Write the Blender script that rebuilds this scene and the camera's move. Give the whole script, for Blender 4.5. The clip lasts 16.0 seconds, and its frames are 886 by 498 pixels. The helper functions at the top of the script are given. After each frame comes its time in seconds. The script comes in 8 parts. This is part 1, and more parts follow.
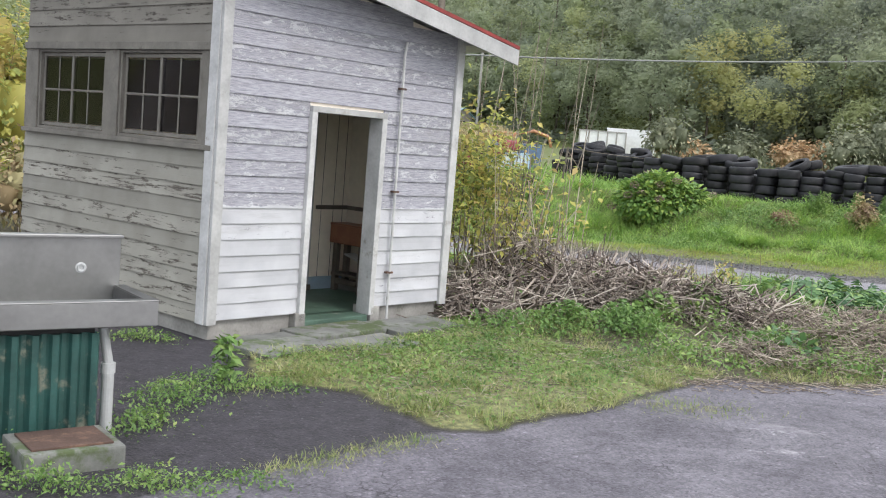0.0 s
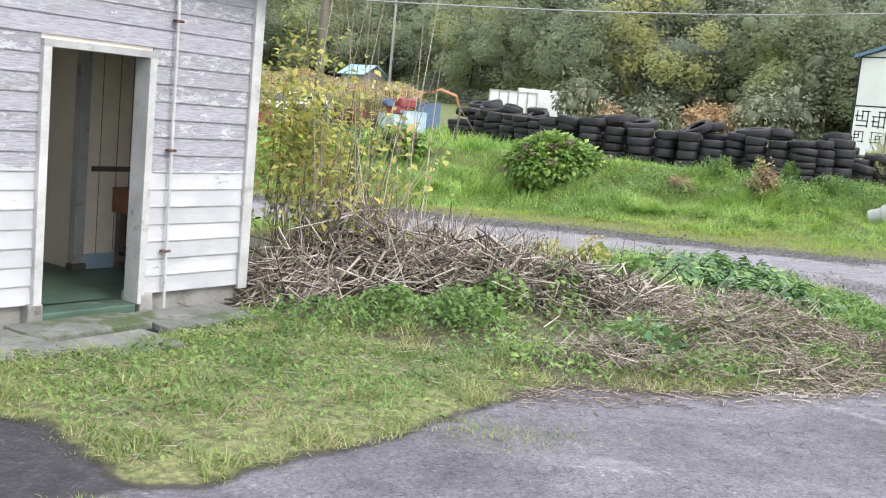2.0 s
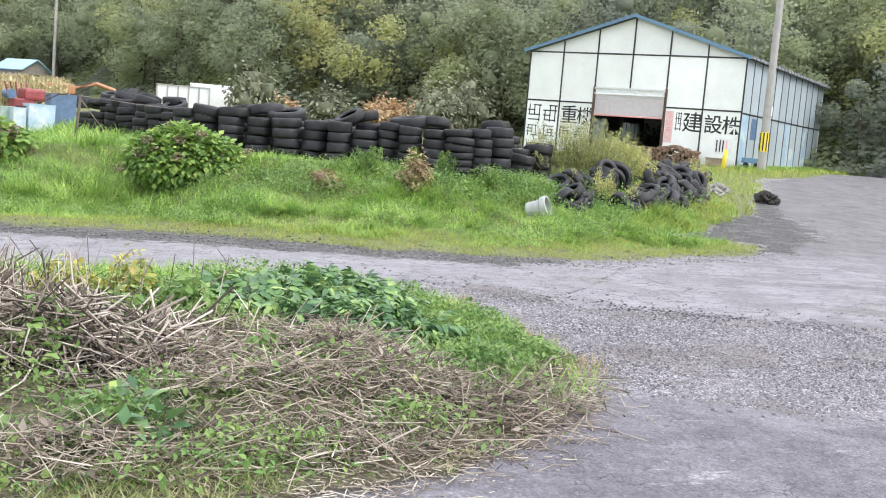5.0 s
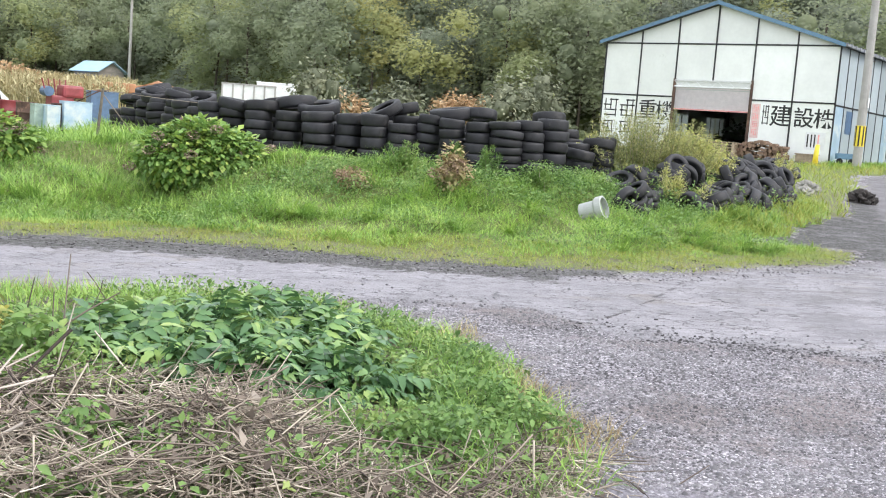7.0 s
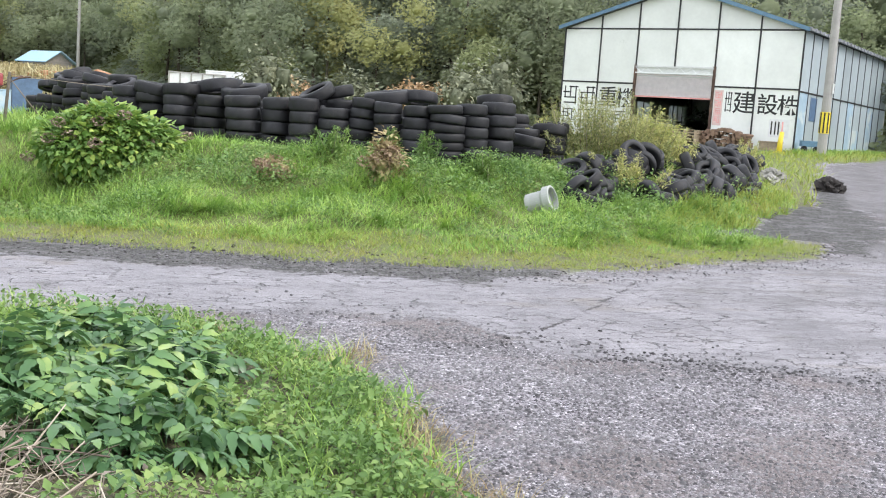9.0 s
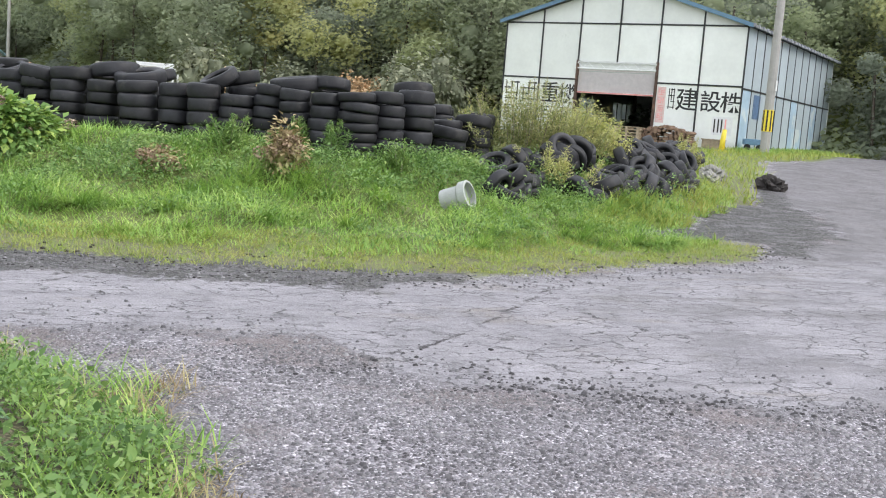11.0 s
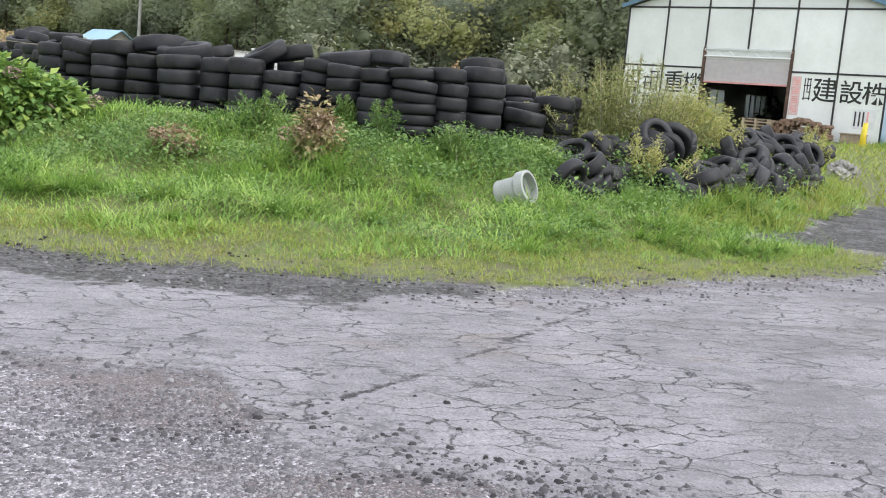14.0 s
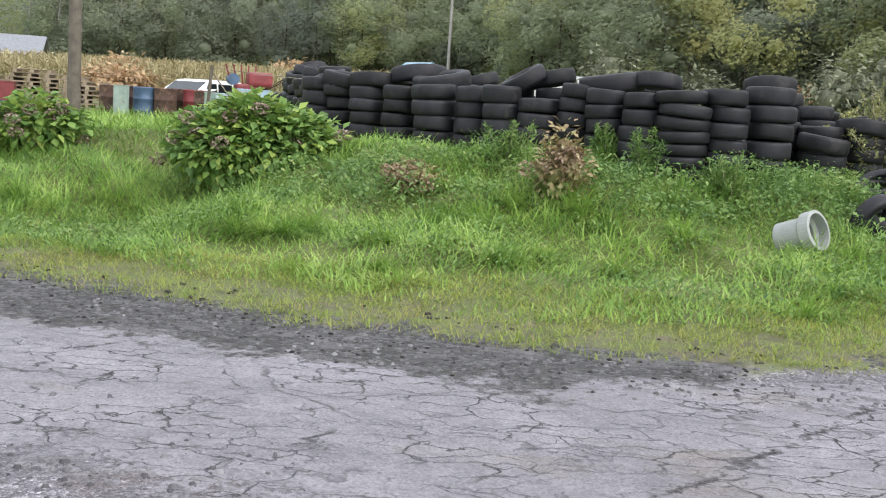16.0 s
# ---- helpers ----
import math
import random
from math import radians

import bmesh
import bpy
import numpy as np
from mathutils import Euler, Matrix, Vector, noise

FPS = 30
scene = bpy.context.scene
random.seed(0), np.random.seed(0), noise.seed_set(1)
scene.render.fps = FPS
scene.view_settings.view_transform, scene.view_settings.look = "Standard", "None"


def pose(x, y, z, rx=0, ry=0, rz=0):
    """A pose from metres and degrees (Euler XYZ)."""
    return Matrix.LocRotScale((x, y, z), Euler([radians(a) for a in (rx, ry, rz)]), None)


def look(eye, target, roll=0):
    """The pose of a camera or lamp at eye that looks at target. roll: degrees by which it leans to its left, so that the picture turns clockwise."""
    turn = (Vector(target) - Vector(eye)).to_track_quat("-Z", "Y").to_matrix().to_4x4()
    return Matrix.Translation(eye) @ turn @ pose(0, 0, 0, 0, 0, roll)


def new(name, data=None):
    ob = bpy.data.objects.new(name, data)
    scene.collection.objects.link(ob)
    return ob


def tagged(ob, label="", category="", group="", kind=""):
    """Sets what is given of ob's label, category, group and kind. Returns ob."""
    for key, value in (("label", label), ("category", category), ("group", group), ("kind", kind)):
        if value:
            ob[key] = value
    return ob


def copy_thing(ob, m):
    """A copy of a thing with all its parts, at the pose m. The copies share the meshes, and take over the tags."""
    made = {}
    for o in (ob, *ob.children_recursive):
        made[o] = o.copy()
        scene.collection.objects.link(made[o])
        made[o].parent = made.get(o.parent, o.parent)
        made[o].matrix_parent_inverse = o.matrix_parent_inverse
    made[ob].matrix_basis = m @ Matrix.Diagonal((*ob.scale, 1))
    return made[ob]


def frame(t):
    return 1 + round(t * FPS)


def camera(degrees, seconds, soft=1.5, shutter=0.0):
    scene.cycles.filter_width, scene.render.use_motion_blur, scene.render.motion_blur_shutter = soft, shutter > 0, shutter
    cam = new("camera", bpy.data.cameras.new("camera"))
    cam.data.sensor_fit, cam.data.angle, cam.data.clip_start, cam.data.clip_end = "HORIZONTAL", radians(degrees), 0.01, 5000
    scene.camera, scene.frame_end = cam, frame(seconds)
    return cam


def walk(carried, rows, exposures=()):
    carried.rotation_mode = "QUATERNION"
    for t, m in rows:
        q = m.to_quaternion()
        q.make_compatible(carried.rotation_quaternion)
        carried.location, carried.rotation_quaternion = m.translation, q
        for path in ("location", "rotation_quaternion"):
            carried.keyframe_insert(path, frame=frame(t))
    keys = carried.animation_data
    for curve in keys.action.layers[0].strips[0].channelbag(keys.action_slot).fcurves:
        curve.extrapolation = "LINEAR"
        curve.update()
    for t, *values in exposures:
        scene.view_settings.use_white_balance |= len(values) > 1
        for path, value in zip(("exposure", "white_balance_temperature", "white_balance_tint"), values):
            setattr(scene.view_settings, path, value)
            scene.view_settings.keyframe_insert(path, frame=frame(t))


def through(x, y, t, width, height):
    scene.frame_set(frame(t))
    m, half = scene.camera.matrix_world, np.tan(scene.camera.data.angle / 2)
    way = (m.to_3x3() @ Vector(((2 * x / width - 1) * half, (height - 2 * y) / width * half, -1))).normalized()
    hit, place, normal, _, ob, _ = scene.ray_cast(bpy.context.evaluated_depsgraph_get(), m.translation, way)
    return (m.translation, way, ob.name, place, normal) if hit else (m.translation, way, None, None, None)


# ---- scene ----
cam = camera(45.7, 16.0, 1.1)

PATH = [
    (0, (0.541, -0.427, 1.828), (0.517, 1.563, 1.627), 4.7),
    (0.5, (0.789, 0.09, 1.779), (0.828, 2.079, 1.571), 5.2),
    (1, (1.037, 0.501, 1.863), (1.155, 2.484, 1.632), 6.4),
    (1.5, (1.305, 0.971, 1.855), (1.435, 2.951, 1.606), 6.0),
    (2, (1.565, 1.493, 1.824), (1.692, 3.471, 1.563), 5.4),
    (2.5, (1.938, 1.995, 1.792), (2.14, 3.968, 1.533), 4.7),
    (3, (2.263, 2.361, 1.824), (2.634, 4.311, 1.576), 4.4),
    (3.5, (2.721, 2.815, 1.797), (3.228, 4.736, 1.567), 3.9),
    (4, (3.113, 3.363, 1.721), (3.74, 5.25, 1.507), 4.5),
    (4.2, (3.172, 3.628, 1.724), (3.841, 5.501, 1.513), 4.8),
    (6.3, (4.313, 5.09, 1.685), (4.949, 6.974, 1.471), 5.1),
    (6.5, (4.511, 5.427, 1.723), (5.122, 7.319, 1.503), 5.1),
    (7, (4.916, 6.162, 1.653), (5.427, 8.083, 1.429), 4.3),
    (7.5, (5.144, 6.602, 1.625), (5.587, 8.539, 1.393), 4.1),
    (8, (5.358, 6.961, 1.602), (5.805, 8.896, 1.364), 4.1),
    (8.5, (5.604, 7.317, 1.582), (6.108, 9.238, 1.344), 4.0),
    (9, (5.827, 7.613, 1.572), (6.399, 9.515, 1.337), 4.0),
    (9.5, (6.077, 7.971, 1.548), (6.702, 9.857, 1.321), 4.2),
    (10, (6.342, 8.311, 1.52), (7.005, 10.185, 1.301), 4.4),
    (12.5, (7.526, 9.384, 1.438), (8.151, 11.266, 1.181), 5.0),
    (13, (7.837, 9.727, 1.419), (8.419, 11.623, 1.159), 4.9),
    (13.5, (8.13, 10.053, 1.423), (8.653, 11.965, 1.159), 5.1),
    (14, (8.379, 10.474, 1.398), (8.798, 12.412, 1.134), 5.1),
    (14.5, (8.618, 10.917, 1.412), (8.9, 12.879, 1.141), 5.1),
    (15, (8.835, 11.269, 1.456), (8.968, 13.245, 1.18), 5.0),
    (15.5, (8.98, 11.638, 1.486), (8.971, 13.62, 1.214), 4.6),
    (16, (9.18, 11.984, 1.498), (9.012, 13.959, 1.236), 3.7),
]
walk(cam, [(t, look(eye, target, roll)) for t, eye, target, roll in PATH],
     exposures=[(0, 0.07), (0.5, 0.32), (1.0, 0.32), (2.0, 0.4), (3.5, 0.49), (7.0, 0.42), (9.0, 0.34), (10.0, 0.28), (12.5, 0.1), (14.0, 0.1), (15.5, 0.11), (16.0, 0.02)])

# ---- light ----
SUN_AZ, SUN_EL = 128.0, 46.0
world = bpy.data.worlds.new("sky")
scene.world = world
world.use_nodes = True
wn = world.node_tree.nodes
sky = wn.new("ShaderNodeTexSky")
sky.sky_type, sky.sun_disc = "NISHITA", False
sky.sun_elevation, sky.sun_rotation = radians(SUN_EL), radians(SUN_AZ)
sky.air_density, sky.dust_density, sky.ozone_density = 1.0, 3.0, 1.0
cloud = wn.new("ShaderNodeMix")
cloud.data_type = "RGBA"
cloud.inputs[0].default_value = 0.72
cloud.inputs[7].default_value = (9.1, 9.4, 9.9, 1)
world.node_tree.links.new(sky.outputs[0], cloud.inputs[6])
world.node_tree.links.new(cloud.outputs[2], wn["Background"].inputs[0])
wn["Background"].inputs[1].default_value = 0.215
sun = new("sun", bpy.data.lights.new("sun", "SUN"))
sun.data.energy, sun.data.angle, sun.data.color = 1.4, radians(20), (1.0, 0.97, 0.93)
az, el = radians(SUN_AZ), radians(SUN_EL)
sun.matrix_world = look((math.sin(az) * math.cos(el) * 50, math.cos(az) * math.cos(el) * 50, math.sin(el) * 50), (0, 0, 0))


# ---- node helper and materials ----
class Nodes:
    """A material and short calls that add nodes to it."""

    def __init__(self, name):
        self.mat = bpy.data.materials.new(name)
        self.mat.use_nodes = True
        self.tree = self.mat.node_tree
        self.bsdf = self.tree.nodes["Principled BSDF"]
        self.out = self.tree.nodes["Material Output"]

    def put(self, value, socket):
        if isinstance(value, bpy.types.NodeSocket):
            self.tree.links.new(value, socket)
        elif isinstance(value, (tuple, list)) and len(value) == 3 and socket.type == "RGBA":
            socket.default_value = (*value, 1)
        else:
            socket.default_value = value

    def node(self, kind, **sets):
        n = self.tree.nodes.new("ShaderNode" + kind)
        if "operation" in sets:
            n.operation = sets["operation"]
        if "use_clamp" in sets:
            n.use_clamp = sets["use_clamp"]
        if "feature" in sets:
            n.feature = sets["feature"]
        if "data_type" in sets:
            n.data_type = sets["data_type"]
        if "blend_type" in sets:
            n.blend_type = sets["blend_type"]
        if "interpolation_type" in sets:
            n.interpolation_type = sets["interpolation_type"]
        if "attribute_name" in sets:
            n.attribute_name = sets["attribute_name"]
        return n

    def place(self, stretch=(1, 1, 1), world_space=True):
        m = self.node("Mapping")
        if world_space:
            self.put(self.node("NewGeometry").outputs["Position"], m.inputs[0])
        else:
            shift = self.node("VectorMath", operation="ADD")
            far = self.node("Math", operation="MULTIPLY")
            far.inputs[1].default_value = 61.0
            self.tree.links.new(self.node("ObjectInfo").outputs["Random"], far.inputs[0])
            self.tree.links.new(self.node("TexCoord").outputs["Object"], shift.inputs[0])
            self.tree.links.new(far.outputs[0], shift.inputs[1])
            self.put(shift.outputs[0], m.inputs[0])
        m.inputs["Scale"].default_value = stretch
        return m.outputs[0]

    def noise(self, scale, detail=4.0, rough=0.55, at=None, warp=0.0):
        n = self.node("TexNoise")
        if at is not None:
            self.put(at, n.inputs["Vector"])
        for k, v in (("Scale", scale), ("Detail", detail), ("Roughness", rough), ("Distortion", warp)):
            n.inputs[k].default_value = v
        return n.outputs["Fac"]

    def cells(self, scale, feature="F1", at=None, output="Distance", rnd=1.0):
        n = self.node("TexVoronoi", feature=feature)
        if at is not None:
            self.put(at, n.inputs["Vector"])
        self.put(scale, n.inputs["Scale"])
        n.inputs["Randomness"].default_value = rnd
        return n.outputs[output]

    def ramp(self, fac, stops):
        n = self.node("ValToRGB")
        while len(n.color_ramp.elements) < len(stops):
            n.color_ramp.elements.new(0.5)
        for e, (p, c) in zip(n.color_ramp.elements, stops):
            e.position, e.color = p, (c, c, c, 1) if isinstance(c, (int, float)) else (*c, 1)
        self.put(fac, n.inputs[0])
        return n.outputs[0]

    def mix(self, fac, a, b, how="MIX"):
        n = self.node("Mix", data_type="RGBA", blend_type=how)
        self.put(fac, n.inputs[0]), self.put(a, n.inputs[6]), self.put(b, n.inputs[7])
        return n.outputs[2]

    def calc(self, op, a, b=0.0, clamp=False):
        n = self.node("Math", operation=op, use_clamp=clamp)
        self.put(a, n.inputs[0]), self.put(b, n.inputs[1])
        return n.outputs[0]

    def step(self, v, lo, hi):
        n = self.node("MapRange", interpolation_type="SMOOTHSTEP")
        self.put(v, n.inputs[0]), self.put(lo, n.inputs[1]), self.put(hi, n.inputs[2])
        return n.outputs[0]

    def attr(self, name):
        return self.node("Attribute", attribute_name=name).outputs["Fac"]

    def island(self):
        return self.node("NewGeometry").outputs["Random Per Island"]

    def piece(self):
        return self.node("ObjectInfo").outputs["Random"]

    def bump(self, height, strength=0.5, distance=0.01):
        n = self.node("Bump")
        n.inputs["Strength"].default_value, n.inputs["Distance"].default_value = strength, distance
        self.put(height, n.inputs["Height"])
        self.put(n.outputs[0], self.bsdf.inputs["Normal"])

    def done(self, colour, rough=0.8, metal=0.0, spec=0.5, through=0.0, alpha=None):
        b = self.bsdf.inputs
        self.put(colour, b["Base Color"]), self.put(rough, b["Roughness"]), self.put(metal, b["Metallic"])
        self.put(spec, b["Specular IOR Level"])
        if through:
            t = self.node("BsdfTranslucent")
            self.put(colour, t.inputs[0])
            m = self.node("MixShader")
            m.inputs[0].default_value = through
            self.put(self.bsdf.outputs[0], m.inputs[1]), self.put(t.outputs[0], m.inputs[2])
            self.put(m.outputs[0], self.out.inputs[0])
        return self.mat


def paint(name, colour, rough=0.6, metal=0.0, vary=0.25, scale=6.0, spec=0.5, bump=0.2, dirt=None, dirty=0.5, tone=0.12):
    """A plain surface with two scales of variation, fine relief and, if given, patches of dirt or rust."""
    n = Nodes(name)
    at = n.place(world_space=False)
    v = n.calc("ADD", n.calc("MULTIPLY", n.noise(scale, 3, at=at), 0.7), n.calc("MULTIPLY", n.noise(scale * 9, 3, at=at), 0.3))
    low, high = [c * (1 - vary) for c in colour], [min(1, c * (1 + vary)) for c in colour]
    col = n.ramp(v, [(0.3, low), (0.7, high)])
    if dirt:
        col = n.mix(n.step(n.noise(scale * 0.7, 6, 0.7, at=at), 1 - dirty, 1 - dirty + 0.12), col, dirt)
    col = n.mix(1.0, col, n.ramp(n.piece(), [(0.0, 1 - tone), (1.0, 1 + tone)]), "MULTIPLY")
    n.bump(n.noise(scale * 12, 4, at=at), bump, 0.004)
    return n.done(col, rough, metal, spec)


def foliage(name, stops, through=0.25, rough=0.6, patch=None, patch_scale=0.6, clumps=0.0):
    """Leaves or blades: a colour for each by chance, drifting over the ground at a larger scale."""
    n = Nodes(name)
    stops = [(p, tuple(0.86 * v + 0.14 * (sum(c) / 3) for v in c)) for p, c in stops]
    v = n.island()
    if patch:
        at = n.place()
        drift = n.calc("ADD", n.calc("MULTIPLY", n.step(n.noise(patch_scale, 3, at=at), 0.3, 0.7), 1 - clumps), n.calc("MULTIPLY", n.step(n.noise(3.4, 4, 0.65, at=at), 0.32, 0.66), clumps))
        v = n.calc("ADD", n.calc("MULTIPLY", v, 1 - patch), n.calc("MULTIPLY", drift, patch))
    return n.done(n.ramp(v, stops), rough, 0.0, 0.35, through)


def ground_material():
    """Soil, worn dark asphalt, gravel and pale cracked road, by the zone distances stored in the sheet."""
    n = Nodes("ground")
    at = n.place()
    wob = n.calc("SUBTRACT", n.noise(2.2, 6, 0.65, at=at), 0.5)
    fine = n.noise(60, 3, at=at)
    mid = n.noise(7, 5, 0.6, at=at)
    big = n.noise(0.9, 4, 0.6, at=at, warp=0.6)
    # dark apron: gritty, crazed, with paler worn sweeps
    apron = n.ramp(n.calc("ADD", n.calc("MULTIPLY", n.noise(0.9, 9, 0.72, at=at, warp=0.5), 0.7), n.calc("MULTIPLY", mid, 0.3)),
                   [(0.36, (0.075, 0.069, 0.083)), (0.5, (0.125, 0.116, 0.136)), (0.64, (0.19, 0.178, 0.205))])
    right = n.node("SeparateXYZ")
    n.put(at, right.inputs[0])
    apron = n.mix(n.calc("SUBTRACT", 1.0, n.step(n.calc("ADD", n.calc("SUBTRACT", n.calc("MULTIPLY", right.outputs[0], 0.745), n.calc("MULTIPLY", n.calc("SUBTRACT", right.outputs[1], 5.5), 0.667)), n.calc("MULTIPLY", wob, 0.25)), -0.02, 0.04)), apron, n.ramp(mid, [(0.3, (0.024, 0.021, 0.026)), (0.7, (0.054, 0.049, 0.058))]))
    worn = n.calc("MULTIPLY", n.step(n.noise(0.7, 10, 0.75, at=at, warp=0.5), 0.46, 0.66), n.step(right.outputs[0], 0.0, 1.8))
    apron = n.mix(n.calc("MULTIPLY", worn, 0.6), apron, (0.235, 0.225, 0.25))
    apron = n.mix(n.calc("MULTIPLY", n.calc("MULTIPLY", n.step(n.noise(1.5, 10, 0.78, at=n.place((0.6, 1.5, 1)), warp=0.8), 0.57, 0.66), n.step(right.outputs[0], 1.0, 2.5)), 0.85), apron, (0.38, 0.365, 0.385))
    grit = n.cells(58.0, "F1", at, "Color")
    apron = n.mix(0.55, apron, n.mix(1.0, apron, n.ramp(grit, [(0.1, 0.35), (0.5, 0.9), (0.85, 1.3), (0.97, 2.2)]), "MULTIPLY"))
    apron = n.mix(n.calc("MULTIPLY", n.step(n.noise(24, 5, 0.8, at=at), 0.55, 0.66), 0.3), apron, (0.3, 0.29, 0.31))
    apron = n.mix(n.calc("MULTIPLY", n.step(n.noise(38, 6, 0.8, at=at), 0.54, 0.62), 0.55), apron, (0.04, 0.036, 0.042))
    pale = n.calc("SUBTRACT", 1.0, n.step(n.calc("ADD", n.attr("scuff"), n.calc("MULTIPLY", n.calc("SUBTRACT", n.noise(9, 7, 0.75, at=at), 0.5), 0.36)), 0.0, 0.1))
    apron = n.mix(n.calc("MULTIPLY", pale, 0.45), apron, (0.36, 0.35, 0.36))
    # pale road, crazed with thin cracks
    road = n.ramp(n.calc("ADD", n.calc("MULTIPLY", big, 0.6), n.calc("MULTIPLY", mid, 0.4)),
                  [(0.3, (0.145, 0.138, 0.153)), (0.5, (0.235, 0.224, 0.245)), (0.7, (0.325, 0.31, 0.336))])
    warped = n.node("VectorMath", operation="ADD")
    n.put(at, warped.inputs[0])
    jitter = n.node("TexNoise")
    n.put(at, jitter.inputs["Vector"])
    jitter.inputs["Scale"].default_value = 6.5
    jitter.inputs["Detail"].default_value = 7.0
    scaled = n.node("VectorMath", operation="SCALE")
    n.put(jitter.outputs["Color"], scaled.inputs[0])
    scaled.inputs["Scale"].default_value = 0.22
    n.put(scaled.outputs[0], warped.inputs[1])
    along = n.node("Mapping")
    n.put(warped.outputs[0], along.inputs[0])
    along.inputs["Rotation"].default_value = (0, 0, radians(16))
    along.inputs["Scale"].default_value = (0.58, 1.4, 1.0)
    gate = n.step(n.noise(0.9, 6, 0.7, at=at), 0.4, 0.56)
    wide = n.step(n.noise(3.0, 3, at=at), 0.35, 0.75)
    fine_crack = n.calc("MULTIPLY", n.calc("SUBTRACT", 1.0, n.step(n.cells(4.4, "DISTANCE_TO_EDGE", along.outputs[0]), 0.0, 0.032)), gate)
    long_crack = n.calc("MULTIPLY", n.calc("SUBTRACT", 1.0, n.step(n.cells(0.95, "DISTANCE_TO_EDGE", along.outputs[0]), 0.0, 0.016)), wide)
    seam = n.calc("SUBTRACT", 1.0, n.step(n.calc("ADD", n.attr("seam"), n.calc("MULTIPLY", n.calc("SUBTRACT", n.noise(14, 6, 0.75, at=at), 0.5), 0.2)), -0.01, 0.035))
    hair = n.calc("MULTIPLY", n.calc("SUBTRACT", 1.0, n.step(n.cells(9.0, "DISTANCE_TO_EDGE", along.outputs[0]), 0.0, 0.035)), n.calc("MULTIPLY", n.step(n.noise(1.3, 5, 0.7, at=at), 0.5, 0.62), 0.45))
    cracked = n.calc("MAXIMUM", n.calc("MAXIMUM", n.calc("MAXIMUM", fine_crack, hair), long_crack), seam)
    old = n.calc("MULTIPLY", n.calc("SUBTRACT", 1.0, n.step(n.cells(5.5, "DISTANCE_TO_EDGE", warped.outputs[0]), 0.0, 0.03)), n.step(n.noise(1.6, 6, 0.7, at=at), 0.5, 0.62))
    apron = n.mix(n.calc("MULTIPLY", n.calc("MAXIMUM", old, n.calc("MULTIPLY", long_crack, 0.8)), 0.75), apron, (0.035, 0.032, 0.037))
    road = n.mix(n.calc("MULTIPLY", n.step(n.noise(0.8, 7, 0.7, at=n.place((0.7, 1.4, 1)), warp=0.4), 0.54, 0.68), 0.45), road, (0.2, 0.17, 0.14))
    road = n.mix(n.calc("MULTIPLY", cracked, n.calc("MULTIPLY", n.noise(5, 5, 0.7, at=at), 1.9, True)), road, (0.03, 0.028, 0.03))
    road = n.mix(n.calc("MULTIPLY", seam, n.calc("MULTIPLY", n.step(n.noise(3.3, 4, at=at), 0.1, 0.6), 0.65)), road, (0.05, 0.037, 0.04))
    road = n.mix(0.5, road, n.mix(1.0, road, n.ramp(n.cells(75.0, "F1", at, "Color"), [(0.1, 0.5), (0.5, 0.95), (0.85, 1.2), (0.97, 1.7)]), "MULTIPLY"))
    road = n.mix(n.calc("MULTIPLY", n.step(n.cells(60.0, "F1", at), 0.22, 0.08), 0.4), road, (0.36, 0.35, 0.365))
    road = n.mix(n.calc("MULTIPLY", n.step(n.noise(45, 4, 0.7, at=at), 0.55, 0.66), 0.35), road, (0.09, 0.085, 0.09))
    road = n.mix(n.calc("MULTIPLY", n.step(n.noise(0.55, 8, 0.72, at=at), 0.54, 0.68), 0.4), road, (0.13, 0.12, 0.115))
    streak = n.step(n.noise(1.1, 9, 0.76, at=n.place((0.45, 1.7, 1)), warp=0.5), 0.46, 0.6)
    road = n.mix(n.calc("MULTIPLY", n.calc("MULTIPLY", streak, n.step(right.outputs[0], 8.5, 13.0)), 0.6), road, (0.105, 0.098, 0.103))
    # the lane that climbs to the workshop: worn, with damp brown dirt
    dirt = n.ramp(n.noise(1.3, 8, 0.72, at=at, warp=0.5), [(0.35, (0.06, 0.054, 0.055)), (0.6, (0.16, 0.15, 0.158)), (0.75, (0.21, 0.2, 0.212))])
    road = n.mix(n.calc("MULTIPLY", n.step(right.outputs[1], 19.6, 23.0), 0.75), road, dirt)
    # gravel
    pebble = n.cells(64.0, "F1", at, "Color")
    # shade between the pebbles, put into the colour along their edges
    gap_shade = n.ramp(n.cells(64.0, "DISTANCE_TO_EDGE", at), [(0.0, 0.12), (0.2, 1.0)])
    larger = n.cells(27.0, "F1", at, "Color")
    grav = n.mix(0.75, n.ramp(n.noise(1.6, 6, 0.7, at=at), [(0.35, (0.085, 0.08, 0.088)), (0.65, (0.19, 0.182, 0.195))]), n.ramp(pebble, [(0.1, 0.03), (0.5, 0.13), (0.8, 0.28), (0.97, 0.55)]))
    grav = n.mix(n.calc("MULTIPLY", n.step(n.noise(3.1, 4, at=at), 0.5, 0.62), 0.6), grav, n.ramp(larger, [(0.1, 0.04), (0.6, 0.16), (0.95, 0.45)]))
    grav = n.mix(n.calc("MULTIPLY", n.step(n.noise(0.8, 8, 0.7, at=at), 0.48, 0.62), 0.65), grav, (0.095, 0.08, 0.07))
    grav = n.mix(n.calc("ADD", 0.35, n.calc("MULTIPLY", n.step(n.noise(1.1, 5, 0.7, at=at), 0.35, 0.65), 0.5)), grav, n.mix(1.0, grav, gap_shade, "MULTIPLY"))
    grav = n.mix(1.0, grav, (2.25, 2.13, 2.3), "MULTIPLY")
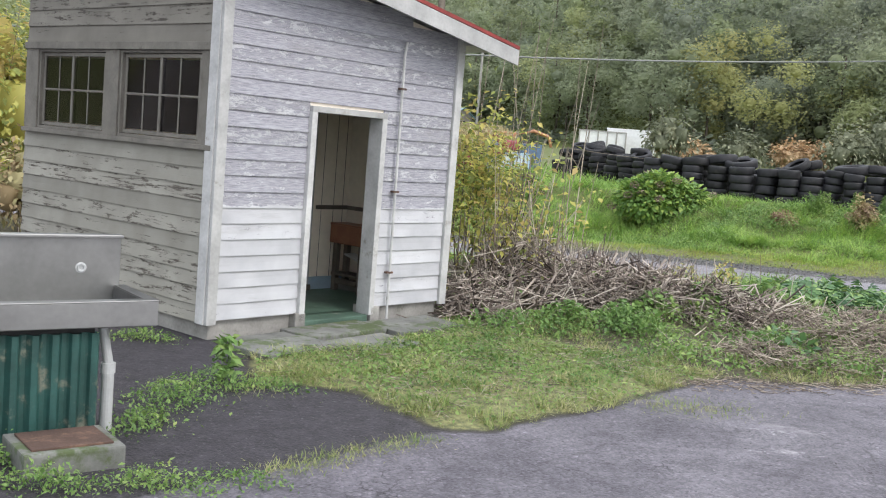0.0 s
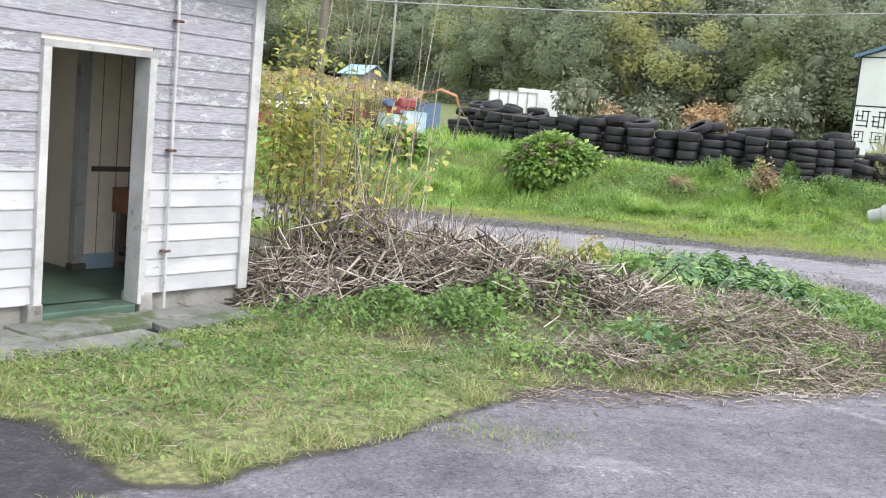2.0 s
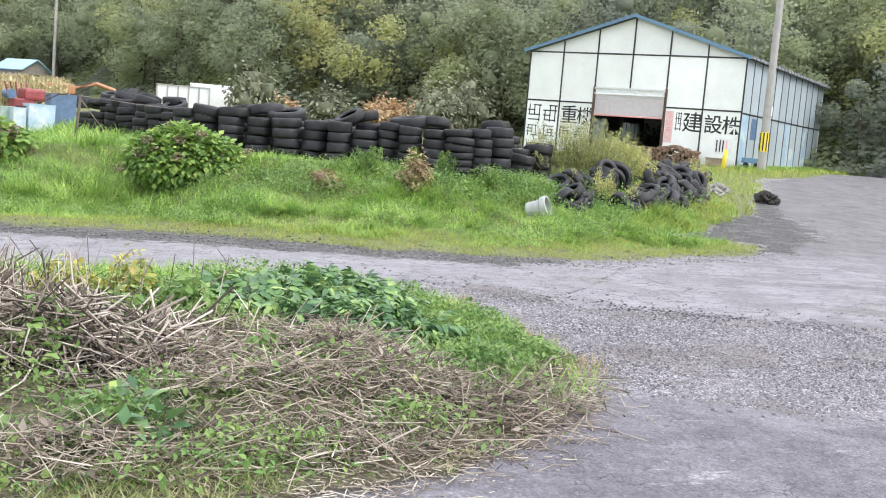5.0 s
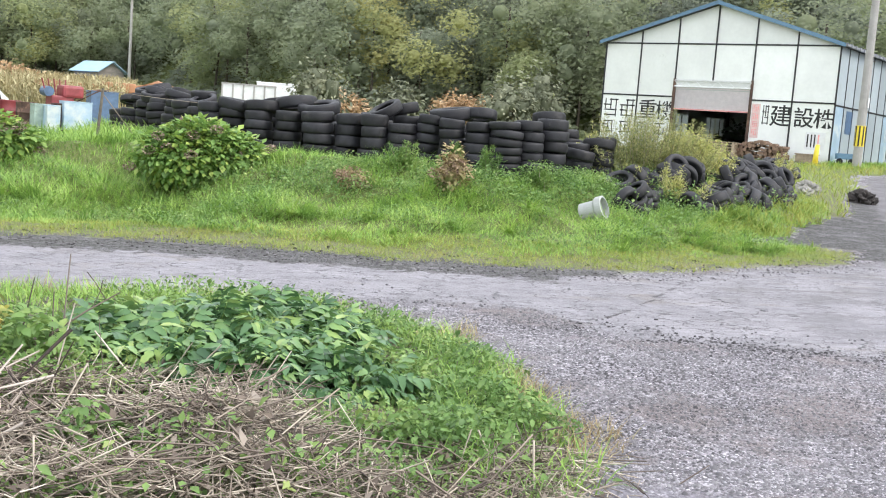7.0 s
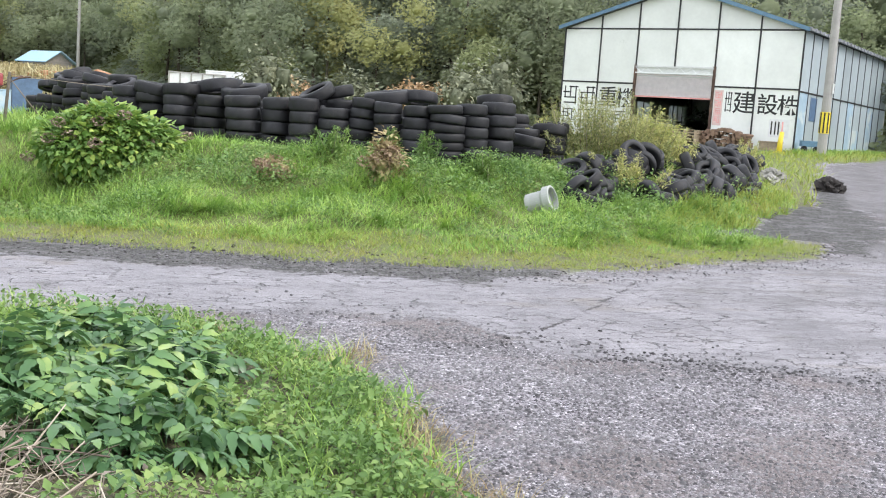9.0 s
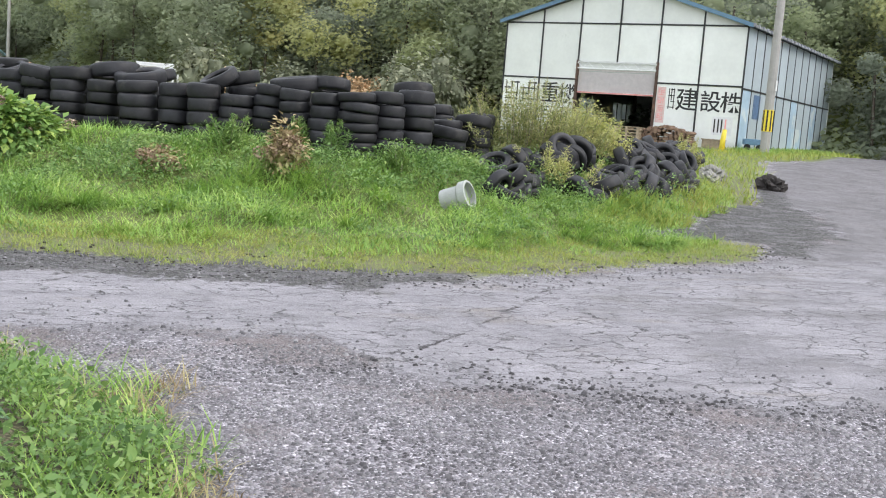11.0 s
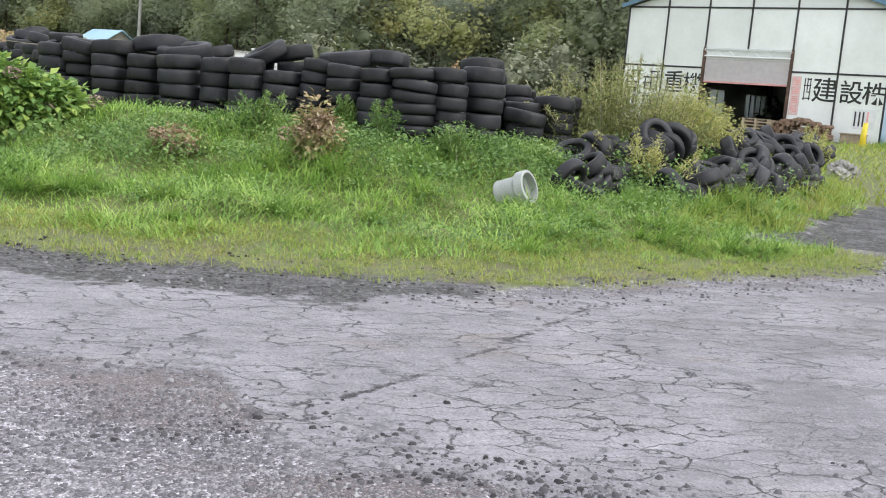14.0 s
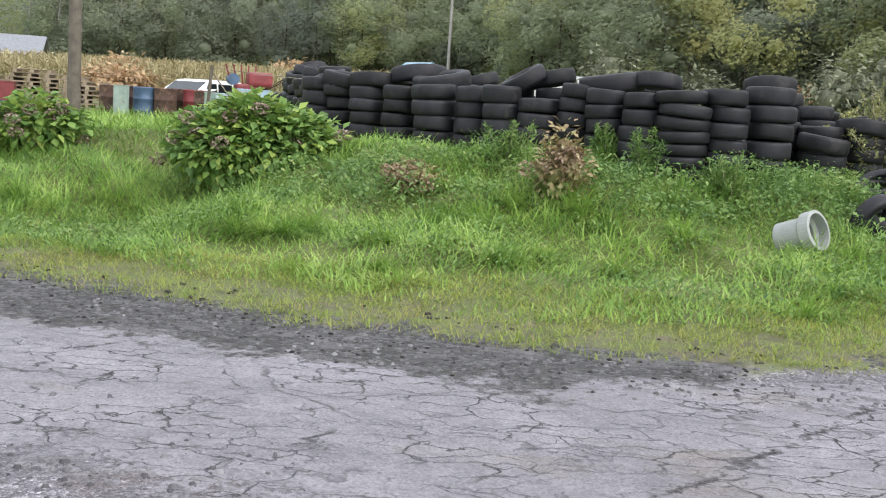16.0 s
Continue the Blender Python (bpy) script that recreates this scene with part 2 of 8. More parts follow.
    # broken dark strip along the far edge
    rub = n.mix(0.5, n.ramp(n.noise(9, 6, 0.7, at=at), [(0.35, (0.022, 0.019, 0.019)), (0.65, (0.13, 0.118, 0.115))]), n.ramp(n.cells(30.0, "F1", at, "Color"), [(0.2, 0.03), (0.7, 0.14), (0.95, 0.36)]))
    rub = n.mix(n.calc("MULTIPLY", n.step(n.noise(2.4, 8, 0.75, at=n.place((0.6, 1.6, 1)), warp=0.6), 0.5, 0.6), 0.8), rub, n.ramp(mid, [(0.3, (0.13, 0.124, 0.132)), (0.7, (0.24, 0.23, 0.245))]))
    # soil
    soil = n.ramp(n.noise(26, 7, 0.8, at=at), [(0.38, (0.02, 0.019, 0.011)), (0.52, (0.085, 0.077, 0.042)), (0.66, (0.26, 0.225, 0.15))])
    thatch = n.ramp(n.noise(30, 6, 0.8, at=at), [(0.36, (0.06, 0.075, 0.025)), (0.55, (0.13, 0.155, 0.04)), (0.8, (0.22, 0.22, 0.075))])
    bare = n.calc("MULTIPLY", n.step(n.attr("rubble"), -1.3, -0.4), n.step(n.noise(2.6, 7, 0.72, at=n.place((0.6, 1.4, 1))), 0.44, 0.58))
    thatch = n.mix(n.calc("MULTIPLY", bare, 0.85), thatch, n.ramp(mid, [(0.3, (0.055, 0.045, 0.032)), (0.7, (0.17, 0.145, 0.1))]))
    soil = n.mix(n.step(right.outputs[1], 17.0, 18.2), soil, thatch)
    soil = n.mix(n.calc("MULTIPLY", n.step(n.attr("lawn"), -0.15, -0.02), 0.85), soil, n.ramp(n.noise(14, 5, 0.7, at=at), [(0.4, (0.1, 0.11, 0.045)), (0.6, (0.26, 0.26, 0.11))]))
    k_apron = n.step(n.calc("ADD", n.attr("apron"), n.calc("MULTIPLY", wob, 0.2)), -0.02, 0.02)
    k_gravel = n.step(n.calc("ADD", n.attr("gravel"), n.calc("MULTIPLY", wob, 1.3)), -0.25, 0.2)
    ragged = n.calc("MULTIPLY", n.calc("SUBTRACT", n.noise(16, 6, 0.75, at=at), 0.5), 1.5)
    k_road = n.step(n.calc("ADD", n.attr("road"), n.calc("ADD", n.calc("MULTIPLY", wob, 1.2), ragged)), -0.1, 0.18)
    k_rub = n.step(n.calc("ADD", n.attr("rubble"), n.calc("ADD", n.calc("MULTIPLY", wob, 1.7), n.calc("MULTIPLY", n.calc("SUBTRACT", n.noise(9, 5, 0.7, at=at), 0.5), 0.9))), -0.06, 0.1)
    col = n.mix(k_apron, soil, apron)
    # dirt along the apron's edge, with the lip's shade put into its dark colour
    lip = n.calc("SUBTRACT", 1.0, n.step(n.calc("ABSOLUTE", n.calc("ADD", n.attr("apron"), n.calc("MULTIPLY", wob, 0.3))), 0.01, 0.075))
    col = n.mix(n.calc("MULTIPLY", lip, 0.8), col, (0.03, 0.026, 0.022))
    col = n.mix(k_gravel, col, grav)
    col = n.mix(k_road, col, road)
    col = n.mix(k_rub, col, rub)
    height = n.calc("ADD", n.calc("MULTIPLY", fine, 0.3), n.calc("MULTIPLY", mid, 0.5))
    height = n.calc("SUBTRACT", height, n.calc("MULTIPLY", n.calc("MULTIPLY", cracked, k_road), 1.5))
    height = n.calc("SUBTRACT", height, n.calc("MULTIPLY", n.calc("MULTIPLY", old, k_apron), 0.8))
    height = n.calc("ADD", height, n.calc("MULTIPLY", n.calc("MULTIPLY", n.calc("SUBTRACT", 0.6, n.cells(58.0, "F1", at)), k_apron), 0.45))
    stony = n.calc("MAXIMUM", n.calc("MULTIPLY", k_gravel, n.calc("SUBTRACT", 1.2, k_road)), n.calc("MULTIPLY", k_rub, 1.5))
    height = n.calc("ADD", height, n.calc("MULTIPLY", n.calc("SUBTRACT", 1.0, n.cells(64.0, "F1", at)), n.calc("MULTIPLY", stony, 2.2)))
    n.bump(height, 0.8, 0.014)
    return n.done(col, 0.72, 0.0, 0.4)


def side_board_material(name, pale, dark, bare):
    """Old paint on the shed's side: long splits and bare streaks that follow the grain."""
    n = Nodes(name)
    at = n.place(world_space=False)
    grain = n.noise(8, 7, 0.7, at=n.place((1.0, 16.0, 16.0), world_space=False))
    split = n.noise(2.6, 9, 0.75, at=n.place((1.0, 13.0, 13.0), world_space=False))
    blotch = n.noise(5, 8, 0.75, at=n.place((1.0, 2.5, 2.5), world_space=False))
    col = n.ramp(n.noise(2.0, 5, at=at), [(0.3, dark), (0.65, pale)])
    flaked = n.step(n.calc("ADD", n.calc("MULTIPLY", split, 0.6), n.calc("ADD", n.calc("MULTIPLY", blotch, 0.4), n.calc("MULTIPLY", n.piece(), 0.1))), 0.6, 0.65)
    col = n.mix(flaked, col, n.ramp(grain, [(0.3, tuple(0.55 * c for c in bare)), (0.7, bare)]))
    col = n.mix(1.0, col, n.ramp(n.piece(), [(0.0, 0.85), (1.0, 1.1)]), "MULTIPLY")
    n.bump(n.calc("SUBTRACT", n.calc("MULTIPLY", grain, 0.6), flaked), 0.6, 0.004)
    return n.done(col, 0.8, 0.0, 0.3)


def clapboard_material():
    """Peeling white paint over grey weathered wood, worn along each board."""
    n = Nodes("clapboard_paint")
    at = n.place(world_space=False)
    long = n.place((1.0, 8.0, 8.0), world_space=False)
    z = n.node("SeparateXYZ")
    n.put(n.node("NewGeometry").outputs["Position"], z.inputs[0])
    worn = n.step(z.outputs[2], 1.13, 1.17)
    grain = n.noise(9, 7, 0.7, at=n.place((1.0, 14.0, 14.0), world_space=False))
    flake = n.noise(7, 10, 0.78, at=n.place((1.0, 3.2, 3.2), world_space=False))
    fleck = n.noise(30, 5, 0.7, at=n.place((1.0, 2.5, 2.5), world_space=False))
    shift = n.calc("ADD", n.calc("MULTIPLY", worn, 0.18), n.calc("SUBTRACT", n.calc("MULTIPLY", n.piece(), 0.11), 0.07))
    peel = n.step(n.calc("ADD", n.calc("ADD", n.calc("MULTIPLY", flake, 0.8), n.calc("MULTIPLY", fleck, 0.2)), shift), 0.585, 0.635)
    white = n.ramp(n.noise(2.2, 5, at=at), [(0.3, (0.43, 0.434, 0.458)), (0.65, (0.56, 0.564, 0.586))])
    wood = n.ramp(grain, [(0.3, (0.17, 0.168, 0.196)), (0.5, (0.32, 0.318, 0.355)), (0.7, (0.45, 0.448, 0.488))])
    grime = n.step(n.noise(0.9, 6, 0.7, at=long), 0.52, 0.75)
    col = n.mix(peel, white, wood)
    col = n.mix(n.calc("MULTIPLY", grime, 0.45), col, (0.23, 0.22, 0.215))
    col = n.mix(1.0, col, n.ramp(n.piece(), [(0.0, 0.86), (0.5, 1.0), (1.0, 1.08)]), "MULTIPLY")
    n.bump(n.calc("SUBTRACT", n.calc("MULTIPLY", grain, 0.5), peel), 0.5, 0.003)
    return n.done(col, 0.75, 0.0, 0.3)


M = {
    "ground": ground_material(),
    "board": clapboard_material(),
    "cream": paint("cream_board", (0.27, 0.255, 0.218), 0.75, vary=0.3, scale=3, dirt=(0.15, 0.135, 0.105), dirty=0.46, bump=0.5),
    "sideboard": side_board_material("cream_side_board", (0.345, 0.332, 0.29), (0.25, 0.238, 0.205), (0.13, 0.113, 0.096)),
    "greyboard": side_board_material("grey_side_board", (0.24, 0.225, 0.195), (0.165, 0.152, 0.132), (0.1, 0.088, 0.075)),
    "trim": paint("weathered_trim", (0.43, 0.43, 0.425), 0.75, vary=0.25, scale=4, dirt=(0.22, 0.2, 0.17), dirty=0.42, bump=0.4),
    "concrete": paint("concrete", (0.3, 0.29, 0.27), 0.9, vary=0.3, scale=5, dirt=(0.13, 0.13, 0.1), dirty=0.42, bump=0.6),
    "slab": paint("mossy_concrete", (0.17, 0.172, 0.16), 0.9, vary=0.35, scale=4, dirt=(0.08, 0.105, 0.045), dirty=0.52, bump=0.6),
    "red": paint("red_roof", (0.25, 0.035, 0.03), 0.5, vary=0.3, dirt=(0.1, 0.03, 0.02), dirty=0.4),
    "lining": paint("stained_lining", (0.78, 0.71, 0.6), 0.8, vary=0.15, scale=1.5, dirt=(0.64, 0.57, 0.46), dirty=0.42),
    "greenfloor": paint("green_floor", (0.07, 0.12, 0.09), 0.5, vary=0.35, scale=3, dirt=(0.2, 0.2, 0.17), dirty=0.4),
    "brown": paint("brown_wood", (0.26, 0.11, 0.065), 0.5, vary=0.3),
    "darkwood": paint("grey_wood", (0.13, 0.11, 0.09), 0.8, vary=0.4, bump=0.6),
    "dark": paint("dark_inside", (0.03, 0.03, 0.03), 0.8),
    "steel": paint("stainless_steel", (0.31, 0.31, 0.305), 0.42, 1.0, vary=0.16, scale=3, bump=0.05, dirt=(0.3, 0.28, 0.25), dirty=0.32),
    "greensheet": paint("green_sheet", (0.02, 0.075, 0.065), 0.55, vary=0.35, scale=5, dirt=(0.22, 0.22, 0.17), dirty=0.46),
    "pvc": paint("grey_pvc", (0.45, 0.46, 0.46), 0.45, vary=0.15, dirt=(0.2, 0.2, 0.18), dirty=0.35),
    "rust": paint("rusty_iron", (0.085, 0.05, 0.038), 0.85, vary=0.45, scale=7, dirt=(0.17, 0.1, 0.07), dirty=0.5, bump=0.6),
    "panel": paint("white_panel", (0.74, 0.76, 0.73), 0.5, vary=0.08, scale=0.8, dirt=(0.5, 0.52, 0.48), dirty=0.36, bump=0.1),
    "paleblue": paint("faded_blue_panel", (0.34, 0.46, 0.56), 0.5, vary=0.2, scale=1.0, dirt=(0.55, 0.6, 0.6), dirty=0.5),
    "blackstrip": paint("black_strip", (0.02, 0.02, 0.022), 0.6),
    "bluetrim": paint("blue_trim", (0.1, 0.19, 0.28), 0.5, vary=0.2),
    "roofmetal": paint("grey_roof_sheet", (0.22, 0.23, 0.25), 0.5, vary=0.25, dirt=(0.16, 0.11, 0.08), dirty=0.42),
    "rubber": paint("tyre_rubber", (0.016, 0.016, 0.019), 0.55, vary=0.5, scale=5, spec=0.36, dirt=(0.035, 0.033, 0.033), dirty=0.44, bump=0.3, tone=0.5),
    "pole": paint("concrete_pole", (0.34, 0.33, 0.31), 0.85, vary=0.15, scale=3),
    "white": paint("white_paint", (0.75, 0.76, 0.76), 0.5, vary=0.1, dirt=(0.5, 0.5, 0.48), dirty=0.38),
    "ink": paint("black_ink", (0.015, 0.015, 0.015), 0.6),
    "pink": paint("faded_red_print", (0.7, 0.32, 0.3), 0.6, vary=0.2),
    "yellow": paint("yellow_paint", (0.7, 0.55, 0.04), 0.5, vary=0.2),
    "blue": paint("blue_paint", (0.09, 0.15, 0.25), 0.45, vary=0.3, dirt=(0.2, 0.22, 0.25), dirty=0.38),
    "redpaint": paint("red_paint", (0.24, 0.045, 0.05), 0.45, vary=0.3, dirt=(0.2, 0.05, 0.04), dirty=0.42),
    "orange": paint("orange_paint", (0.36, 0.17, 0.08), 0.5, vary=0.2),
    "bark": paint("bark", (0.11, 0.09, 0.07), 0.9, vary=0.4, scale=8, bump=0.8),
    "stone": paint("stone", (0.3, 0.29, 0.285), 0.85, vary=0.4, bump=0.6),
    "pallet": paint("pallet_wood", (0.3, 0.24, 0.17), 0.85, vary=0.35, bump=0.5),
    "glass": None,
}
g = Nodes("window_glass")
g.bsdf.inputs["Transmission Weight"].default_value = 1.0
g.bsdf.inputs["IOR"].default_value = 1.25
M["glass"] = g.done((0.17, 0.16, 0.16), 0.03, 0.0, 0.5)
g = Nodes("frosted_pane")
M["frost"] = g.done((0.75, 0.78, 0.8), 0.5, 0.0, 0.4, 0.8)
# pale blue side sheets, darkened in colour to offset the sun on that wall
M["sidepanel"] = paint("darkened_blue_white_panel", (0.36, 0.415, 0.445), 0.5, vary=0.1, scale=0.8, dirt=(0.4, 0.47, 0.5), dirty=0.42, bump=0.1)
M["rosewhite"] = paint("rose_white_slats", (0.85, 0.8, 0.8), 0.5, vary=0.08, dirt=(0.6, 0.56, 0.55), dirty=0.36)
M["palepink"] = paint("pale_pink_print", (0.75, 0.55, 0.52), 0.6, vary=0.15)
GRASS = [(0.0, (0.055, 0.125, 0.03)), (0.3, (0.165, 0.33, 0.05)), (0.65, (0.33, 0.52, 0.075)), (1.0, (0.56, 0.65, 0.18))]
M["grass"] = foliage("grass_blades", GRASS, 0.3, 0.55, 0.62, 0.35, 0.6)
M["verge"] = foliage("verge_blades", [(0.0, (0.14, 0.24, 0.035)), (0.4, (0.3, 0.4, 0.05)), (0.75, (0.4, 0.41, 0.07)), (1.0, (0.27, 0.2, 0.1))], 0.36, 0.6, 0.6, 0.9, 0.5)
M["lawn"] = foliage("short_grass", [(0.0, (0.085, 0.17, 0.035)), (0.35, (0.2, 0.29, 0.065)), (0.65, (0.38, 0.39, 0.14)), (1.0, (0.62, 0.54, 0.34))], 0.34, 0.6, 0.6, 1.8, 0.5)
M["leaf"] = foliage("broad_leaves", [(0.0, (0.04, 0.105, 0.045)), (0.45, (0.1, 0.22, 0.075)), (0.75, (0.2, 0.35, 0.09)), (1.0, (0.4, 0.5, 0.11))], 0.24, 0.25, 0.35, 2.4)
M["weed"] = foliage("weed_leaves", [(0.0, (0.075, 0.155, 0.04)), (0.45, (0.165, 0.305, 0.065)), (0.85, (0.29, 0.41, 0.1)), (1.0, (0.44, 0.48, 0.14))], 0.32, 0.5, 0.45, 1.7)
M["straw"] = foliage("dead_stalks", [(0.0, (0.065, 0.05, 0.043)), (0.4, (0.21, 0.165, 0.13)), (0.72, (0.42, 0.35, 0.27)), (1.0, (0.64, 0.57, 0.47))], 0.0, 0.85, 0.3, 1.4)
M["yellowleaf"] = foliage("yellowing_leaves", [(0.0, (0.16, 0.21, 0.05)), (0.4, (0.38, 0.42, 0.09)), (0.8, (0.64, 0.58, 0.11)), (1.0, (0.55, 0.4, 0.14))], 0.42, 0.6)
M["hydrangea"] = foliage("shrub_leaves", [(0.0, (0.1, 0.2, 0.045)), (0.5, (0.2, 0.36, 0.065)), (0.88, (0.42, 0.54, 0.09)), (1.0, (0.4, 0.32, 0.14))], 0.32, 0.5, 0.2, 1.3)
M["blossom"] = foliage("faded_blossom", [(0.0, (0.17, 0.105, 0.09)), (0.6, (0.3, 0.205, 0.17)), (1.0, (0.42, 0.33, 0.25))], 0.15, 0.85)
M["tanhead"] = foliage("dry_flower_heads", [(0.0, (0.2, 0.12, 0.08)), (0.6, (0.36, 0.24, 0.16)), (1.0, (0.46, 0.36, 0.24))], 0.1, 0.85)
M["russet"] = foliage("russet_leaves", [(0.0, (0.24, 0.17, 0.08)), (0.5, (0.4, 0.29, 0.14)), (0.8, (0.36, 0.34, 0.13)), (1.0, (0.52, 0.44, 0.22))], 0.2, 0.7)
M["peach"] = foliage("orange_scrub_leaves", [(0.0, (0.3, 0.2, 0.1)), (0.5, (0.58, 0.38, 0.2)), (1.0, (0.72, 0.52, 0.3))], 0.3, 0.7)
M["sage"] = foliage("olive_leaves", [(0.0, (0.17, 0.22, 0.07)), (0.5, (0.36, 0.39, 0.12)), (1.0, (0.56, 0.53, 0.22))], 0.4, 0.6)
M["willow"] = foliage("yellow_green_leaves", [(0.0, (0.3, 0.36, 0.09)), (0.5, (0.52, 0.53, 0.14)), (1.0, (0.7, 0.64, 0.28))], 0.45, 0.6)
M["brushwood"] = foliage("brushwood_stalks", [(0.0, (0.045, 0.033, 0.028)), (0.35, (0.2, 0.155, 0.13)), (0.7, (0.46, 0.385, 0.325)), (1.0, (0.72, 0.64, 0.55))], 0.0, 0.85)
M["deadleaf"] = foliage("dead_leaves", [(0.0, (0.07, 0.05, 0.04)), (0.6, (0.2, 0.155, 0.12)), (1.0, (0.4, 0.34, 0.28))], 0.1, 0.85)
M["maize"] = foliage("dry_maize", [(0.0, (0.3, 0.24, 0.1)), (0.6, (0.45, 0.38, 0.18)), (1.0, (0.55, 0.5, 0.28))], 0.2, 0.8)
M["palescrub"] = foliage("pale_scrub_leaves", [(0.0, (0.12, 0.14, 0.08)), (0.6, (0.22, 0.24, 0.15)), (1.0, (0.32, 0.33, 0.2))], 0.2, 0.7)
M["pebbles"] = foliage("pebble_stone", [(0.0, (0.05, 0.047, 0.052)), (0.4, (0.11, 0.105, 0.115)), (0.8, (0.22, 0.212, 0.225)), (1.0, (0.4, 0.39, 0.4))], 0.0, 0.85, 0.35, 0.9)
M["rubble"] = foliage("dark_rubble", [(0.0, (0.015, 0.013, 0.013)), (0.6, (0.05, 0.045, 0.045)), (1.0, (0.15, 0.14, 0.14))], 0.0, 0.9)
M["crumb"] = foliage("asphalt_crumb", [(0.0, (0.03, 0.028, 0.03)), (0.6, (0.09, 0.085, 0.092)), (1.0, (0.24, 0.23, 0.245))], 0.0, 0.9)
M["palecon"] = paint("pale_concrete", (0.36, 0.375, 0.36), 0.85, vary=0.15, scale=5, dirt=(0.33, 0.34, 0.31), dirty=0.36)
M["darkglass"] = paint("dark_glass", (0.025, 0.03, 0.035), 0.12, vary=0.2)
M["greywall"] = paint("grey_hut_wall", (0.3, 0.27, 0.25), 0.8, vary=0.2)
M["skyroof"] = paint("pale_blue_roof", (0.34, 0.52, 0.66), 0.5, vary=0.1)
M["palegreen"] = paint("faded_green_paint", (0.3, 0.38, 0.34), 0.6, vary=0.25, dirt=(0.2, 0.15, 0.1), dirty=0.42)
M["redrust"] = paint("rusty_red_paint", (0.075, 0.036, 0.03), 0.75, vary=0.35, dirt=(0.08, 0.06, 0.05), dirty=0.54)
M["soilclump"] = paint("dark_soil_clump", (0.035, 0.03, 0.028), 0.95, vary=0.6, scale=9, bump=1.0)
M["cablegrey"] = paint("grey_cable", (0.2, 0.21, 0.2), 0.6)
M["dirtytrim"] = paint("dirty_window_trim", (0.16, 0.148, 0.128), 0.8, vary=0.3, scale=5, dirt=(0.11, 0.098, 0.08), dirty=0.45, bump=0.5)
M["firewood"] = paint("firewood", (0.2, 0.13, 0.09), 0.85, vary=0.45, bump=0.6)


def forest_material():
    n = Nodes("hazy_forest_leaves")
    t = n.attr("tint")
    # paler than real leaves: haze over the hillside is put into these colours
    base = n.ramp(t, [(0.0, (0.245, 0.275, 0.25)), (0.3, (0.3, 0.345, 0.25)), (0.55, (0.36, 0.42, 0.235)), (0.75, (0.46, 0.48, 0.22)), (0.88, (0.5, 0.46, 0.2)), (1.0, (0.66, 0.6, 0.17))])
    drift = n.step(n.noise(0.055, 4, 0.6, at=n.place()), 0.42, 0.66)
    base = n.mix(n.calc("MULTIPLY", drift, 0.25), base, (0.44, 0.45, 0.22))
    col = n.mix(n.island(), n.mix(0.12, base, (0.1, 0.11, 0.08)), n.mix(0.12, base, (0.5, 0.5, 0.38)))
    return n.done(col, 0.8, 0.0, 0.1, 0.62)


M["forest"] = forest_material()


# ---- mesh helpers ----
def link(name, mesh, material, parent=None, label=""):
    ob = new(name, mesh)
    if material is not None and not mesh.materials:
        mesh.materials.append(M[material] if isinstance(material, str) else material)
    if parent is not None:
        ob.parent = parent
    if label:
        ob["label"] = label
    return ob


def part(name, bm, material, parent=None, label="", m=None, smooth=False):
    """Links a bmesh as one mesh object under a thing or a part."""
    mesh = bpy.data.meshes.new(name)
    if smooth:
        for f in bm.faces:
            f.smooth = True
    bm.to_mesh(mesh)
    bm.free()
    ob = link(name, mesh, material, parent, label)
    if m is not None:
        ob.matrix_basis = m
    return ob


def empty(name, m, label, category, group="", kind=""):
    ob = new(name)
    ob.matrix_basis = m
    ob.empty_display_size = 0.2
    return tagged(ob, label, category, group, kind)


def box(lo, hi, bevel=0.0, bm=None):
    bm = bm or bmesh.new()
    r = bmesh.ops.create_cube(bm, size=1.0)
    c, s = [(a + b) / 2 for a, b in zip(lo, hi)], [b - a for a, b in zip(lo, hi)]
    bmesh.ops.transform(bm, matrix=Matrix.Translation(c) @ Matrix.Diagonal((*s, 1)), verts=r["verts"])
    if bevel:
        edges = {e for v in r["verts"] for e in v.link_edges}
        bmesh.ops.bevel(bm, geom=list(edges), offset=bevel, segments=2, affect="EDGES", profile=0.6)
    return bm


def tube(points, radius, sides=8, bm=None, taper=1.0):
    """A round bar along points; its far end is taper times as thick."""
    bm = bm or bmesh.new()
    rings = []
    pts = [Vector(p) for p in points]
    for i, p in enumerate(pts):
        d = (pts[min(i + 1, len(pts) - 1)] - pts[max(i - 1, 0)]).normalized()
        a = d.orthogonal().normalized()
        b = d.cross(a)
        r = radius * (1 + (taper - 1) * i / max(1, len(pts) - 1))
        rings.append([bm.verts.new(p + (a * math.cos(k * math.tau / sides) + b * math.sin(k * math.tau / sides)) * r) for k in range(sides)])
    for u, v in zip(rings, rings[1:]):
        off = min(range(sides), key=lambda o: (u[0].co - v[o].co).length)
        for k in range(sides):
            bm.faces.new((u[k], u[(k + 1) % sides], v[(k + 1 + off) % sides], v[(k + off) % sides]))
    bm.faces.new(rings[0][::-1])
    bm.faces.new(rings[-1])
    bmesh.ops.recalc_face_normals(bm, faces=bm.faces)
    return bm


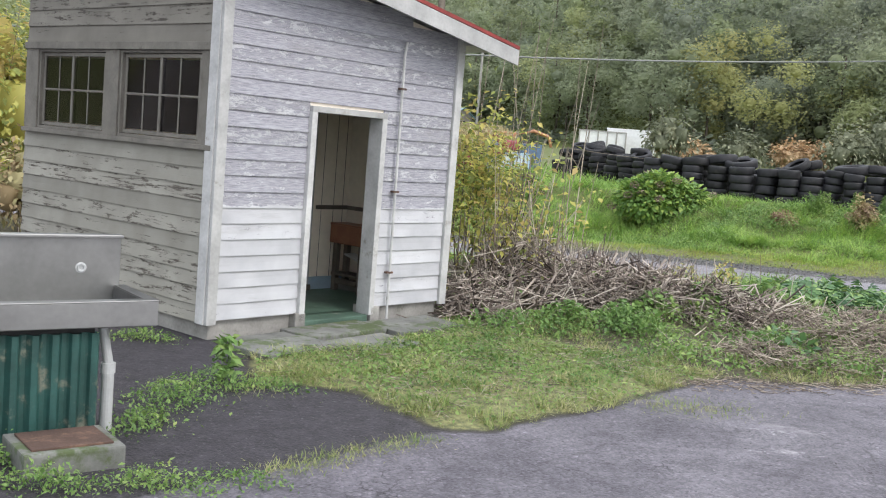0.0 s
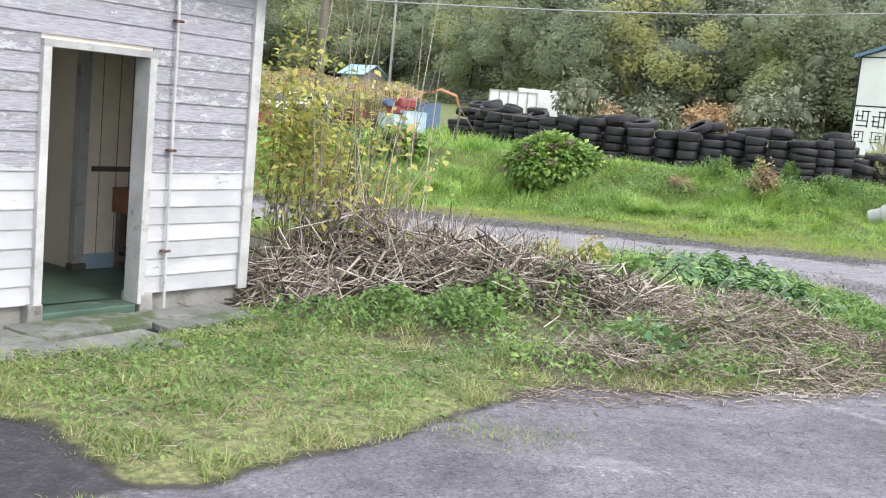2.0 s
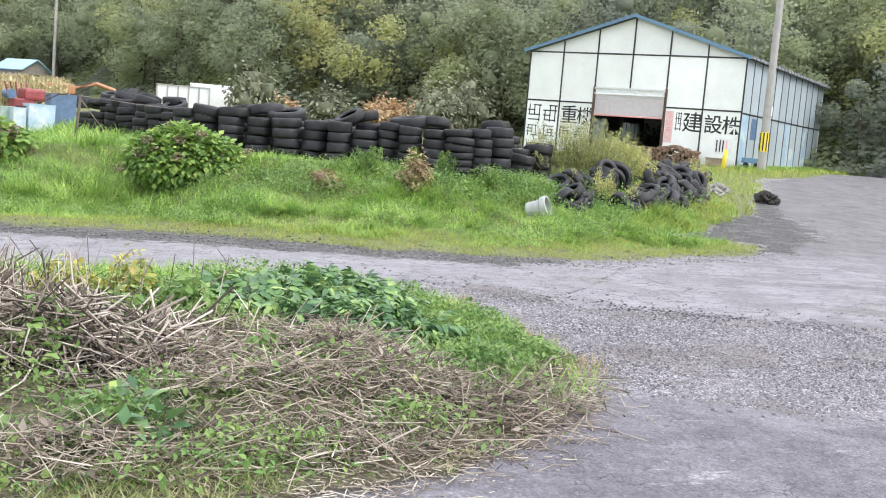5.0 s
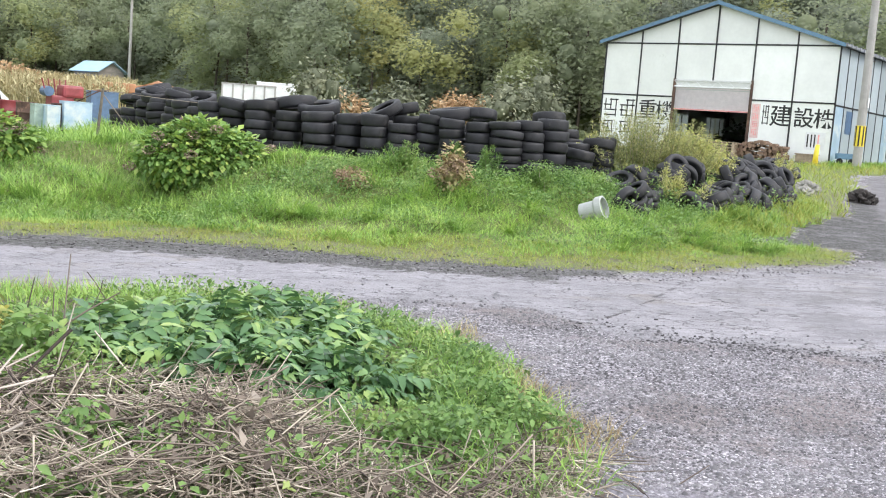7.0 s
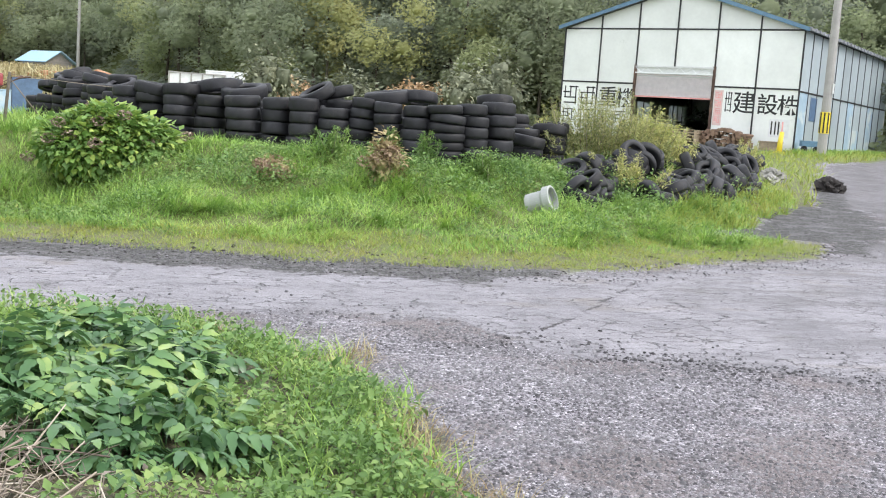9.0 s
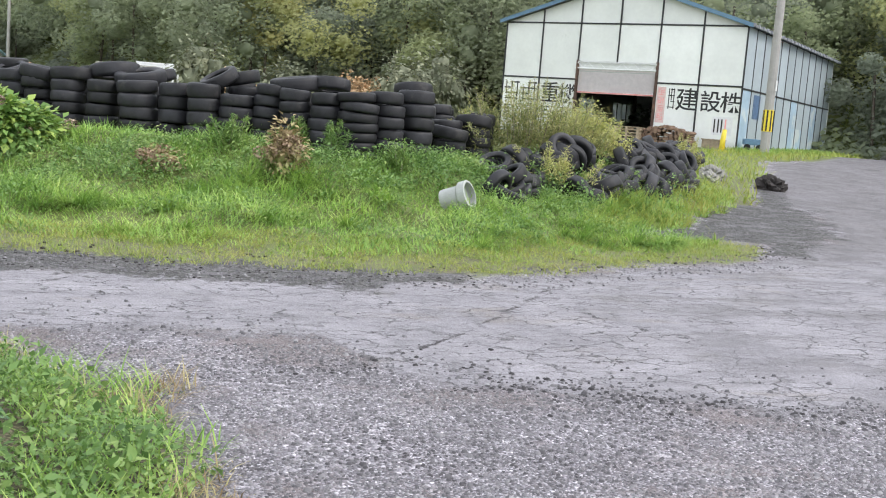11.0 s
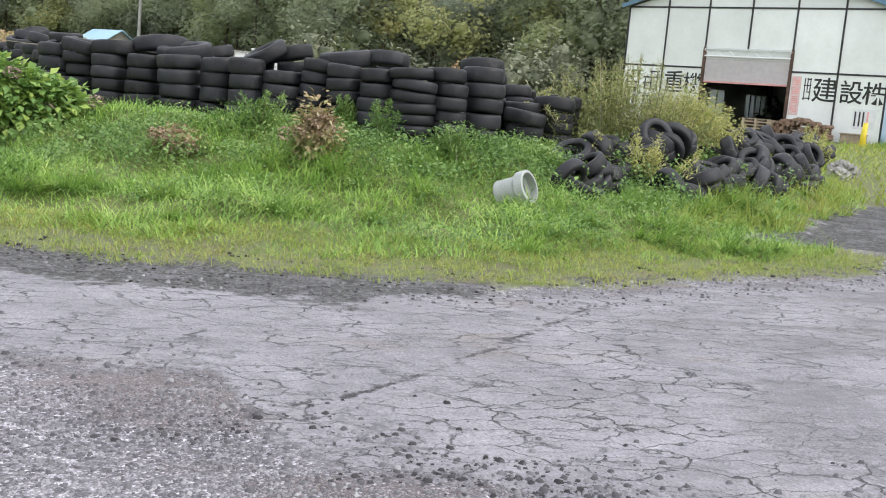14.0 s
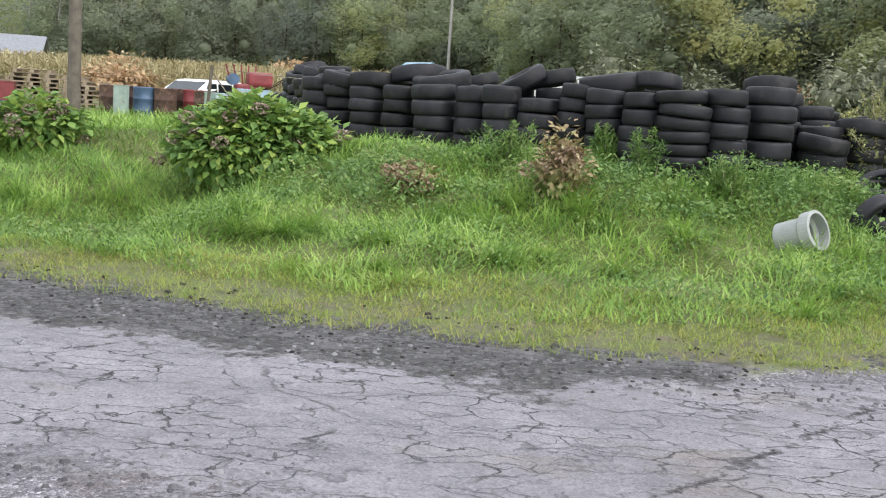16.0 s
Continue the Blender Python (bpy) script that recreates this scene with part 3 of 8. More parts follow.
def lathe(profile, sides=32, bm=None, close=False):
    """Turns (radius, height) pairs round z; close joins the last to the first."""
    bm = bm or bmesh.new()
    rings = [[bm.verts.new((r * math.cos(k * math.tau / sides), r * math.sin(k * math.tau / sides), z)) for k in range(sides)] for r, z in profile]
    pairs = list(zip(rings, rings[1:])) + ([(rings[-1], rings[0])] if close else [])
    for u, v in pairs:
        for k in range(sides):
            bm.faces.new((u[k], u[(k + 1) % sides], v[(k + 1) % sides], v[k]))
    return bm


def raw_mesh(name, verts, faces, smooth=False):
    """A mesh from arrays: verts (n, 3), faces (m, k)."""
    verts, faces = np.asarray(verts, np.float32), np.asarray(faces, np.int32)
    mesh = bpy.data.meshes.new(name)
    k = faces.shape[1]
    mesh.vertices.add(len(verts))
    mesh.vertices.foreach_set("co", verts.ravel())
    mesh.loops.add(faces.size)
    mesh.loops.foreach_set("vertex_index", faces.ravel())
    mesh.polygons.add(len(faces))
    mesh.polygons.foreach_set("loop_start", np.arange(0, faces.size, k, dtype=np.int32))
    mesh.polygons.foreach_set("loop_total", np.full(len(faces), k, np.int32))
    if smooth:
        mesh.polygons.foreach_set("use_smooth", np.ones(len(faces), bool))
    mesh.update(calc_edges=True)
    return mesh


def scatter(template, faces, at, yaw, scale, lean=None, lean_dir=None, rolls=None):
    """Copies of a small template (k, 3) at many places, turned, leaned and sized. Returns verts and faces."""
    n, k = len(at), len(template)
    v = np.repeat(np.asarray(template, float)[None], n, 0) * np.asarray(scale, float).reshape(n, 1, -1)
    if rolls is not None:
        c, s = np.cos(rolls)[:, None], np.sin(rolls)[:, None]
        v = np.stack([v[..., 0] * c + v[..., 2] * s, v[..., 1], -v[..., 0] * s + v[..., 2] * c], -1)
    if lean is not None:
        c, s = np.cos(lean)[:, None], np.sin(lean)[:, None]
        v = np.stack([v[..., 0], v[..., 1] * c + v[..., 2] * s, -v[..., 1] * s + v[..., 2] * c], -1)
    c, s = np.cos(yaw)[:, None], np.sin(yaw)[:, None]
    v = np.stack([v[..., 0] * c - v[..., 1] * s, v[..., 0] * s + v[..., 1] * c, v[..., 2]], -1) + np.asarray(at)[:, None]
    f = (np.asarray(faces)[None] + (np.arange(n) * k)[:, None, None]).reshape(-1, len(faces[0]))
    return v.reshape(-1, 3), f


def stuff(name, pieces, material, label, category, smooth=False):
    """Joins scattered pieces, [(verts, faces)], into one thing that nobody could count."""
    vs, fs, base = [], [], 0
    for v, f in pieces:
        vs.append(v), fs.append(np.asarray(f) + base)
        base += len(v)
    ob = link(name, raw_mesh(name, np.concatenate(vs), np.concatenate(fs), smooth), material)
    return tagged(ob, label, category, kind="stuff")


rng = np.random.default_rng(7)
# a grass blade: two bent quads, 1 long and 1 wide
BLADE = np.array([(-0.5, 0, 0), (0.5, 0, 0), (0.38, 0.16, 0.55), (-0.38, 0.16, 0.55), (0.06, 0.5, 1.0), (-0.06, 0.5, 1.0)])
BLADE_F = [(0, 1, 2, 3), (3, 2, 4, 5)]
# a pointed leaf folded along its rib, 1 long, lying along +y
LEAF = np.array([(0, 0, 0), (0.26, 0.3, 0.07), (0.24, 0.62, 0.05), (0, 1, -0.1), (-0.24, 0.62, 0.05), (-0.26, 0.3, 0.07), (0, 0.32, 0), (0, 0.64, 0)])
LEAF_F = [(0, 1, 6, 0), (1, 2, 7, 6), (2, 3, 3, 7), (0, 6, 5, 5), (6, 7, 4, 5), (7, 3, 4, 4)]
LEAF4 = np.array([(0, 0, 0), (0.28, 0.45, 0.08), (0, 1, -0.08), (-0.28, 0.45, 0.08), (0, 0.5, 0)])
LEAF4_F = [(0, 1, 2, 4), (0, 4, 2, 3)]


def bars(a, b, r):
    """Thin three-sided stalks from points a to b."""
    a, b = np.asarray(a, float), np.asarray(b, float)
    d = b - a
    d /= np.linalg.norm(d, axis=1, keepdims=True) + 1e-9
    u = np.cross(d, np.array([0.3, 0.2, 0.93]))
    u /= np.linalg.norm(u, axis=1, keepdims=True) + 1e-9
    w = np.cross(d, u)
    r = np.asarray(r, float).reshape(-1, 1)
    ring = [u * math.cos(k) + w * math.sin(k) for k in (0, 2.094, 4.189)]
    v = np.stack([a + ring[0] * r, a + ring[1] * r, a + ring[2] * r, b + ring[0] * r * 0.6, b + ring[1] * r * 0.6, b + ring[2] * r * 0.6], 1)
    f = np.array([(0, 1, 4, 3), (1, 2, 5, 4), (2, 0, 3, 5)])
    return v.reshape(-1, 3), (f[None] + (np.arange(len(a)) * 6)[:, None, None]).reshape(-1, 4)


# ---- the lie of the land ----
def smooth(v, lo, hi):
    t = np.clip((np.asarray(v, float) - lo) / (hi - lo), 0, 1)
    return t * t * (3 - 2 * t)


EDGE_X = [-60, 0, 3, 5, 6.3, 7.6, 8.7, 10.5, 11.5, 13.4, 15.2, 17]
EDGE_Y = [24, 20.2, 19.7, 19.6, 19.2, 18.8, 18.55, 18.4, 18.75, 19.8, 20.4, 21.7]
NEAR_X = [-60, 0, 5, 6.5, 7.6, 8.4, 8.55, 8.7, 9.0, 10.4, 11.1, 14, 60]
NEAR_Y = [19.5, 16.6, 15.9, 15.8, 15.75, 15.6, 15.0, 14.45, 14.25, 13.75, 13.6, 13.1, 5]
MOUND = [(0.55, 10.3), (1.6, 8.9), (2.4, 8.3), (3, 8.55), (4, 8.6), (5.3, 9.1), (6.1, 9.7), (6.9, 10.75), (7.35, 12), (7.4, 13.4), (7.15, 14.3), (6.3, 15.25), (5, 15.75), (0, 16.3), (-9, 17.2), (-9, 12.6), (-1.0, 12.8)]
LAWN = [(-1.05, 7.95), (-0.85, 6.98), (-0.38, 7.02), (-0.04, 6.9), (0.27, 6.44), (0.55, 6.15), (0.91, 6.25), (1.36, 6.8), (1.87, 7.3), (2.3, 7.9), (2.9, 8.5), (1.6, 9.4), (0.6, 10.4), (0.3, 9.6), (-0.15, 8.6)]
DIRT = [(14.3, 22.35), (15.4, 22.3), (17.2, 22.0), (18.9, 23.2), (20.8, 26.4), (18.9, 26.5), (17.3, 24.7), (16.2, 23.6), (15.2, 22.9)]
HILL_X = [-70, -20, 0, 14, 30, 50, 90]
HILL_R = [105, 105, 100, 72, 68, 62, 60]


def inside(poly, x, y):
    """Signed distance to a closed outline, positive inside."""
    x, y = np.asarray(x, float), np.asarray(y, float)
    best, odd = np.full(x.shape, 1e9), np.zeros(x.shape, bool)
    for (ax, ay), (bx, by) in zip(poly, poly[1:] + poly[:1]):
        t = np.clip(((x - ax) * (bx - ax) + (y - ay) * (by - ay)) / ((bx - ax) ** 2 + (by - ay) ** 2), 0, 1)
        best = np.minimum(best, np.hypot(x - ax - t * (bx - ax), y - ay - t * (by - ay)))
        if ay != by:
            odd ^= ((ay > y) != (by > y)) & (x < (bx - ax) * (y - ay) / (by - ay) + ax)
    return np.where(odd, best, -best)


def beyond_road(x, y):
    return y - np.interp(x, EDGE_X, EDGE_Y)


def lane_side(x, y):
    """Positive on the lane that climbs to the big shed, negative on the bank."""
    return x - np.interp(y, [-60, 20.8, 29.4, 34.7, 38.7, 40.8, 53.4, 120], [-33.9, 16.2, 22.0, 25.9, 28.8, 32.3, 46.0, 119.0])


def ripple(x, y, k):
    return np.sin(x * k + 1.3 * np.sin(y * k * 0.7)) * np.sin(y * k * 1.1 + 0.8 * np.sin(x * k * 0.6 + 1))


def land(x, y):
    x, y = np.asarray(x, float), np.asarray(y, float)
    u = beyond_road(x, y)
    bank = np.interp(u, [-99, 0, 0.8, 2.5, 4, 5.6, 6.8, 27, 80], [0, 0, 0.04, 0.22, 0.5, 0.92, 1.03, 1.45, 2.6])
    bank = bank + smooth(u, 0.6, 2.5) * (0.08 * ripple(x, y, 1.7) + 0.05 * ripple(y, x, 4.2)) * smooth(-u, -9, -6)
    ramp = np.minimum(0.062 * np.maximum(0, y - 20.6), 1.5)
    bank = bank - 0.42 * smooth(u, 7.2, 9.6) * smooth(-x, -4.6, -1.5) * smooth(-u, -40, -25)
    # the bank is hollow on its left, round the bush
    bank = bank - smooth(6.2 - x, 0, 1.6) * smooth(u, 0.8, 3.6) * (0.08 + 0.46 * smooth(-u, -8.0, -6.4)) * smooth(-u, -14, -10)
    bank = bank - smooth(u, 0.6, 2.6) * 0.42 * np.exp(-((x - 5.2) / 1.8) ** 2 - ((y - 24.6) / 1.9) ** 2)
    k = smooth(lane_side(x, y), -4.2, -0.4)
    z = bank * (1 - k) + ramp * k
    m = inside(MOUND, x, y)
    z = z + smooth(m, 0.0, 1.6) * (0.16 + 0.1 * ripple(x, y, 1.3))
    z = z + smooth(inside(LAWN, x, y), 0, 0.3) * 0.03
    r = np.hypot(x - 5, y - 5)
    z = z + 0.42 * np.maximum(0, r - np.interp(x, HILL_X, HILL_R)) * (y > 20)
    return np.where(r > 230, np.minimum(z, 60), z)


def axis(lo, hi, step, far_lo, far_hi):
    left, right = [lo], [hi]
    while left[-1] > far_lo:
        left.append(left[-1] - max(step, (lo - left[-1]) * 0.12 + step))
    while right[-1] < far_hi:
        right.append(right[-1] + max(step, (right[-1] - hi) * 0.12 + step))
    return np.array(left[:0:-1] + list(np.arange(lo, hi, step)) + right)


def build_ground():
    xs, ys = axis(-5, 21, 0.11, -400, 400), axis(2.5, 30, 0.11, -300, 400)
    X, Y = np.meshgrid(xs, ys)
    Z = land(X, Y)
    u, near = beyond_road(X, Y), Y - np.interp(X, NEAR_X, NEAR_Y)
    lane = lane_side(X, Y)
    veg = np.maximum(inside(MOUND, X, Y), inside(LAWN, X, Y))
    road = np.where(np.hypot(X - 32, Y - 45) > 60, -9, np.minimum(near, np.where(lane > -1, np.maximum(lane, -u), -u - 0.1)))
    # a tongue of gravel that eats into the road's near side
    split = np.interp(X, [-60, 5, 6.7, 7.2, 8.4, 14, 40], [14, 12.2, 10.9, 10.7, 10.1, 8.2, 0])
    gravel = np.minimum(np.minimum(Y - split, -veg), np.where(lane > -0.5, 9, 0.15 - u))
    gravel = np.maximum(np.where(Y > 60, -9, gravel), inside(DIRT, X, Y) + 0.1)
    road = np.minimum(road, -inside(DIRT, X, Y))
    muddy = np.maximum(inside(DIRT, X, Y) * 0.8 + 0.02, -9)
    wide = np.interp(X, [-60, 4, 9.2, 10.4, 11, 60], [1.0, 0.95, 0.8, 0.1, -0.3, -0.3])
    rubble = np.where(lane < 0, np.minimum(u + wide, 0.3 - u), -9.0)
    rubble = np.maximum(rubble, muddy)
    rubble = np.maximum(rubble, np.minimum(0.45 - np.abs(lane + 0.05), np.minimum(Y - 21.0, 33 - Y)))
    seam = np.full(X.shape, 9.0)
    for (ax, ay), (bx, by) in (((11.3, 18.1), (9.75, 16.1)), ((9.75, 16.1), (9.07, 15.35)), ((9.07, 15.35), (8.0, 14.75)), ((8.05, 14.2), (8.5, 14.17)), ((8.5, 14.17), (8.87, 14.04)), ((8.87, 14.04), (9.4, 13.59)), ((6.2, 17.6), (6.55, 17.66)), ((6.55, 17.66), (6.8, 17.98)), ((11.02, 17.88), (11.3, 17.87))):
        t = np.clip(((X - ax) * (bx - ax) + (Y - ay) * (by - ay)) / ((bx - ax) ** 2 + (by - ay) ** 2), 0, 1)
        seam = np.minimum(seam, np.hypot(X - ax - t * (bx - ax), Y - ay - t * (by - ay)))
    scuff = np.full(X.shape, 9.0)
    for (ax, ay), (bx, by) in (((4.8, 8.62), (5.02, 8.4)), ((5.02, 8.4), (5.3, 8.08)), ((5.6, 8.3), (5.9, 8.2)), ((2.9, 7.0), (3.2, 6.9)), ((3.9, 6.6), (4.0, 6.2))):
        t = np.clip(((X - ax) * (bx - ax) + (Y - ay) * (by - ay)) / ((bx - ax) ** 2 + (by - ay) ** 2), 0, 1)
        scuff = np.minimum(scuff, np.hypot(X - ax - t * (bx - ax), Y - ay - t * (by - ay)))
    apron = np.minimum(-veg, split + 0.6 - Y + 3)
    nx, ny = len(xs), len(ys)
    idx = np.arange(nx * ny).reshape(ny, nx)
    quads = np.stack([idx[:-1, :-1], idx[:-1, 1:], idx[1:, 1:], idx[1:, :-1]], -1).reshape(-1, 4)

    def centre(a):
        return ((a[:-1, :-1] + a[1:, 1:]) / 2).ravel()

    kr, kg, ka = centre(road), centre(gravel), centre(apron)
    zone = np.where(kr > 0, 1, np.where(kg > 0, 2, np.where((ka > 0) & (centre(Y) < 18), 3, 0)))
    flat = {"road": road.ravel(), "gravel": gravel.ravel(), "apron": apron.ravel(), "rubble": rubble.ravel(), "seam": seam.ravel(), "scuff": scuff.ravel(), "lawn": inside(LAWN, X, Y).ravel()}
    verts = np.stack([X, Y, Z], -1).reshape(-1, 3)
    told = (("ground", "dark soil of a grassy yard and wooded hillside", "ground"), ("road", "pale grey cracked asphalt road with worn edges", "road"),
            ("gravel_shoulder", "loose grey gravel shoulder beside the road", "gravel"), ("pavement", "dark weathered asphalt apron with pale worn patches", "pavement"))
    for z, (name, label, category) in enumerate(told):
        f = quads[zone == z]
        used, back = np.unique(f, return_inverse=True)
        mesh = raw_mesh(name, verts[used], back.reshape(-1, 4), True)
        for key, values in flat.items():
            a = mesh.attributes.new(key, "FLOAT", "POINT")
            a.data.foreach_set("value", values[used].astype(np.float32))
        tagged(link(name, mesh, "ground"), label, category, kind="structure")


build_ground()


# ---- the small clapboard shed ----
SHED = Matrix.Translation((-1.5, 8.3, 0.0)) @ Matrix.Rotation(math.atan2(0.7652, 0.6438), 4, "Z")
SW, SD, SH = 2.97, 3.22, 2.86
TOP = 3.34


BOARD_CHANCE = random.Random(17)


def board_mesh(length, height, thick=0.014, lip=0.006):
    """One overlapping board: thin at its top, proud and rounded at its foot. Lies along x, faces -y."""
    bm = bmesh.new()
    prof = [(0, 0.0), (-thick - lip, 0.0), (-thick - lip - 0.002, 0.006), (-thick, height * 0.55), (-thick * 0.6, height + 0.012), (0, height + 0.012)]
    n = max(2, int(length / 0.12))
    rings = []
    for i in range(n + 1):
        x = length * i / n
        w = 0.0016 * math.sin(x * 5 + length * 9) + 0.001 * math.sin(x * 13) + BOARD_CHANCE.uniform(-0.0016, 0.0016)
        rings.append([bm.verts.new((x, y + (w if y < -0.02 else 0), z + w * 0.8)) for y, z in prof])
    for a, b in zip(rings, rings[1:]):
        for k in range(len(prof)):
            bm.faces.new((a[k], a[(k + 1) % len(prof)], b[(k + 1) % len(prof)], b[k]))
    bm.faces.new(rings[0])
    bm.faces.new(rings[-1][::-1])
    bmesh.ops.recalc_face_normals(bm, faces=bm.faces)
    mesh = bpy.data.meshes.new("clapboard")
    bm.to_mesh(mesh)
    bm.free()
    return mesh


def board_rows(parent, spans, material, m, lo, hi, pitch):
    """Rows of boards from height lo to hi; spans(z) gives the stretches of each row."""
    z, r = lo, random.Random(3)
    while z < hi - 0.03:
        for a, b in spans(z, z + pitch):
            if b - a < 0.03:
                continue
            ob = link("clapboard", board_mesh(b - a, pitch), material, parent)
            ob.matrix_basis = m @ pose(a, 0, z, r.uniform(-0.7, 0.7), r.uniform(-0.22, 0.22), 0)
        z += pitch


def build_shed():
    shed = empty("clapboard_shed", SHED, "weathered white clapboard shed with an open doorway", "shed")
    # footing under the four walls, open at the doorway
    bm = box((0.03, 0.03, -0.1), (1.0, 0.2, 0.17), 0.01)
    for lo, hi in (((1.9, 0.03, -0.1), (SW - 0.03, 0.2, 0.17)), ((0.03, 0.2, -0.1), (0.2, SD, 0.17)), ((SW - 0.2, 0.2, -0.1), (SW - 0.03, SD, 0.17)), ((0.2, SD - 0.2, -0.1), (SW - 0.2, SD, 0.17))):
        box(lo, hi, 0.008, bm)
    part("footing", bm, "concrete", shed, "stained concrete footing")
    # front wall, with the doorway through it
    d0, d1, dt = 1.03, 1.87, 2.01
    front = part("front_wall", front_panel(d0, d1, dt), "lining", shed)

    def spans(z0, z1):
        lo, hi = 0.0, SW
        if z0 > SH - 0.02:
            hi = SW * max(0.0, 1 - (z0 - SH + 0.06) / (TOP - SH))
        if z0 < dt - 0.01:
            return [(lo, d0 - 0.055), (d1 + 0.055, hi)]
        return [(lo, hi)]

    board_rows(front, spans, "board", pose(0, 0, 0), 0.17, TOP, 0.1375)
    # left wall: boards below and above a band of windows
    side = part("side_wall", side_panel(), "lining", shed)
    left = Matrix.Translation((0, SD, 0)) @ Matrix.Rotation(radians(-90), 4, "Z")
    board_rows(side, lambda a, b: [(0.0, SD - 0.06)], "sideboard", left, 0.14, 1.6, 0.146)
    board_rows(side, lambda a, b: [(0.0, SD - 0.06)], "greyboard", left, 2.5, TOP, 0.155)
    part("sill", box((-0.06, 0.02, 1.6), (0.03, SD, 1.645), 0.006), "dirtytrim", side)
    part("head_board", box((-0.05, 0.02, 2.43), (0.03, SD, 2.5), 0.006), "dirtytrim", side)
    for y0, y1 in ((0.08, 0.24), (1.5, 1.73), (2.98, SD)):
        part("post", box((-0.03, y0, 1.645), (0.05, y1, 2.43), 0.005), "dirtytrim", side)
    for y0, y1 in ((0.24, 1.5), (1.73, 2.98)):
        window = part("window", window_frame(y0, y1, 1.645, 2.43), "dirtytrim", side, "timber sliding window with six-pane sashes")
        for s, (a, b, depth) in enumerate(((y0 + 0.03, (y0 + y1) / 2 + 0.02, 0.0), ((y0 + y1) / 2 - 0.02, y1 - 0.03, 0.02))):
            sash = part("sash", sash_mesh(a, b, 1.68, 2.4, depth), "dirtytrim", window)
            for i in range(2):
                for j in range(2):
                    w, h = (b - a - 0.07) / 2, 0.64 / 2
                    p = box((depth + 0.006, a + 0.035 + i * w + 0.008, 1.715 + j * h + 0.008), (depth + 0.01, a + 0.035 + (i + 1) * w - 0.008, 1.715 + (j + 1) * h - 0.008))
                    part("pane", p, "glass", window).visible_shadow = False
    # plain far walls
    part("back_wall", box((0, SD - 0.06, 0.17), (SW, SD, SH + 0.2)), "lining", shed)
    part("far_side_wall", box((SW - 0.06, 0, 0.17), (SW, SD - 0.06, SH)), "trim", shed)
    for x, top in ((-0.045, TOP), (SW - 0.06, SH + 0.02)):
        part("corner_board", box((x, -0.05, 0.14), (x + 0.1, -0.015, top), 0.004), "trim", shed)
    part("corner_board", box((-0.055, -0.012, 0.14), (-0.02, 0.1, TOP), 0.004), "trim", shed)
    # door casing
    for x0, x1 in ((d0 - 0.06, d0 + 0.005), (d1 - 0.005, d1 + 0.06)):
        part("door_jamb", box((x0, -0.06, 0.1), (x1, 0.12, dt), 0.004), "trim", shed)
    part("door_head", box((d0 - 0.06, -0.062, dt - 0.005), (d1 + 0.06, 0.12, dt + 0.05), 0.004), "trim", shed)
    part("threshold", box((d0, -0.04, -0.05), (d1, 0.25, 0.1), 0.01), "greenfloor", shed)
    for x in (d0 - 0.1, d1 + 0.02):
        part("footing_pier", box((x, -0.06, -0.05), (x + 0.12, 0.08, 0.18), 0.01), "concrete", shed)
    # one roof slope, falling to the right, with a red edge
    slope = (TOP - SH) / SW
    xa, xb, ya, yb = -0.3, SW + 0.5, -0.36, SD + 0.3

    def slab(y0, y1, up, thick):
        bm = bmesh.new()
        pts = [bm.verts.new((x, y, TOP + 0.04 - slope * x + up + dz)) for y in (y0, y1) for x, dz in ((xa, 0), (xb, 0), (xb, thick), (xa, thick))]
        for f in ((0, 1, 5, 4), (1, 2, 6, 5), (2, 3, 7, 6), (3, 0, 4, 7), (0, 3, 2, 1), (4, 5, 6, 7)):
            bm.faces.new([pts[i] for i in f])
        bmesh.ops.recalc_face_normals(bm, faces=bm.faces)
        return bm

    roof = part("roof", slab(ya, yb, 0.0, 0.03), "trim", shed, "boarded roof with a red metal edge")
    part("roof_sheet", slab(ya - 0.03, yb, 0.032, 0.035), "red", roof, "red metal roof sheet")
    part("bargeboard", slab(ya - 0.028, ya - 0.002, -0.13, 0.155), "trim", roof, "pale timber bargeboard")
    part("eave_board", box((SW, ya, SH - 0.03), (SW + 0.03, yb, SH + 0.02), 0.004), "trim", roof)
    for y in (0.5, 1.6, 2.7):
        part("rafter", box((SW + 0.02, y, SH - 0.06), (SW + 0.45, y + 0.05, SH - 0.0), 0.004), "trim", roof, m=pose(0, 0, 0.1, 0, 0, 0))
    # cable conduit up the front
    pipe = part("conduit", tube([(2.12, -0.06, 0.02), (2.1, -0.06, 2.62), (2.13, -0.05, 2.76)], 0.013, 8), "trim", shed)
    for z in (0.5, 1.3, 2.3):
        part("clip", box((2.07, -0.075, z), (2.15, -0.03, z + 0.02), 0.003), "rust", pipe)
    # inside
    part("floor_slab", box((0.2, 0.2, -0.05), (SW - 0.2, SD - 0.2, 0.1)), "greenfloor", shed)
    part("partition", box((2.35, 1.42, 0.1), (SW - 0.075, 1.48, SH - 0.02)), "lining", shed, "stained inner partition")
    part("partition", box((2.29, 1.48, 0.1), (2.35, SD - 0.06, SH - 0.02)), "lining", shed, "stained inner partition")
    part("partition_post", box((2.26, 1.39, 0.16), (2.36, 1.475, SH - 0.02), 0.004), "trim", shed, "grey painted post at the partition's end")
    part("post_block", box((2.24, 1.37, 0.1), (2.38, 1.475, 0.16), 0.006), "darkwood", shed)
    part("side_lining", box((SW - 0.075, 0.06, 0.1), (SW - 0.06, 1.42, SH - 0.02)), "lining", shed, "stained board lining")
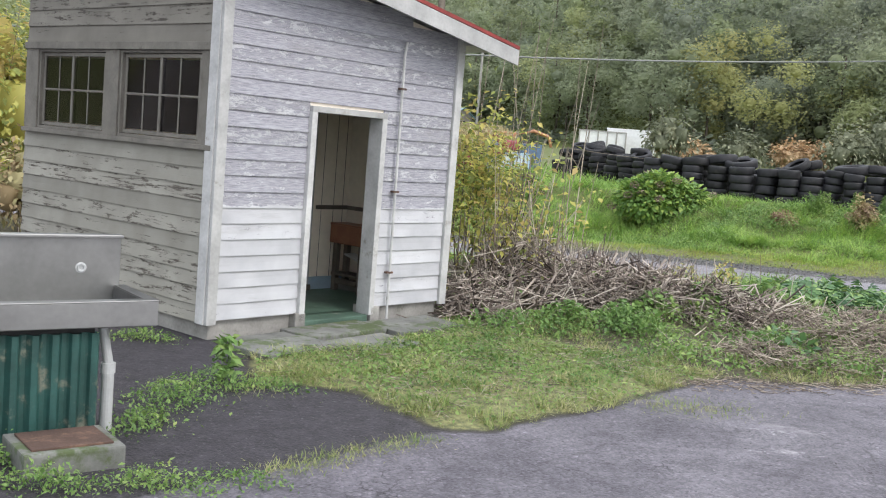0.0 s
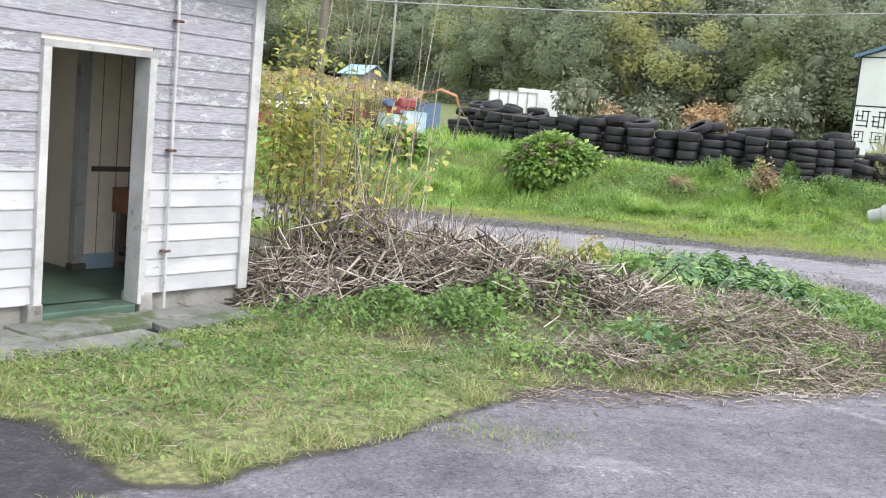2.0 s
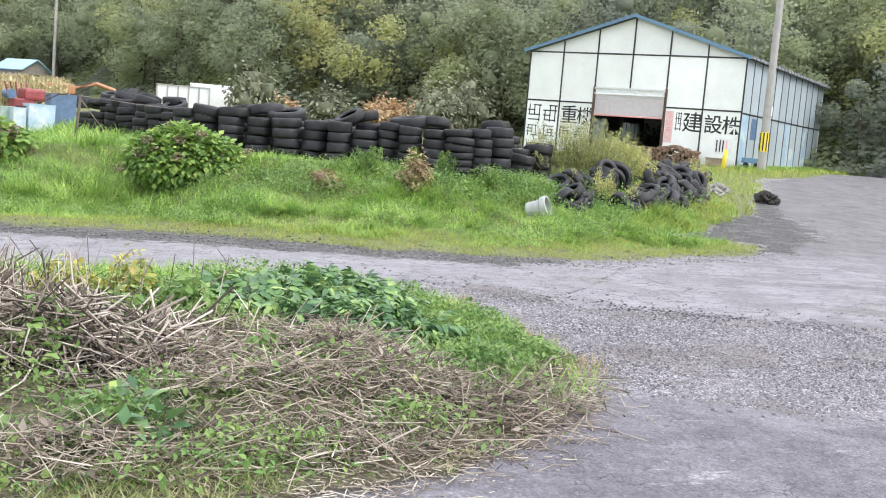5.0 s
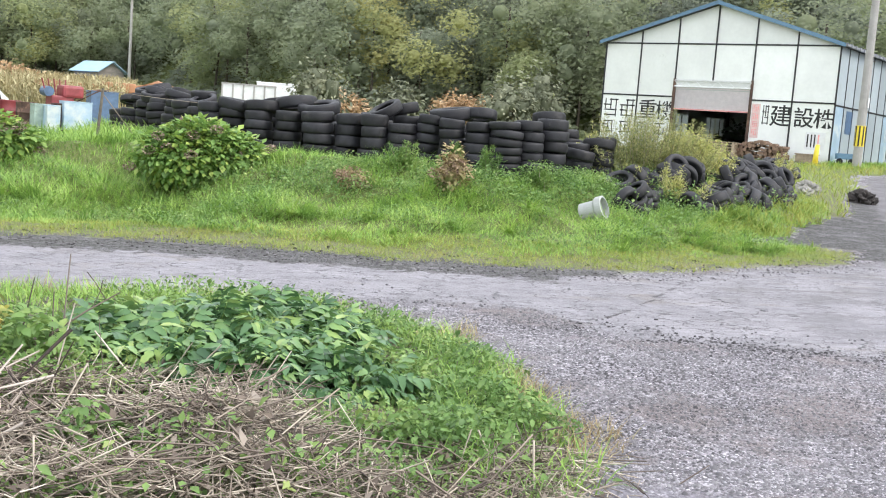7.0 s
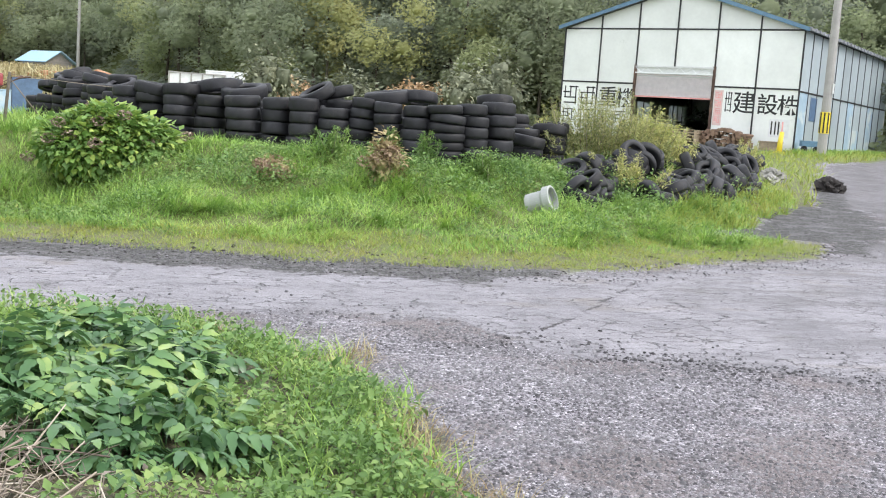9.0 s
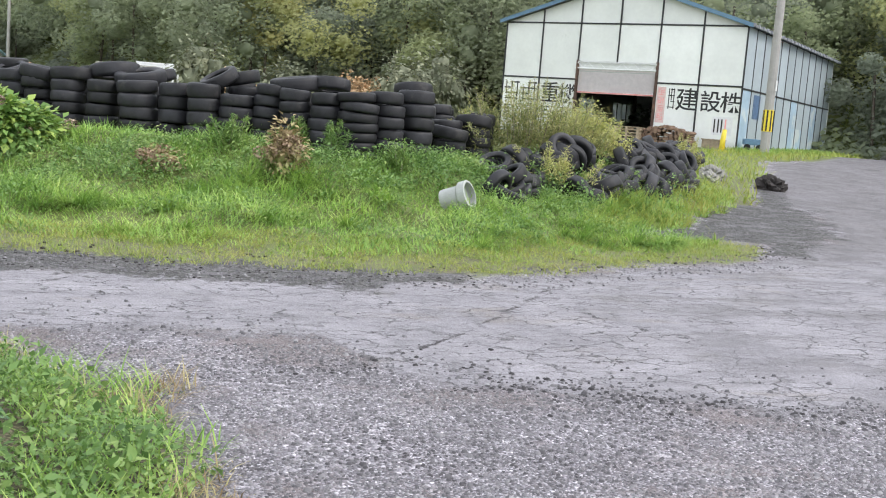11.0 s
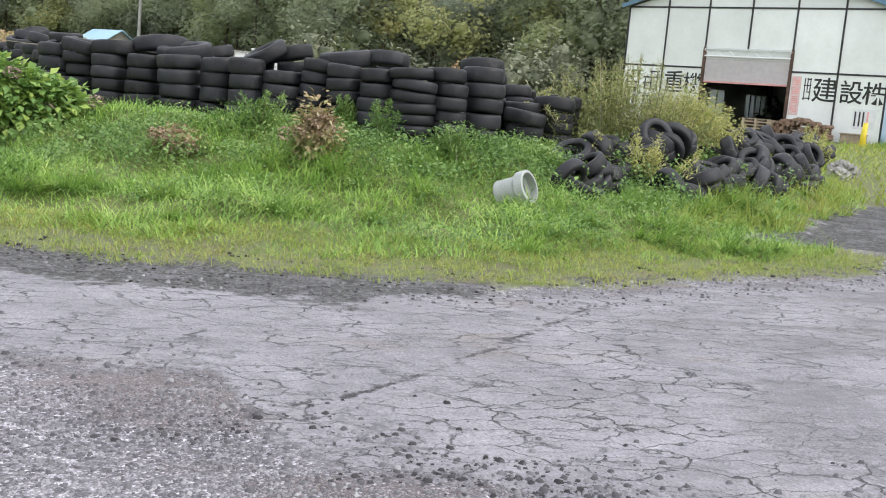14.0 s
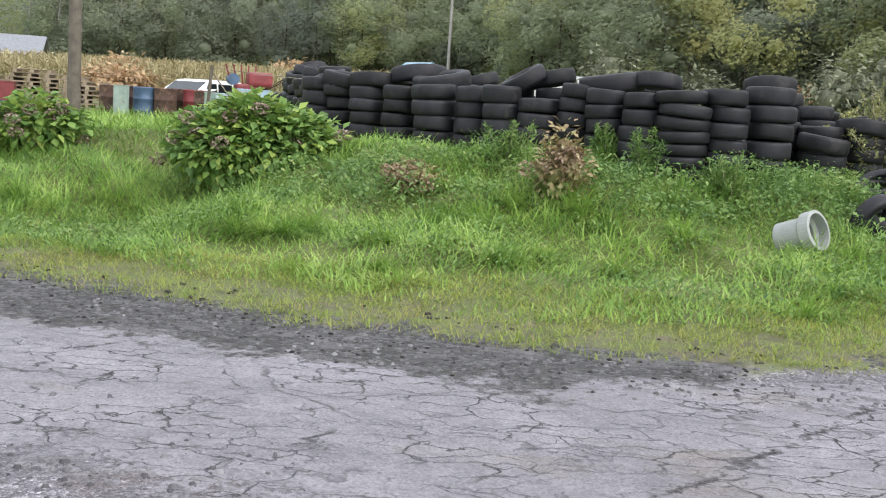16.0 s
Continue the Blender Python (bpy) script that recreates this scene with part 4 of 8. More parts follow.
    for x in (2.5, 2.68, 2.82):
        part("lining_joint", box((x, 1.416, 0.24), (x + 0.004, 1.42, SH - 0.02)), "darkwood", shed)
    for y in (0.5, 0.8, 1.1):
        part("lining_joint", box((SW - 0.079, y, 0.24), (SW - 0.075, y + 0.004, SH - 0.02)), "darkwood", shed)
    part("wall_rail", box((2.42, 1.395, 0.99), (SW - 0.075, 1.42, 1.035), 0.004), "darkwood", shed)
    part("wall_rail", box((SW - 0.1, 0.1, 0.99), (SW - 0.075, 1.395, 1.035), 0.004), "darkwood", shed)
    part("skirting", box((2.36, 1.405, 0.1), (SW - 0.075, 1.42, 0.24), 0.004), "paleblue", shed)
    part("ceiling", box((0.06, 0.06, SH - 0.02), (SW - 0.06, SD - 0.06, SH)), "lining", shed)
    # narrow desk that stands inside
    desk = empty("desk", SHED @ pose(2.62, 0.86, 0.1), "old brown wooden desk inside the open shed", "desk")
    part("desktop", box((0.0, 0.0, 0.73), (0.26, 0.52, 0.75), 0.006), "brown", desk)
    part("end_panel", box((0.0, 0.01, 0.53), (0.03, 0.51, 0.73), 0.004), "brown", desk)
    for x, y in ((0.03, 0.02), (0.03, 0.42), (0.19, 0.02), (0.19, 0.42)):
        part("leg", box((x, y, 0), (x + 0.06, y + 0.06, 0.73), 0.004), "darkwood", desk)
    part("shelf", box((0.03, 0.02, 0.17), (0.25, 0.49, 0.2), 0.003), "darkwood", desk)
    part("stretcher", box((0.02, 0.08, 0.08), (0.07, 0.42, 0.14), 0.003), "darkwood", desk)
    part("loose_board", box((0.05, 0.05, 0.3), (0.2, 0.4, 0.32), 0.003), "trim", desk, m=pose(0, 0, 0.02, 14, 0, 0))


def front_panel(d0, d1, dt):
    bm = box((0, 0, 0.17), (d0, 0.06, SH))
    box((d1, 0, 0.17), (SW, 0.06, SH), 0, bm)
    box((d0, 0, dt), (d1, 0.06, SH), 0, bm)
    a = [bm.verts.new((x, y, z)) for y in (0, 0.06) for x, z in ((0, SH), (SW, SH), (0, TOP))]
    for f in ((0, 1, 2), (5, 4, 3), (0, 3, 4, 1), (1, 4, 5, 2), (2, 5, 3, 0)):
        bm.faces.new([a[i] for i in f])
    return bm


def side_panel():
    bm = box((0, 0.06, 0.17), (0.06, SD - 0.06, 1.6))
    return box((0, 0.06, 2.5), (0.06, SD - 0.06, TOP), 0, bm)


def window_frame(y0, y1, z0, z1):
    bm = box((-0.015, y0, z0), (0.05, y1, z0 + 0.03), 0.003)
    for lo, hi in (((-0.015, y0, z1 - 0.025), (0.05, y1, z1)), ((-0.013, y0, z0 + 0.03), (0.05, y0 + 0.03, z1 - 0.025)), ((-0.013, y1 - 0.03, z0 + 0.03), (0.05, y1, z1 - 0.025))):
        box(lo, hi, 0.003, bm)
    return bm


def sash_mesh(a, b, z0, z1, x):
    bm = box((x, a, z0), (x + 0.018, a + 0.035, z1), 0.002)
    box((x, b - 0.035, z0), (x + 0.018, b, z1), 0.002, bm)
    box((x, a + 0.035, z0), (x + 0.018, b - 0.035, z0 + 0.035), 0.002, bm)
    box((x, a + 0.035, z1 - 0.035), (x + 0.018, b - 0.035, z1), 0.002, bm)
    box((x, (a + b) / 2 - 0.009, z0 + 0.035), (x + 0.014, (a + b) / 2 + 0.009, z1 - 0.035), 0.002, bm)
    return box((x, a + 0.035, (z0 + z1) / 2 - 0.009), (x + 0.013, b - 0.035, (z0 + z1) / 2 + 0.009), 0.002, bm)


build_shed()


# ---- the big white steel shed ----
BIG = Matrix.Translation((32.09, 45.62, 1.45)) @ Matrix.Rotation(-0.888, 4, "Z")
BW, BH, BD, BR = 11.07, 4.98, 16.1, 1.75


def build_big_shed():
    """x runs from -BW to 0 along the front, y goes back."""
    b = empty("steel_workshop", BIG, "large white panelled steel workshop with open roller door", "workshop")
    bay = BW / 6
    low, high, head = 2.25, 3.55, 2.55
    d0, d1 = -4 * bay, -2 * bay
    front = part("front_wall", box((-BW, 0.05, -0.3), (d0, 0.09, BH)), "panel", b)
    part("front_wall", box((d1, 0.05, -0.3), (0, 0.09, BH)), "panel", b)
    part("front_wall", box((d0, 0.05, 2.9), (d1, 0.09, BH)), "panel", b)
    bm = bmesh.new()
    a = [bm.verts.new((x, y, z)) for y in (0.05, 0.09) for x, z in ((-BW, BH), (0, BH), (-BW / 2, BH + BR))]
    for f in ((0, 1, 2), (5, 4, 3), (0, 3, 4, 1), (1, 4, 5, 2), (2, 5, 3, 0)):
        bm.faces.new([a[i] for i in f])
    part("gable", bm, "panel", b)
    # sheets, one to each bay and row, slightly proud
    for i in range(6):
        x0 = -BW + i * bay
        for z0, z1 in ((-0.2, 2.55), (2.55, BH)):
            if 2 <= i <= 3:
                if z0 < 2:
                    continue
                z0 = 3.35
            part("sheet", box((x0 + 0.02, 0.03, z0 + 0.02), (x0 + bay - 0.02, 0.05, z1 - 0.02), 0.004), "panel", front)
    for i in range(7):
        x = -BW + i * bay
        top = BH + BR * (1 - abs(x + BW / 2) / (BW / 2))
        lo = 3.3 if i == 3 else -0.3
        part("cover_strip", box((x - 0.035, 0.0, lo), (x + 0.035, 0.03, max(top, BH) - 0.02), 0.004), "blackstrip", front)
    for z, spans in ((BH, ((-BW, 0),)), (2.55, ((-BW, d0), (d1, 0)))):
        for x0, x1 in spans:
            part("cover_strip", box((x0, 0.005, z - 0.035), (x1, 0.027, z + 0.035), 0.004), "blackstrip", front)
    # roller door, half up, and the truss above it
    door = part("roller_door", roller_mesh(d0, d1, 2.02, 3.0), "rosewhite", b, "pale roller door, half raised")
    part("bottom_rail", box((d0 + 0.05, 0.02, 1.97), (d1 - 0.05, 0.07, 2.03), 0.004), "pink", door)
    truss = part("truss", box((d0 + 0.03, -0.05, 3.3), (d1 - 0.03, 0.0, 3.35)), "white", b, "white lattice truss over the door")
    part("chord", box((d0 + 0.03, -0.05, 3.02), (d1 - 0.03, 0.0, 3.07)), "white", truss)
    n = 14
    for k in range(n):
        xa, xb = d0 + (d1 - d0) * k / n, d0 + (d1 - d0) * (k + 1) / n
        za, zb = (3.07, 3.3) if k % 2 else (3.3, 3.07)
        part("web", tube([(xa, -0.025, za), (xb, -0.025, zb)], 0.015, 5), "white", truss)
    part("door_post", box((d0 - 0.06, -0.03, -0.3), (d0 + 0.06, 0.12, 3.4), 0.01), "rust", b)
    part("door_post", box((d1 - 0.06, -0.03, -0.3), (d1 + 0.06, 0.12, 3.4), 0.01), "rust", b)
    # right wall
    side = part("side_wall", box((-0.09, 0.09, -0.3), (-0.05, BD, BH)), "panel", b)
    cols = 12
    for i in range(cols):
        y0, y1 = 0.09 + (BD - 0.09) * i / cols, 0.09 + (BD - 0.09) * (i + 1) / cols
        for z0, z1, odd in ((-0.2, 2.5, i % 3), (2.5, BH, 1)):
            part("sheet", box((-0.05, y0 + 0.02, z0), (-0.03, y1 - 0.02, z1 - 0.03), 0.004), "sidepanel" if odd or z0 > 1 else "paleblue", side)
        part("cover_strip", box((-0.03, y0 - 0.03, -0.2), (-0.005, y0 + 0.03, BH), 0.004), "blackstrip", side)
    part("cover_strip", box((-0.03, 0.09, 2.46), (-0.007, BD, 2.53), 0.004), "blackstrip", side)
    part("window", box((-0.03, 1.9, 1.35), (-0.012, 2.9, 2.35), 0.004), "blue", side, "dark blue window shutter")
    for i in (3, 6, 7):
        y0 = BD * i / cols
        part("lower_sheet", box((-0.03, y0 + 0.1, -0.1), (-0.015, y0 + BD / cols - 0.02, 1.2), 0.004), "paleblue", side)
    bm = box((-BW, BD - 0.05, -0.3), (0, BD, 1.1))
    box((-BW, BD - 0.05, 2.2), (0, BD, BH), 0, bm)
    lights = [(-9.6, -8.6), (-7.4, -6.7), (-6.2, -5.3), (-3.6, -2.6)]
    edges = [-BW] + [v for w in lights for v in w] + [0]
    for x0, x1 in zip(edges[::2], edges[1::2]):
        box((x0, BD - 0.05, 1.1), (x1, BD, 2.2), 0, bm)
    back = part("back_wall", bm, "panel", b)
    for x0, x1 in lights:
        part("frosted_pane", box((x0, BD - 0.035, 1.1), (x1, BD - 0.02, 2.2)), "frost", back)
        for k in range(1, 3):
            x = x0 + (x1 - x0) * k / 3
            part("mullion", box((x - 0.025, BD - 0.05, 1.1), (x + 0.025, BD - 0.036, 2.2)), "blackstrip", back)
    # far side wall with three frosted windows
    panes = [(8.6, 10.3), (13.0, 14.2), (14.4, 15.6)]
    bm = box((-BW, 0.09, -0.3), (-BW + 0.05, BD - 0.05, 0.9))
    box((-BW, 0.09, 2.1), (-BW + 0.05, BD - 0.05, BH), 0, bm)
    edges = [0.09] + [v for w in panes for v in w] + [BD - 0.05]
    for y0, y1 in zip(edges[::2], edges[1::2]):
        box((-BW, y0, 0.9), (-BW + 0.05, y1, 2.1), 0, bm)
    far = part("far_side_wall", bm, "panel", b)
    for y0, y1 in panes:
        part("frosted_pane", box((-BW + 0.02, y0, 0.9), (-BW + 0.03, y1, 2.1)), "frost", far)
        part("mullion", box((-BW + 0.031, (y0 + y1) / 2 - 0.05, 0.9), (-BW + 0.05, (y0 + y1) / 2 + 0.05, 2.1)), "blackstrip", far)
    part("floor_slab", box((-BW, 0.0, -0.4), (0, BD, 0.0)), "concrete", b)
    for s in (-1, 1):
        bm = bmesh.new()
        xe = -BW / 2 + s * (BW / 2 + 0.25)
        ze = BH + 0.06 - BR * 0.25 / (BW / 2)
        pts = []
        for y in (-0.25, BD + 0.3):
            pts += [bm.verts.new((-BW / 2, y, BH + BR + 0.06)), bm.verts.new((xe, y, ze)), bm.verts.new((xe, y, ze + 0.09)), bm.verts.new((-BW / 2, y, BH + BR + 0.15))]
        for f in ((0, 1, 5, 4), (1, 2, 6, 5), (2, 3, 7, 6), (3, 0, 4, 7), (0, 3, 2, 1), (4, 5, 6, 7)):
            bm.faces.new([pts[i] for i in f])
        bmesh.ops.recalc_face_normals(bm, faces=bm.faces)
        roof = part("roof_slope", bm, "roofmetal", b, "ribbed grey sheet roof slope")
        bm = bmesh.new()
        q = []
        for y in (-0.29, -0.25):
            q += [bm.verts.new((-BW / 2, y, BH + BR + 0.17)), bm.verts.new((xe, y, ze + 0.11)), bm.verts.new((xe, y, ze - 0.06)), bm.verts.new((-BW / 2, y, BH + BR))]
        for f in ((0, 1, 2, 3), (7, 6, 5, 4), (0, 4, 5, 1), (1, 5, 6, 2), (2, 6, 7, 3), (3, 7, 4, 0)):
            bm.faces.new([q[i] for i in f])
        bmesh.ops.recalc_face_normals(bm, faces=bm.faces)
        part("edge_trim", bm, "bluetrim", roof, "faded blue roof edge")
        if s > 0:
            for k in range(26):
                y = -0.1 + k * (BD + 0.2) / 25
                part("rib_end", box((xe - 0.1, y - 0.07, ze - 0.02), (xe + 0.06, y + 0.07, ze + 0.13), 0.02), "roofmetal", roof)


def letters(words, size):
    """Flat mesh letters in the built-in font, one mesh."""
    curve = bpy.data.curves.new("letters", "FONT")
    curve.body, curve.size, curve.extrude, curve.offset = words, size, 0.004, 0.008
    ob = bpy.data.objects.new("letters", curve)
    scene.collection.objects.link(ob)
    mesh = bpy.data.meshes.new_from_object(ob.evaluated_get(bpy.context.evaluated_depsgraph_get()))
    bpy.data.objects.remove(ob)
    bpy.data.curves.remove(curve)
    return mesh


def stroke_block(w, h, seed, bold=0.06):
    """Plain bars, a block of them as large as one painted character."""
    r = random.Random(seed)
    bm = bmesh.new()
    for k in range(4):
        z = h * (0.06 + 0.27 * k)
        a, b = r.choice([(0.0, 1.0), (0.08, 0.92), (0.0, 0.55), (0.4, 1.0)])
        box((w * a, -0.004, z), (w * b, 0, z + bold), 0, bm)
    for k in range(3):
        x = w * (0.1 + 0.36 * k)
        a, b = r.choice([(0.0, 0.95), (0.1, 0.6), (0.4, 0.95)])
        box((x, -0.005, h * a), (x + bold, -0.001, h * b), 0, bm)
    return bm


def build_writing():
    bay = BW / 6
    front = bpy.data.objects["steel_workshop"].children[0]
    for x, w, z, size in ((-BW + bay + 0.1, "\u91cd", 1.55, 0.98), (-BW + bay + 1.0, "\u6a5f", 1.55, 0.92), (-2 * bay + 0.92, "\u5efa", 1.55, 1.0), (-bay + 0.12, "\u8a2d", 1.55, 0.92), (-bay + 0.98, "\u682a", 1.55, 0.9)):
        link("letter", letters(w, size), "ink", front).matrix_basis = pose(x, 0.026, z, 90, 0, 0)
    for k, x in enumerate((-BW + 0.1, -BW + 0.98)):
        part("painted_bars", stroke_block(0.78, 0.9, k + 3), "ink", front, m=pose(x, 0.028, 1.48))
    for k in range(4):
        part("painted_bars", stroke_block(0.6, 0.6, k + 9, 0.045), "ink", front, m=pose(-BW + 0.12 + k * 0.9, 0.028, 0.72))
    part("painted_bars", stroke_block(0.3, 0.9, 31, 0.04), "ink", front, m=pose(-2 * bay + 0.58, 0.028, 1.5))
    board = part("printed_strip", box((-2 * bay + 0.1, 0.018, 0.9), (-2 * bay + 0.48, 0.028, 2.4), 0.002), "palepink", front, "faded pink printed strip")
    for k in range(4):
        part("painted_bars", stroke_block(0.26, 0.28, 50 + k, 0.03), "pink", board, m=pose(-2 * bay + 0.16, 0.018, 1.0 + 0.35 * k))
    poster = part("poster", box((-bay + 0.75, 0.016, 0.55), (-0.25, 0.028, 1.3), 0.002), "white", front, "white paper notice with dark bars")
    for k, (x, c) in enumerate(((0.82, "ink"), (0.98, "ink"), (1.12, "ink"), (1.28, "pink"))):
        part("painted_bars", box((-bay + x, 0.011, 0.65), (-bay + x + 0.06, 0.016, 1.2)), c, poster)


def roller_mesh(x0, x1, z0, z1):
    bm = bmesh.new()
    n = 14
    prev = None
    for k in range(n + 1):
        z = z0 + (z1 - z0) * k / n
        for y in ((0.06, 0.045) if k % 2 else (0.045, 0.06)):
            cur = (bm.verts.new((x0 + 0.05, y, z)), bm.verts.new((x1 - 0.05, y, z)))
            if prev:
                bm.faces.new((prev[0], prev[1], cur[1], cur[0]))
            prev = cur
    bmesh.ops.solidify(bm, geom=bm.faces[:], thickness=0.01)
    return bm


build_big_shed()
build_writing()


# ---- tyres ----
def tyre_mesh(r=0.31, w=0.19, bead=0.185, sides=26, knob=False):
    """A used road tyre lying flat, its foot at z = 0: grooved tread, round shoulders, open middle."""
    h = w / 2
    prof = [(bead, -h * 0.6), (bead * 1.06, -h * 0.78), (r * 0.76, -h), (r * 0.88, -h * 0.96), (r * 0.96, -h * 0.84), (r * 0.99, -h * 0.55),
            (r, 0.0), (r * 0.99, h * 0.55), (r * 0.96, h * 0.84), (r * 0.88, h * 0.96), (r * 0.76, h), (bead * 1.06, h * 0.78), (bead, h * 0.6), (bead * 1.02, h * 0.5), (r * 0.9, h * 0.2), (r * 0.9, -h * 0.2), (bead * 1.02, -h * 0.5)]
    bm = lathe([(a, z + h) for a, z in prof], sides, None, True)
    if knob:
        for v in bm.verts:
            rr = math.hypot(v.co.x, v.co.y)
            if rr > r * 0.94 and int(round(math.atan2(v.co.y, v.co.x) / math.tau * sides)) % 2:
                v.co.x *= 0.94
                v.co.y *= 0.94
    bmesh.ops.recalc_face_normals(bm, faces=bm.faces)
    for f in bm.faces:
        f.smooth = True
    mesh = bpy.data.meshes.new("tyre")
    bm.to_mesh(mesh)
    bm.free()
    mesh.materials.append(M["rubber"])
    return mesh


TYRES = [(tyre_mesh(0.285, 0.186, 0.17), 0.285, 0.18), (tyre_mesh(0.325, 0.21, 0.19), 0.325, 0.203), (tyre_mesh(0.295, 0.168, 0.175), 0.295, 0.163)]
PLAIN = [(tyre_mesh(r, w, b, 14), r, h) for r, w, b, h in ((0.285, 0.186, 0.17, 0.18), (0.325, 0.21, 0.19, 0.203), (0.295, 0.168, 0.175, 0.163))]
BIG_TYRE = (tyre_mesh(0.42, 0.24, 0.23, 34), 0.42, 0.23)
TRACTOR = (tyre_mesh(0.4, 0.22, 0.2, 40, True), 0.4, 0.21)


def tyre(mesh, m, label, group):
    ob = new("tyre", mesh)
    ob.matrix_basis = m
    return tagged(ob, label, "tyre", group)


BACK = []


def tyre_joined(mesh, m):
    """Adds a tyre of the far rows to the joined stock."""
    v = np.empty(len(mesh.vertices) * 3, np.float32)
    mesh.vertices.foreach_get("co", v)
    f = np.empty(len(mesh.polygons) * 4, np.int32)
    mesh.polygons.foreach_get("vertices", f)
    a = np.array(m)
    BACK.append((v.reshape(-1, 3) @ a[:3, :3].T + a[:3, 3], f.reshape(-1, 4)))


def stack(x, y, count, z0=None, kind=None, lean=0.03, seed=0, joined=False, rock=2):
    """A column of tyres from the ground up; returns its top."""
    r = random.Random(seed)
    z = (float(land(x, y)) if z0 is None else z0) - 0.02
    lx, ly = r.uniform(-lean, lean), r.uniform(-lean, lean)
    base = z
    kind = kind if kind is not None else r.choice([0, 0, 1, 2])
    for k in range(count):
        which = kind if r.random() < 0.8 else r.choice([0, 1, 2])
        mesh, rad, h = (PLAIN if joined else TYRES)[which]
        h *= 0.95
        m = pose(x + lx * (z - base) + r.uniform(-0.022, 0.022), y + ly * (z - base) + r.uniform(-0.022, 0.022), z, r.uniform(-rock, rock), r.uniform(-rock, rock), r.uniform(0, 360))
        if joined:
            tyre_joined(mesh, m)
        else:
            tyre(mesh, m, "worn black tyre in a stacked column", "stacked tyres")
        z += h
    return z


def build_stacks():
    r = random.Random(11)
    # the front row: place, number of tyres, their radius, the height of the column
    front = [(5.75, 28.3, 4, 0.31, 0.82), (6.15, 27.95, 4, 0.29, 0.72), (6.65, 27.5, 4, 0.285, 0.74), (7.16, 27.05, 4, 0.285, 0.75), (7.74, 26.65, 4, 0.325, 0.8), (8.22, 26.4, 4, 0.26, 0.83), (8.66, 25.9, 4, 0.27, 0.86),
             (9.11, 25.62, 4, 0.285, 0.72), (9.58, 25.5, 5, 0.265, 0.88), (9.95, 25.02, 5, 0.25, 0.88), (10.32, 24.7, 5, 0.26, 0.95), (10.83, 24.5, 7, 0.315, 1.06), (11.36, 24.62, 6, 0.275, 1.08), (11.84, 24.92, 5, 0.3, 1.04)]
    for i, (x, y, n, rad, high) in enumerate(front):
        z = float(land(x, y)) - 0.04
        lx, ly = r.uniform(-0.05, 0.05), r.uniform(-0.04, 0.04)
        for k in range(n):
            mesh, full, h = TYRES[1 if n < 5 else r.choice([0, 2])]
            flat = (high + 0.04) / n * r.uniform(0.93, 1.05)
            wide = rad / full * r.uniform(0.95, 1.04)
            m = pose(x + lx * k * 0.3 + r.uniform(-0.035, 0.035), y + ly * k * 0.3 + r.uniform(-0.035, 0.035), z, r.uniform(-3.5, 3.5), r.uniform(-3.5, 3.5), r.uniform(0, 360)) @ Matrix.Diagonal((wide, wide, flat / h * 0.97, 1))
            tyre(mesh, m, "worn black tyre in a stacked column", "stacked tyres")
            z += flat
    # loose ones thrown on the front columns
    for x, y, z, rx, ry, big in ((7.75, 27.05, 1.78, -8, 10, 1), (8.95, 26.15, 1.86, 30, 10, 0), (9.3, 26.4, 1.9, 12, -6, 0), (10.05, 25.5, 1.84, 5, -8, 1), (10.55, 25.35, 1.88, -8, 5, 0), (11.95, 25.4, 1.92, 3, 8, 0)):
        mesh = BIG_TYRE[0] if big else TYRES[1][0]
        tyre(mesh, pose(x, y, z, rx, ry, 70 * x), "worn black tyre lying loose on stacked tyres", "stacked tyres")
    # rows behind, going back, with loose ones thrown on top
    for row in range(1, 4):
        for i in range(11):
            x, y = 6.3 + i * 0.62 + row * 0.3 + r.uniform(-0.08, 0.08), 28.3 - i * 0.31 + row * 0.64 + r.uniform(-0.08, 0.08)
            top = stack(x, y, r.choice([3, 4, 4]), seed=40 + row * 20 + i, joined=True)
            if r.random() < 0.2:
                mesh, rad, h = r.choice(TYRES)
                steep = r.choice([0, 4, 8, 18])
                tyre(mesh, pose(x + r.uniform(-0.15, 0.15), y + r.uniform(-0.1, 0.2), top - 0.01 + 0.25 * math.sin(radians(steep)) * 0.6, steep * r.choice([-1, 1]), r.uniform(-6, 6), r.uniform(0, 360)), "worn black tyre lying loose on stacked tyres", "stacked tyres")
    for i, (x, y) in enumerate(((8.75, 26.6), (9.35, 26.25), (9.75, 26.0))):
        stack(x, y, 5, seed=300 + i, joined=True)
    # big cleated tyres on the left end
    for x, y, z, rx in ((6.2, 28.0, 1.74, 8), (6.7, 27.6, 1.74, -4)):
        tyre(TRACTOR[0], pose(x, y, z, rx, 3, 40), "black cleated tractor tyre on stacked tyres", "stacked tyres")
    for x, y, z, rx in ((7.35, 27.5, 1.85, -8),):
        tyre(BIG_TYRE[0], pose(x, y, z, rx, -5, 10), "large black truck tyre on stacked tyres", "stacked tyres")
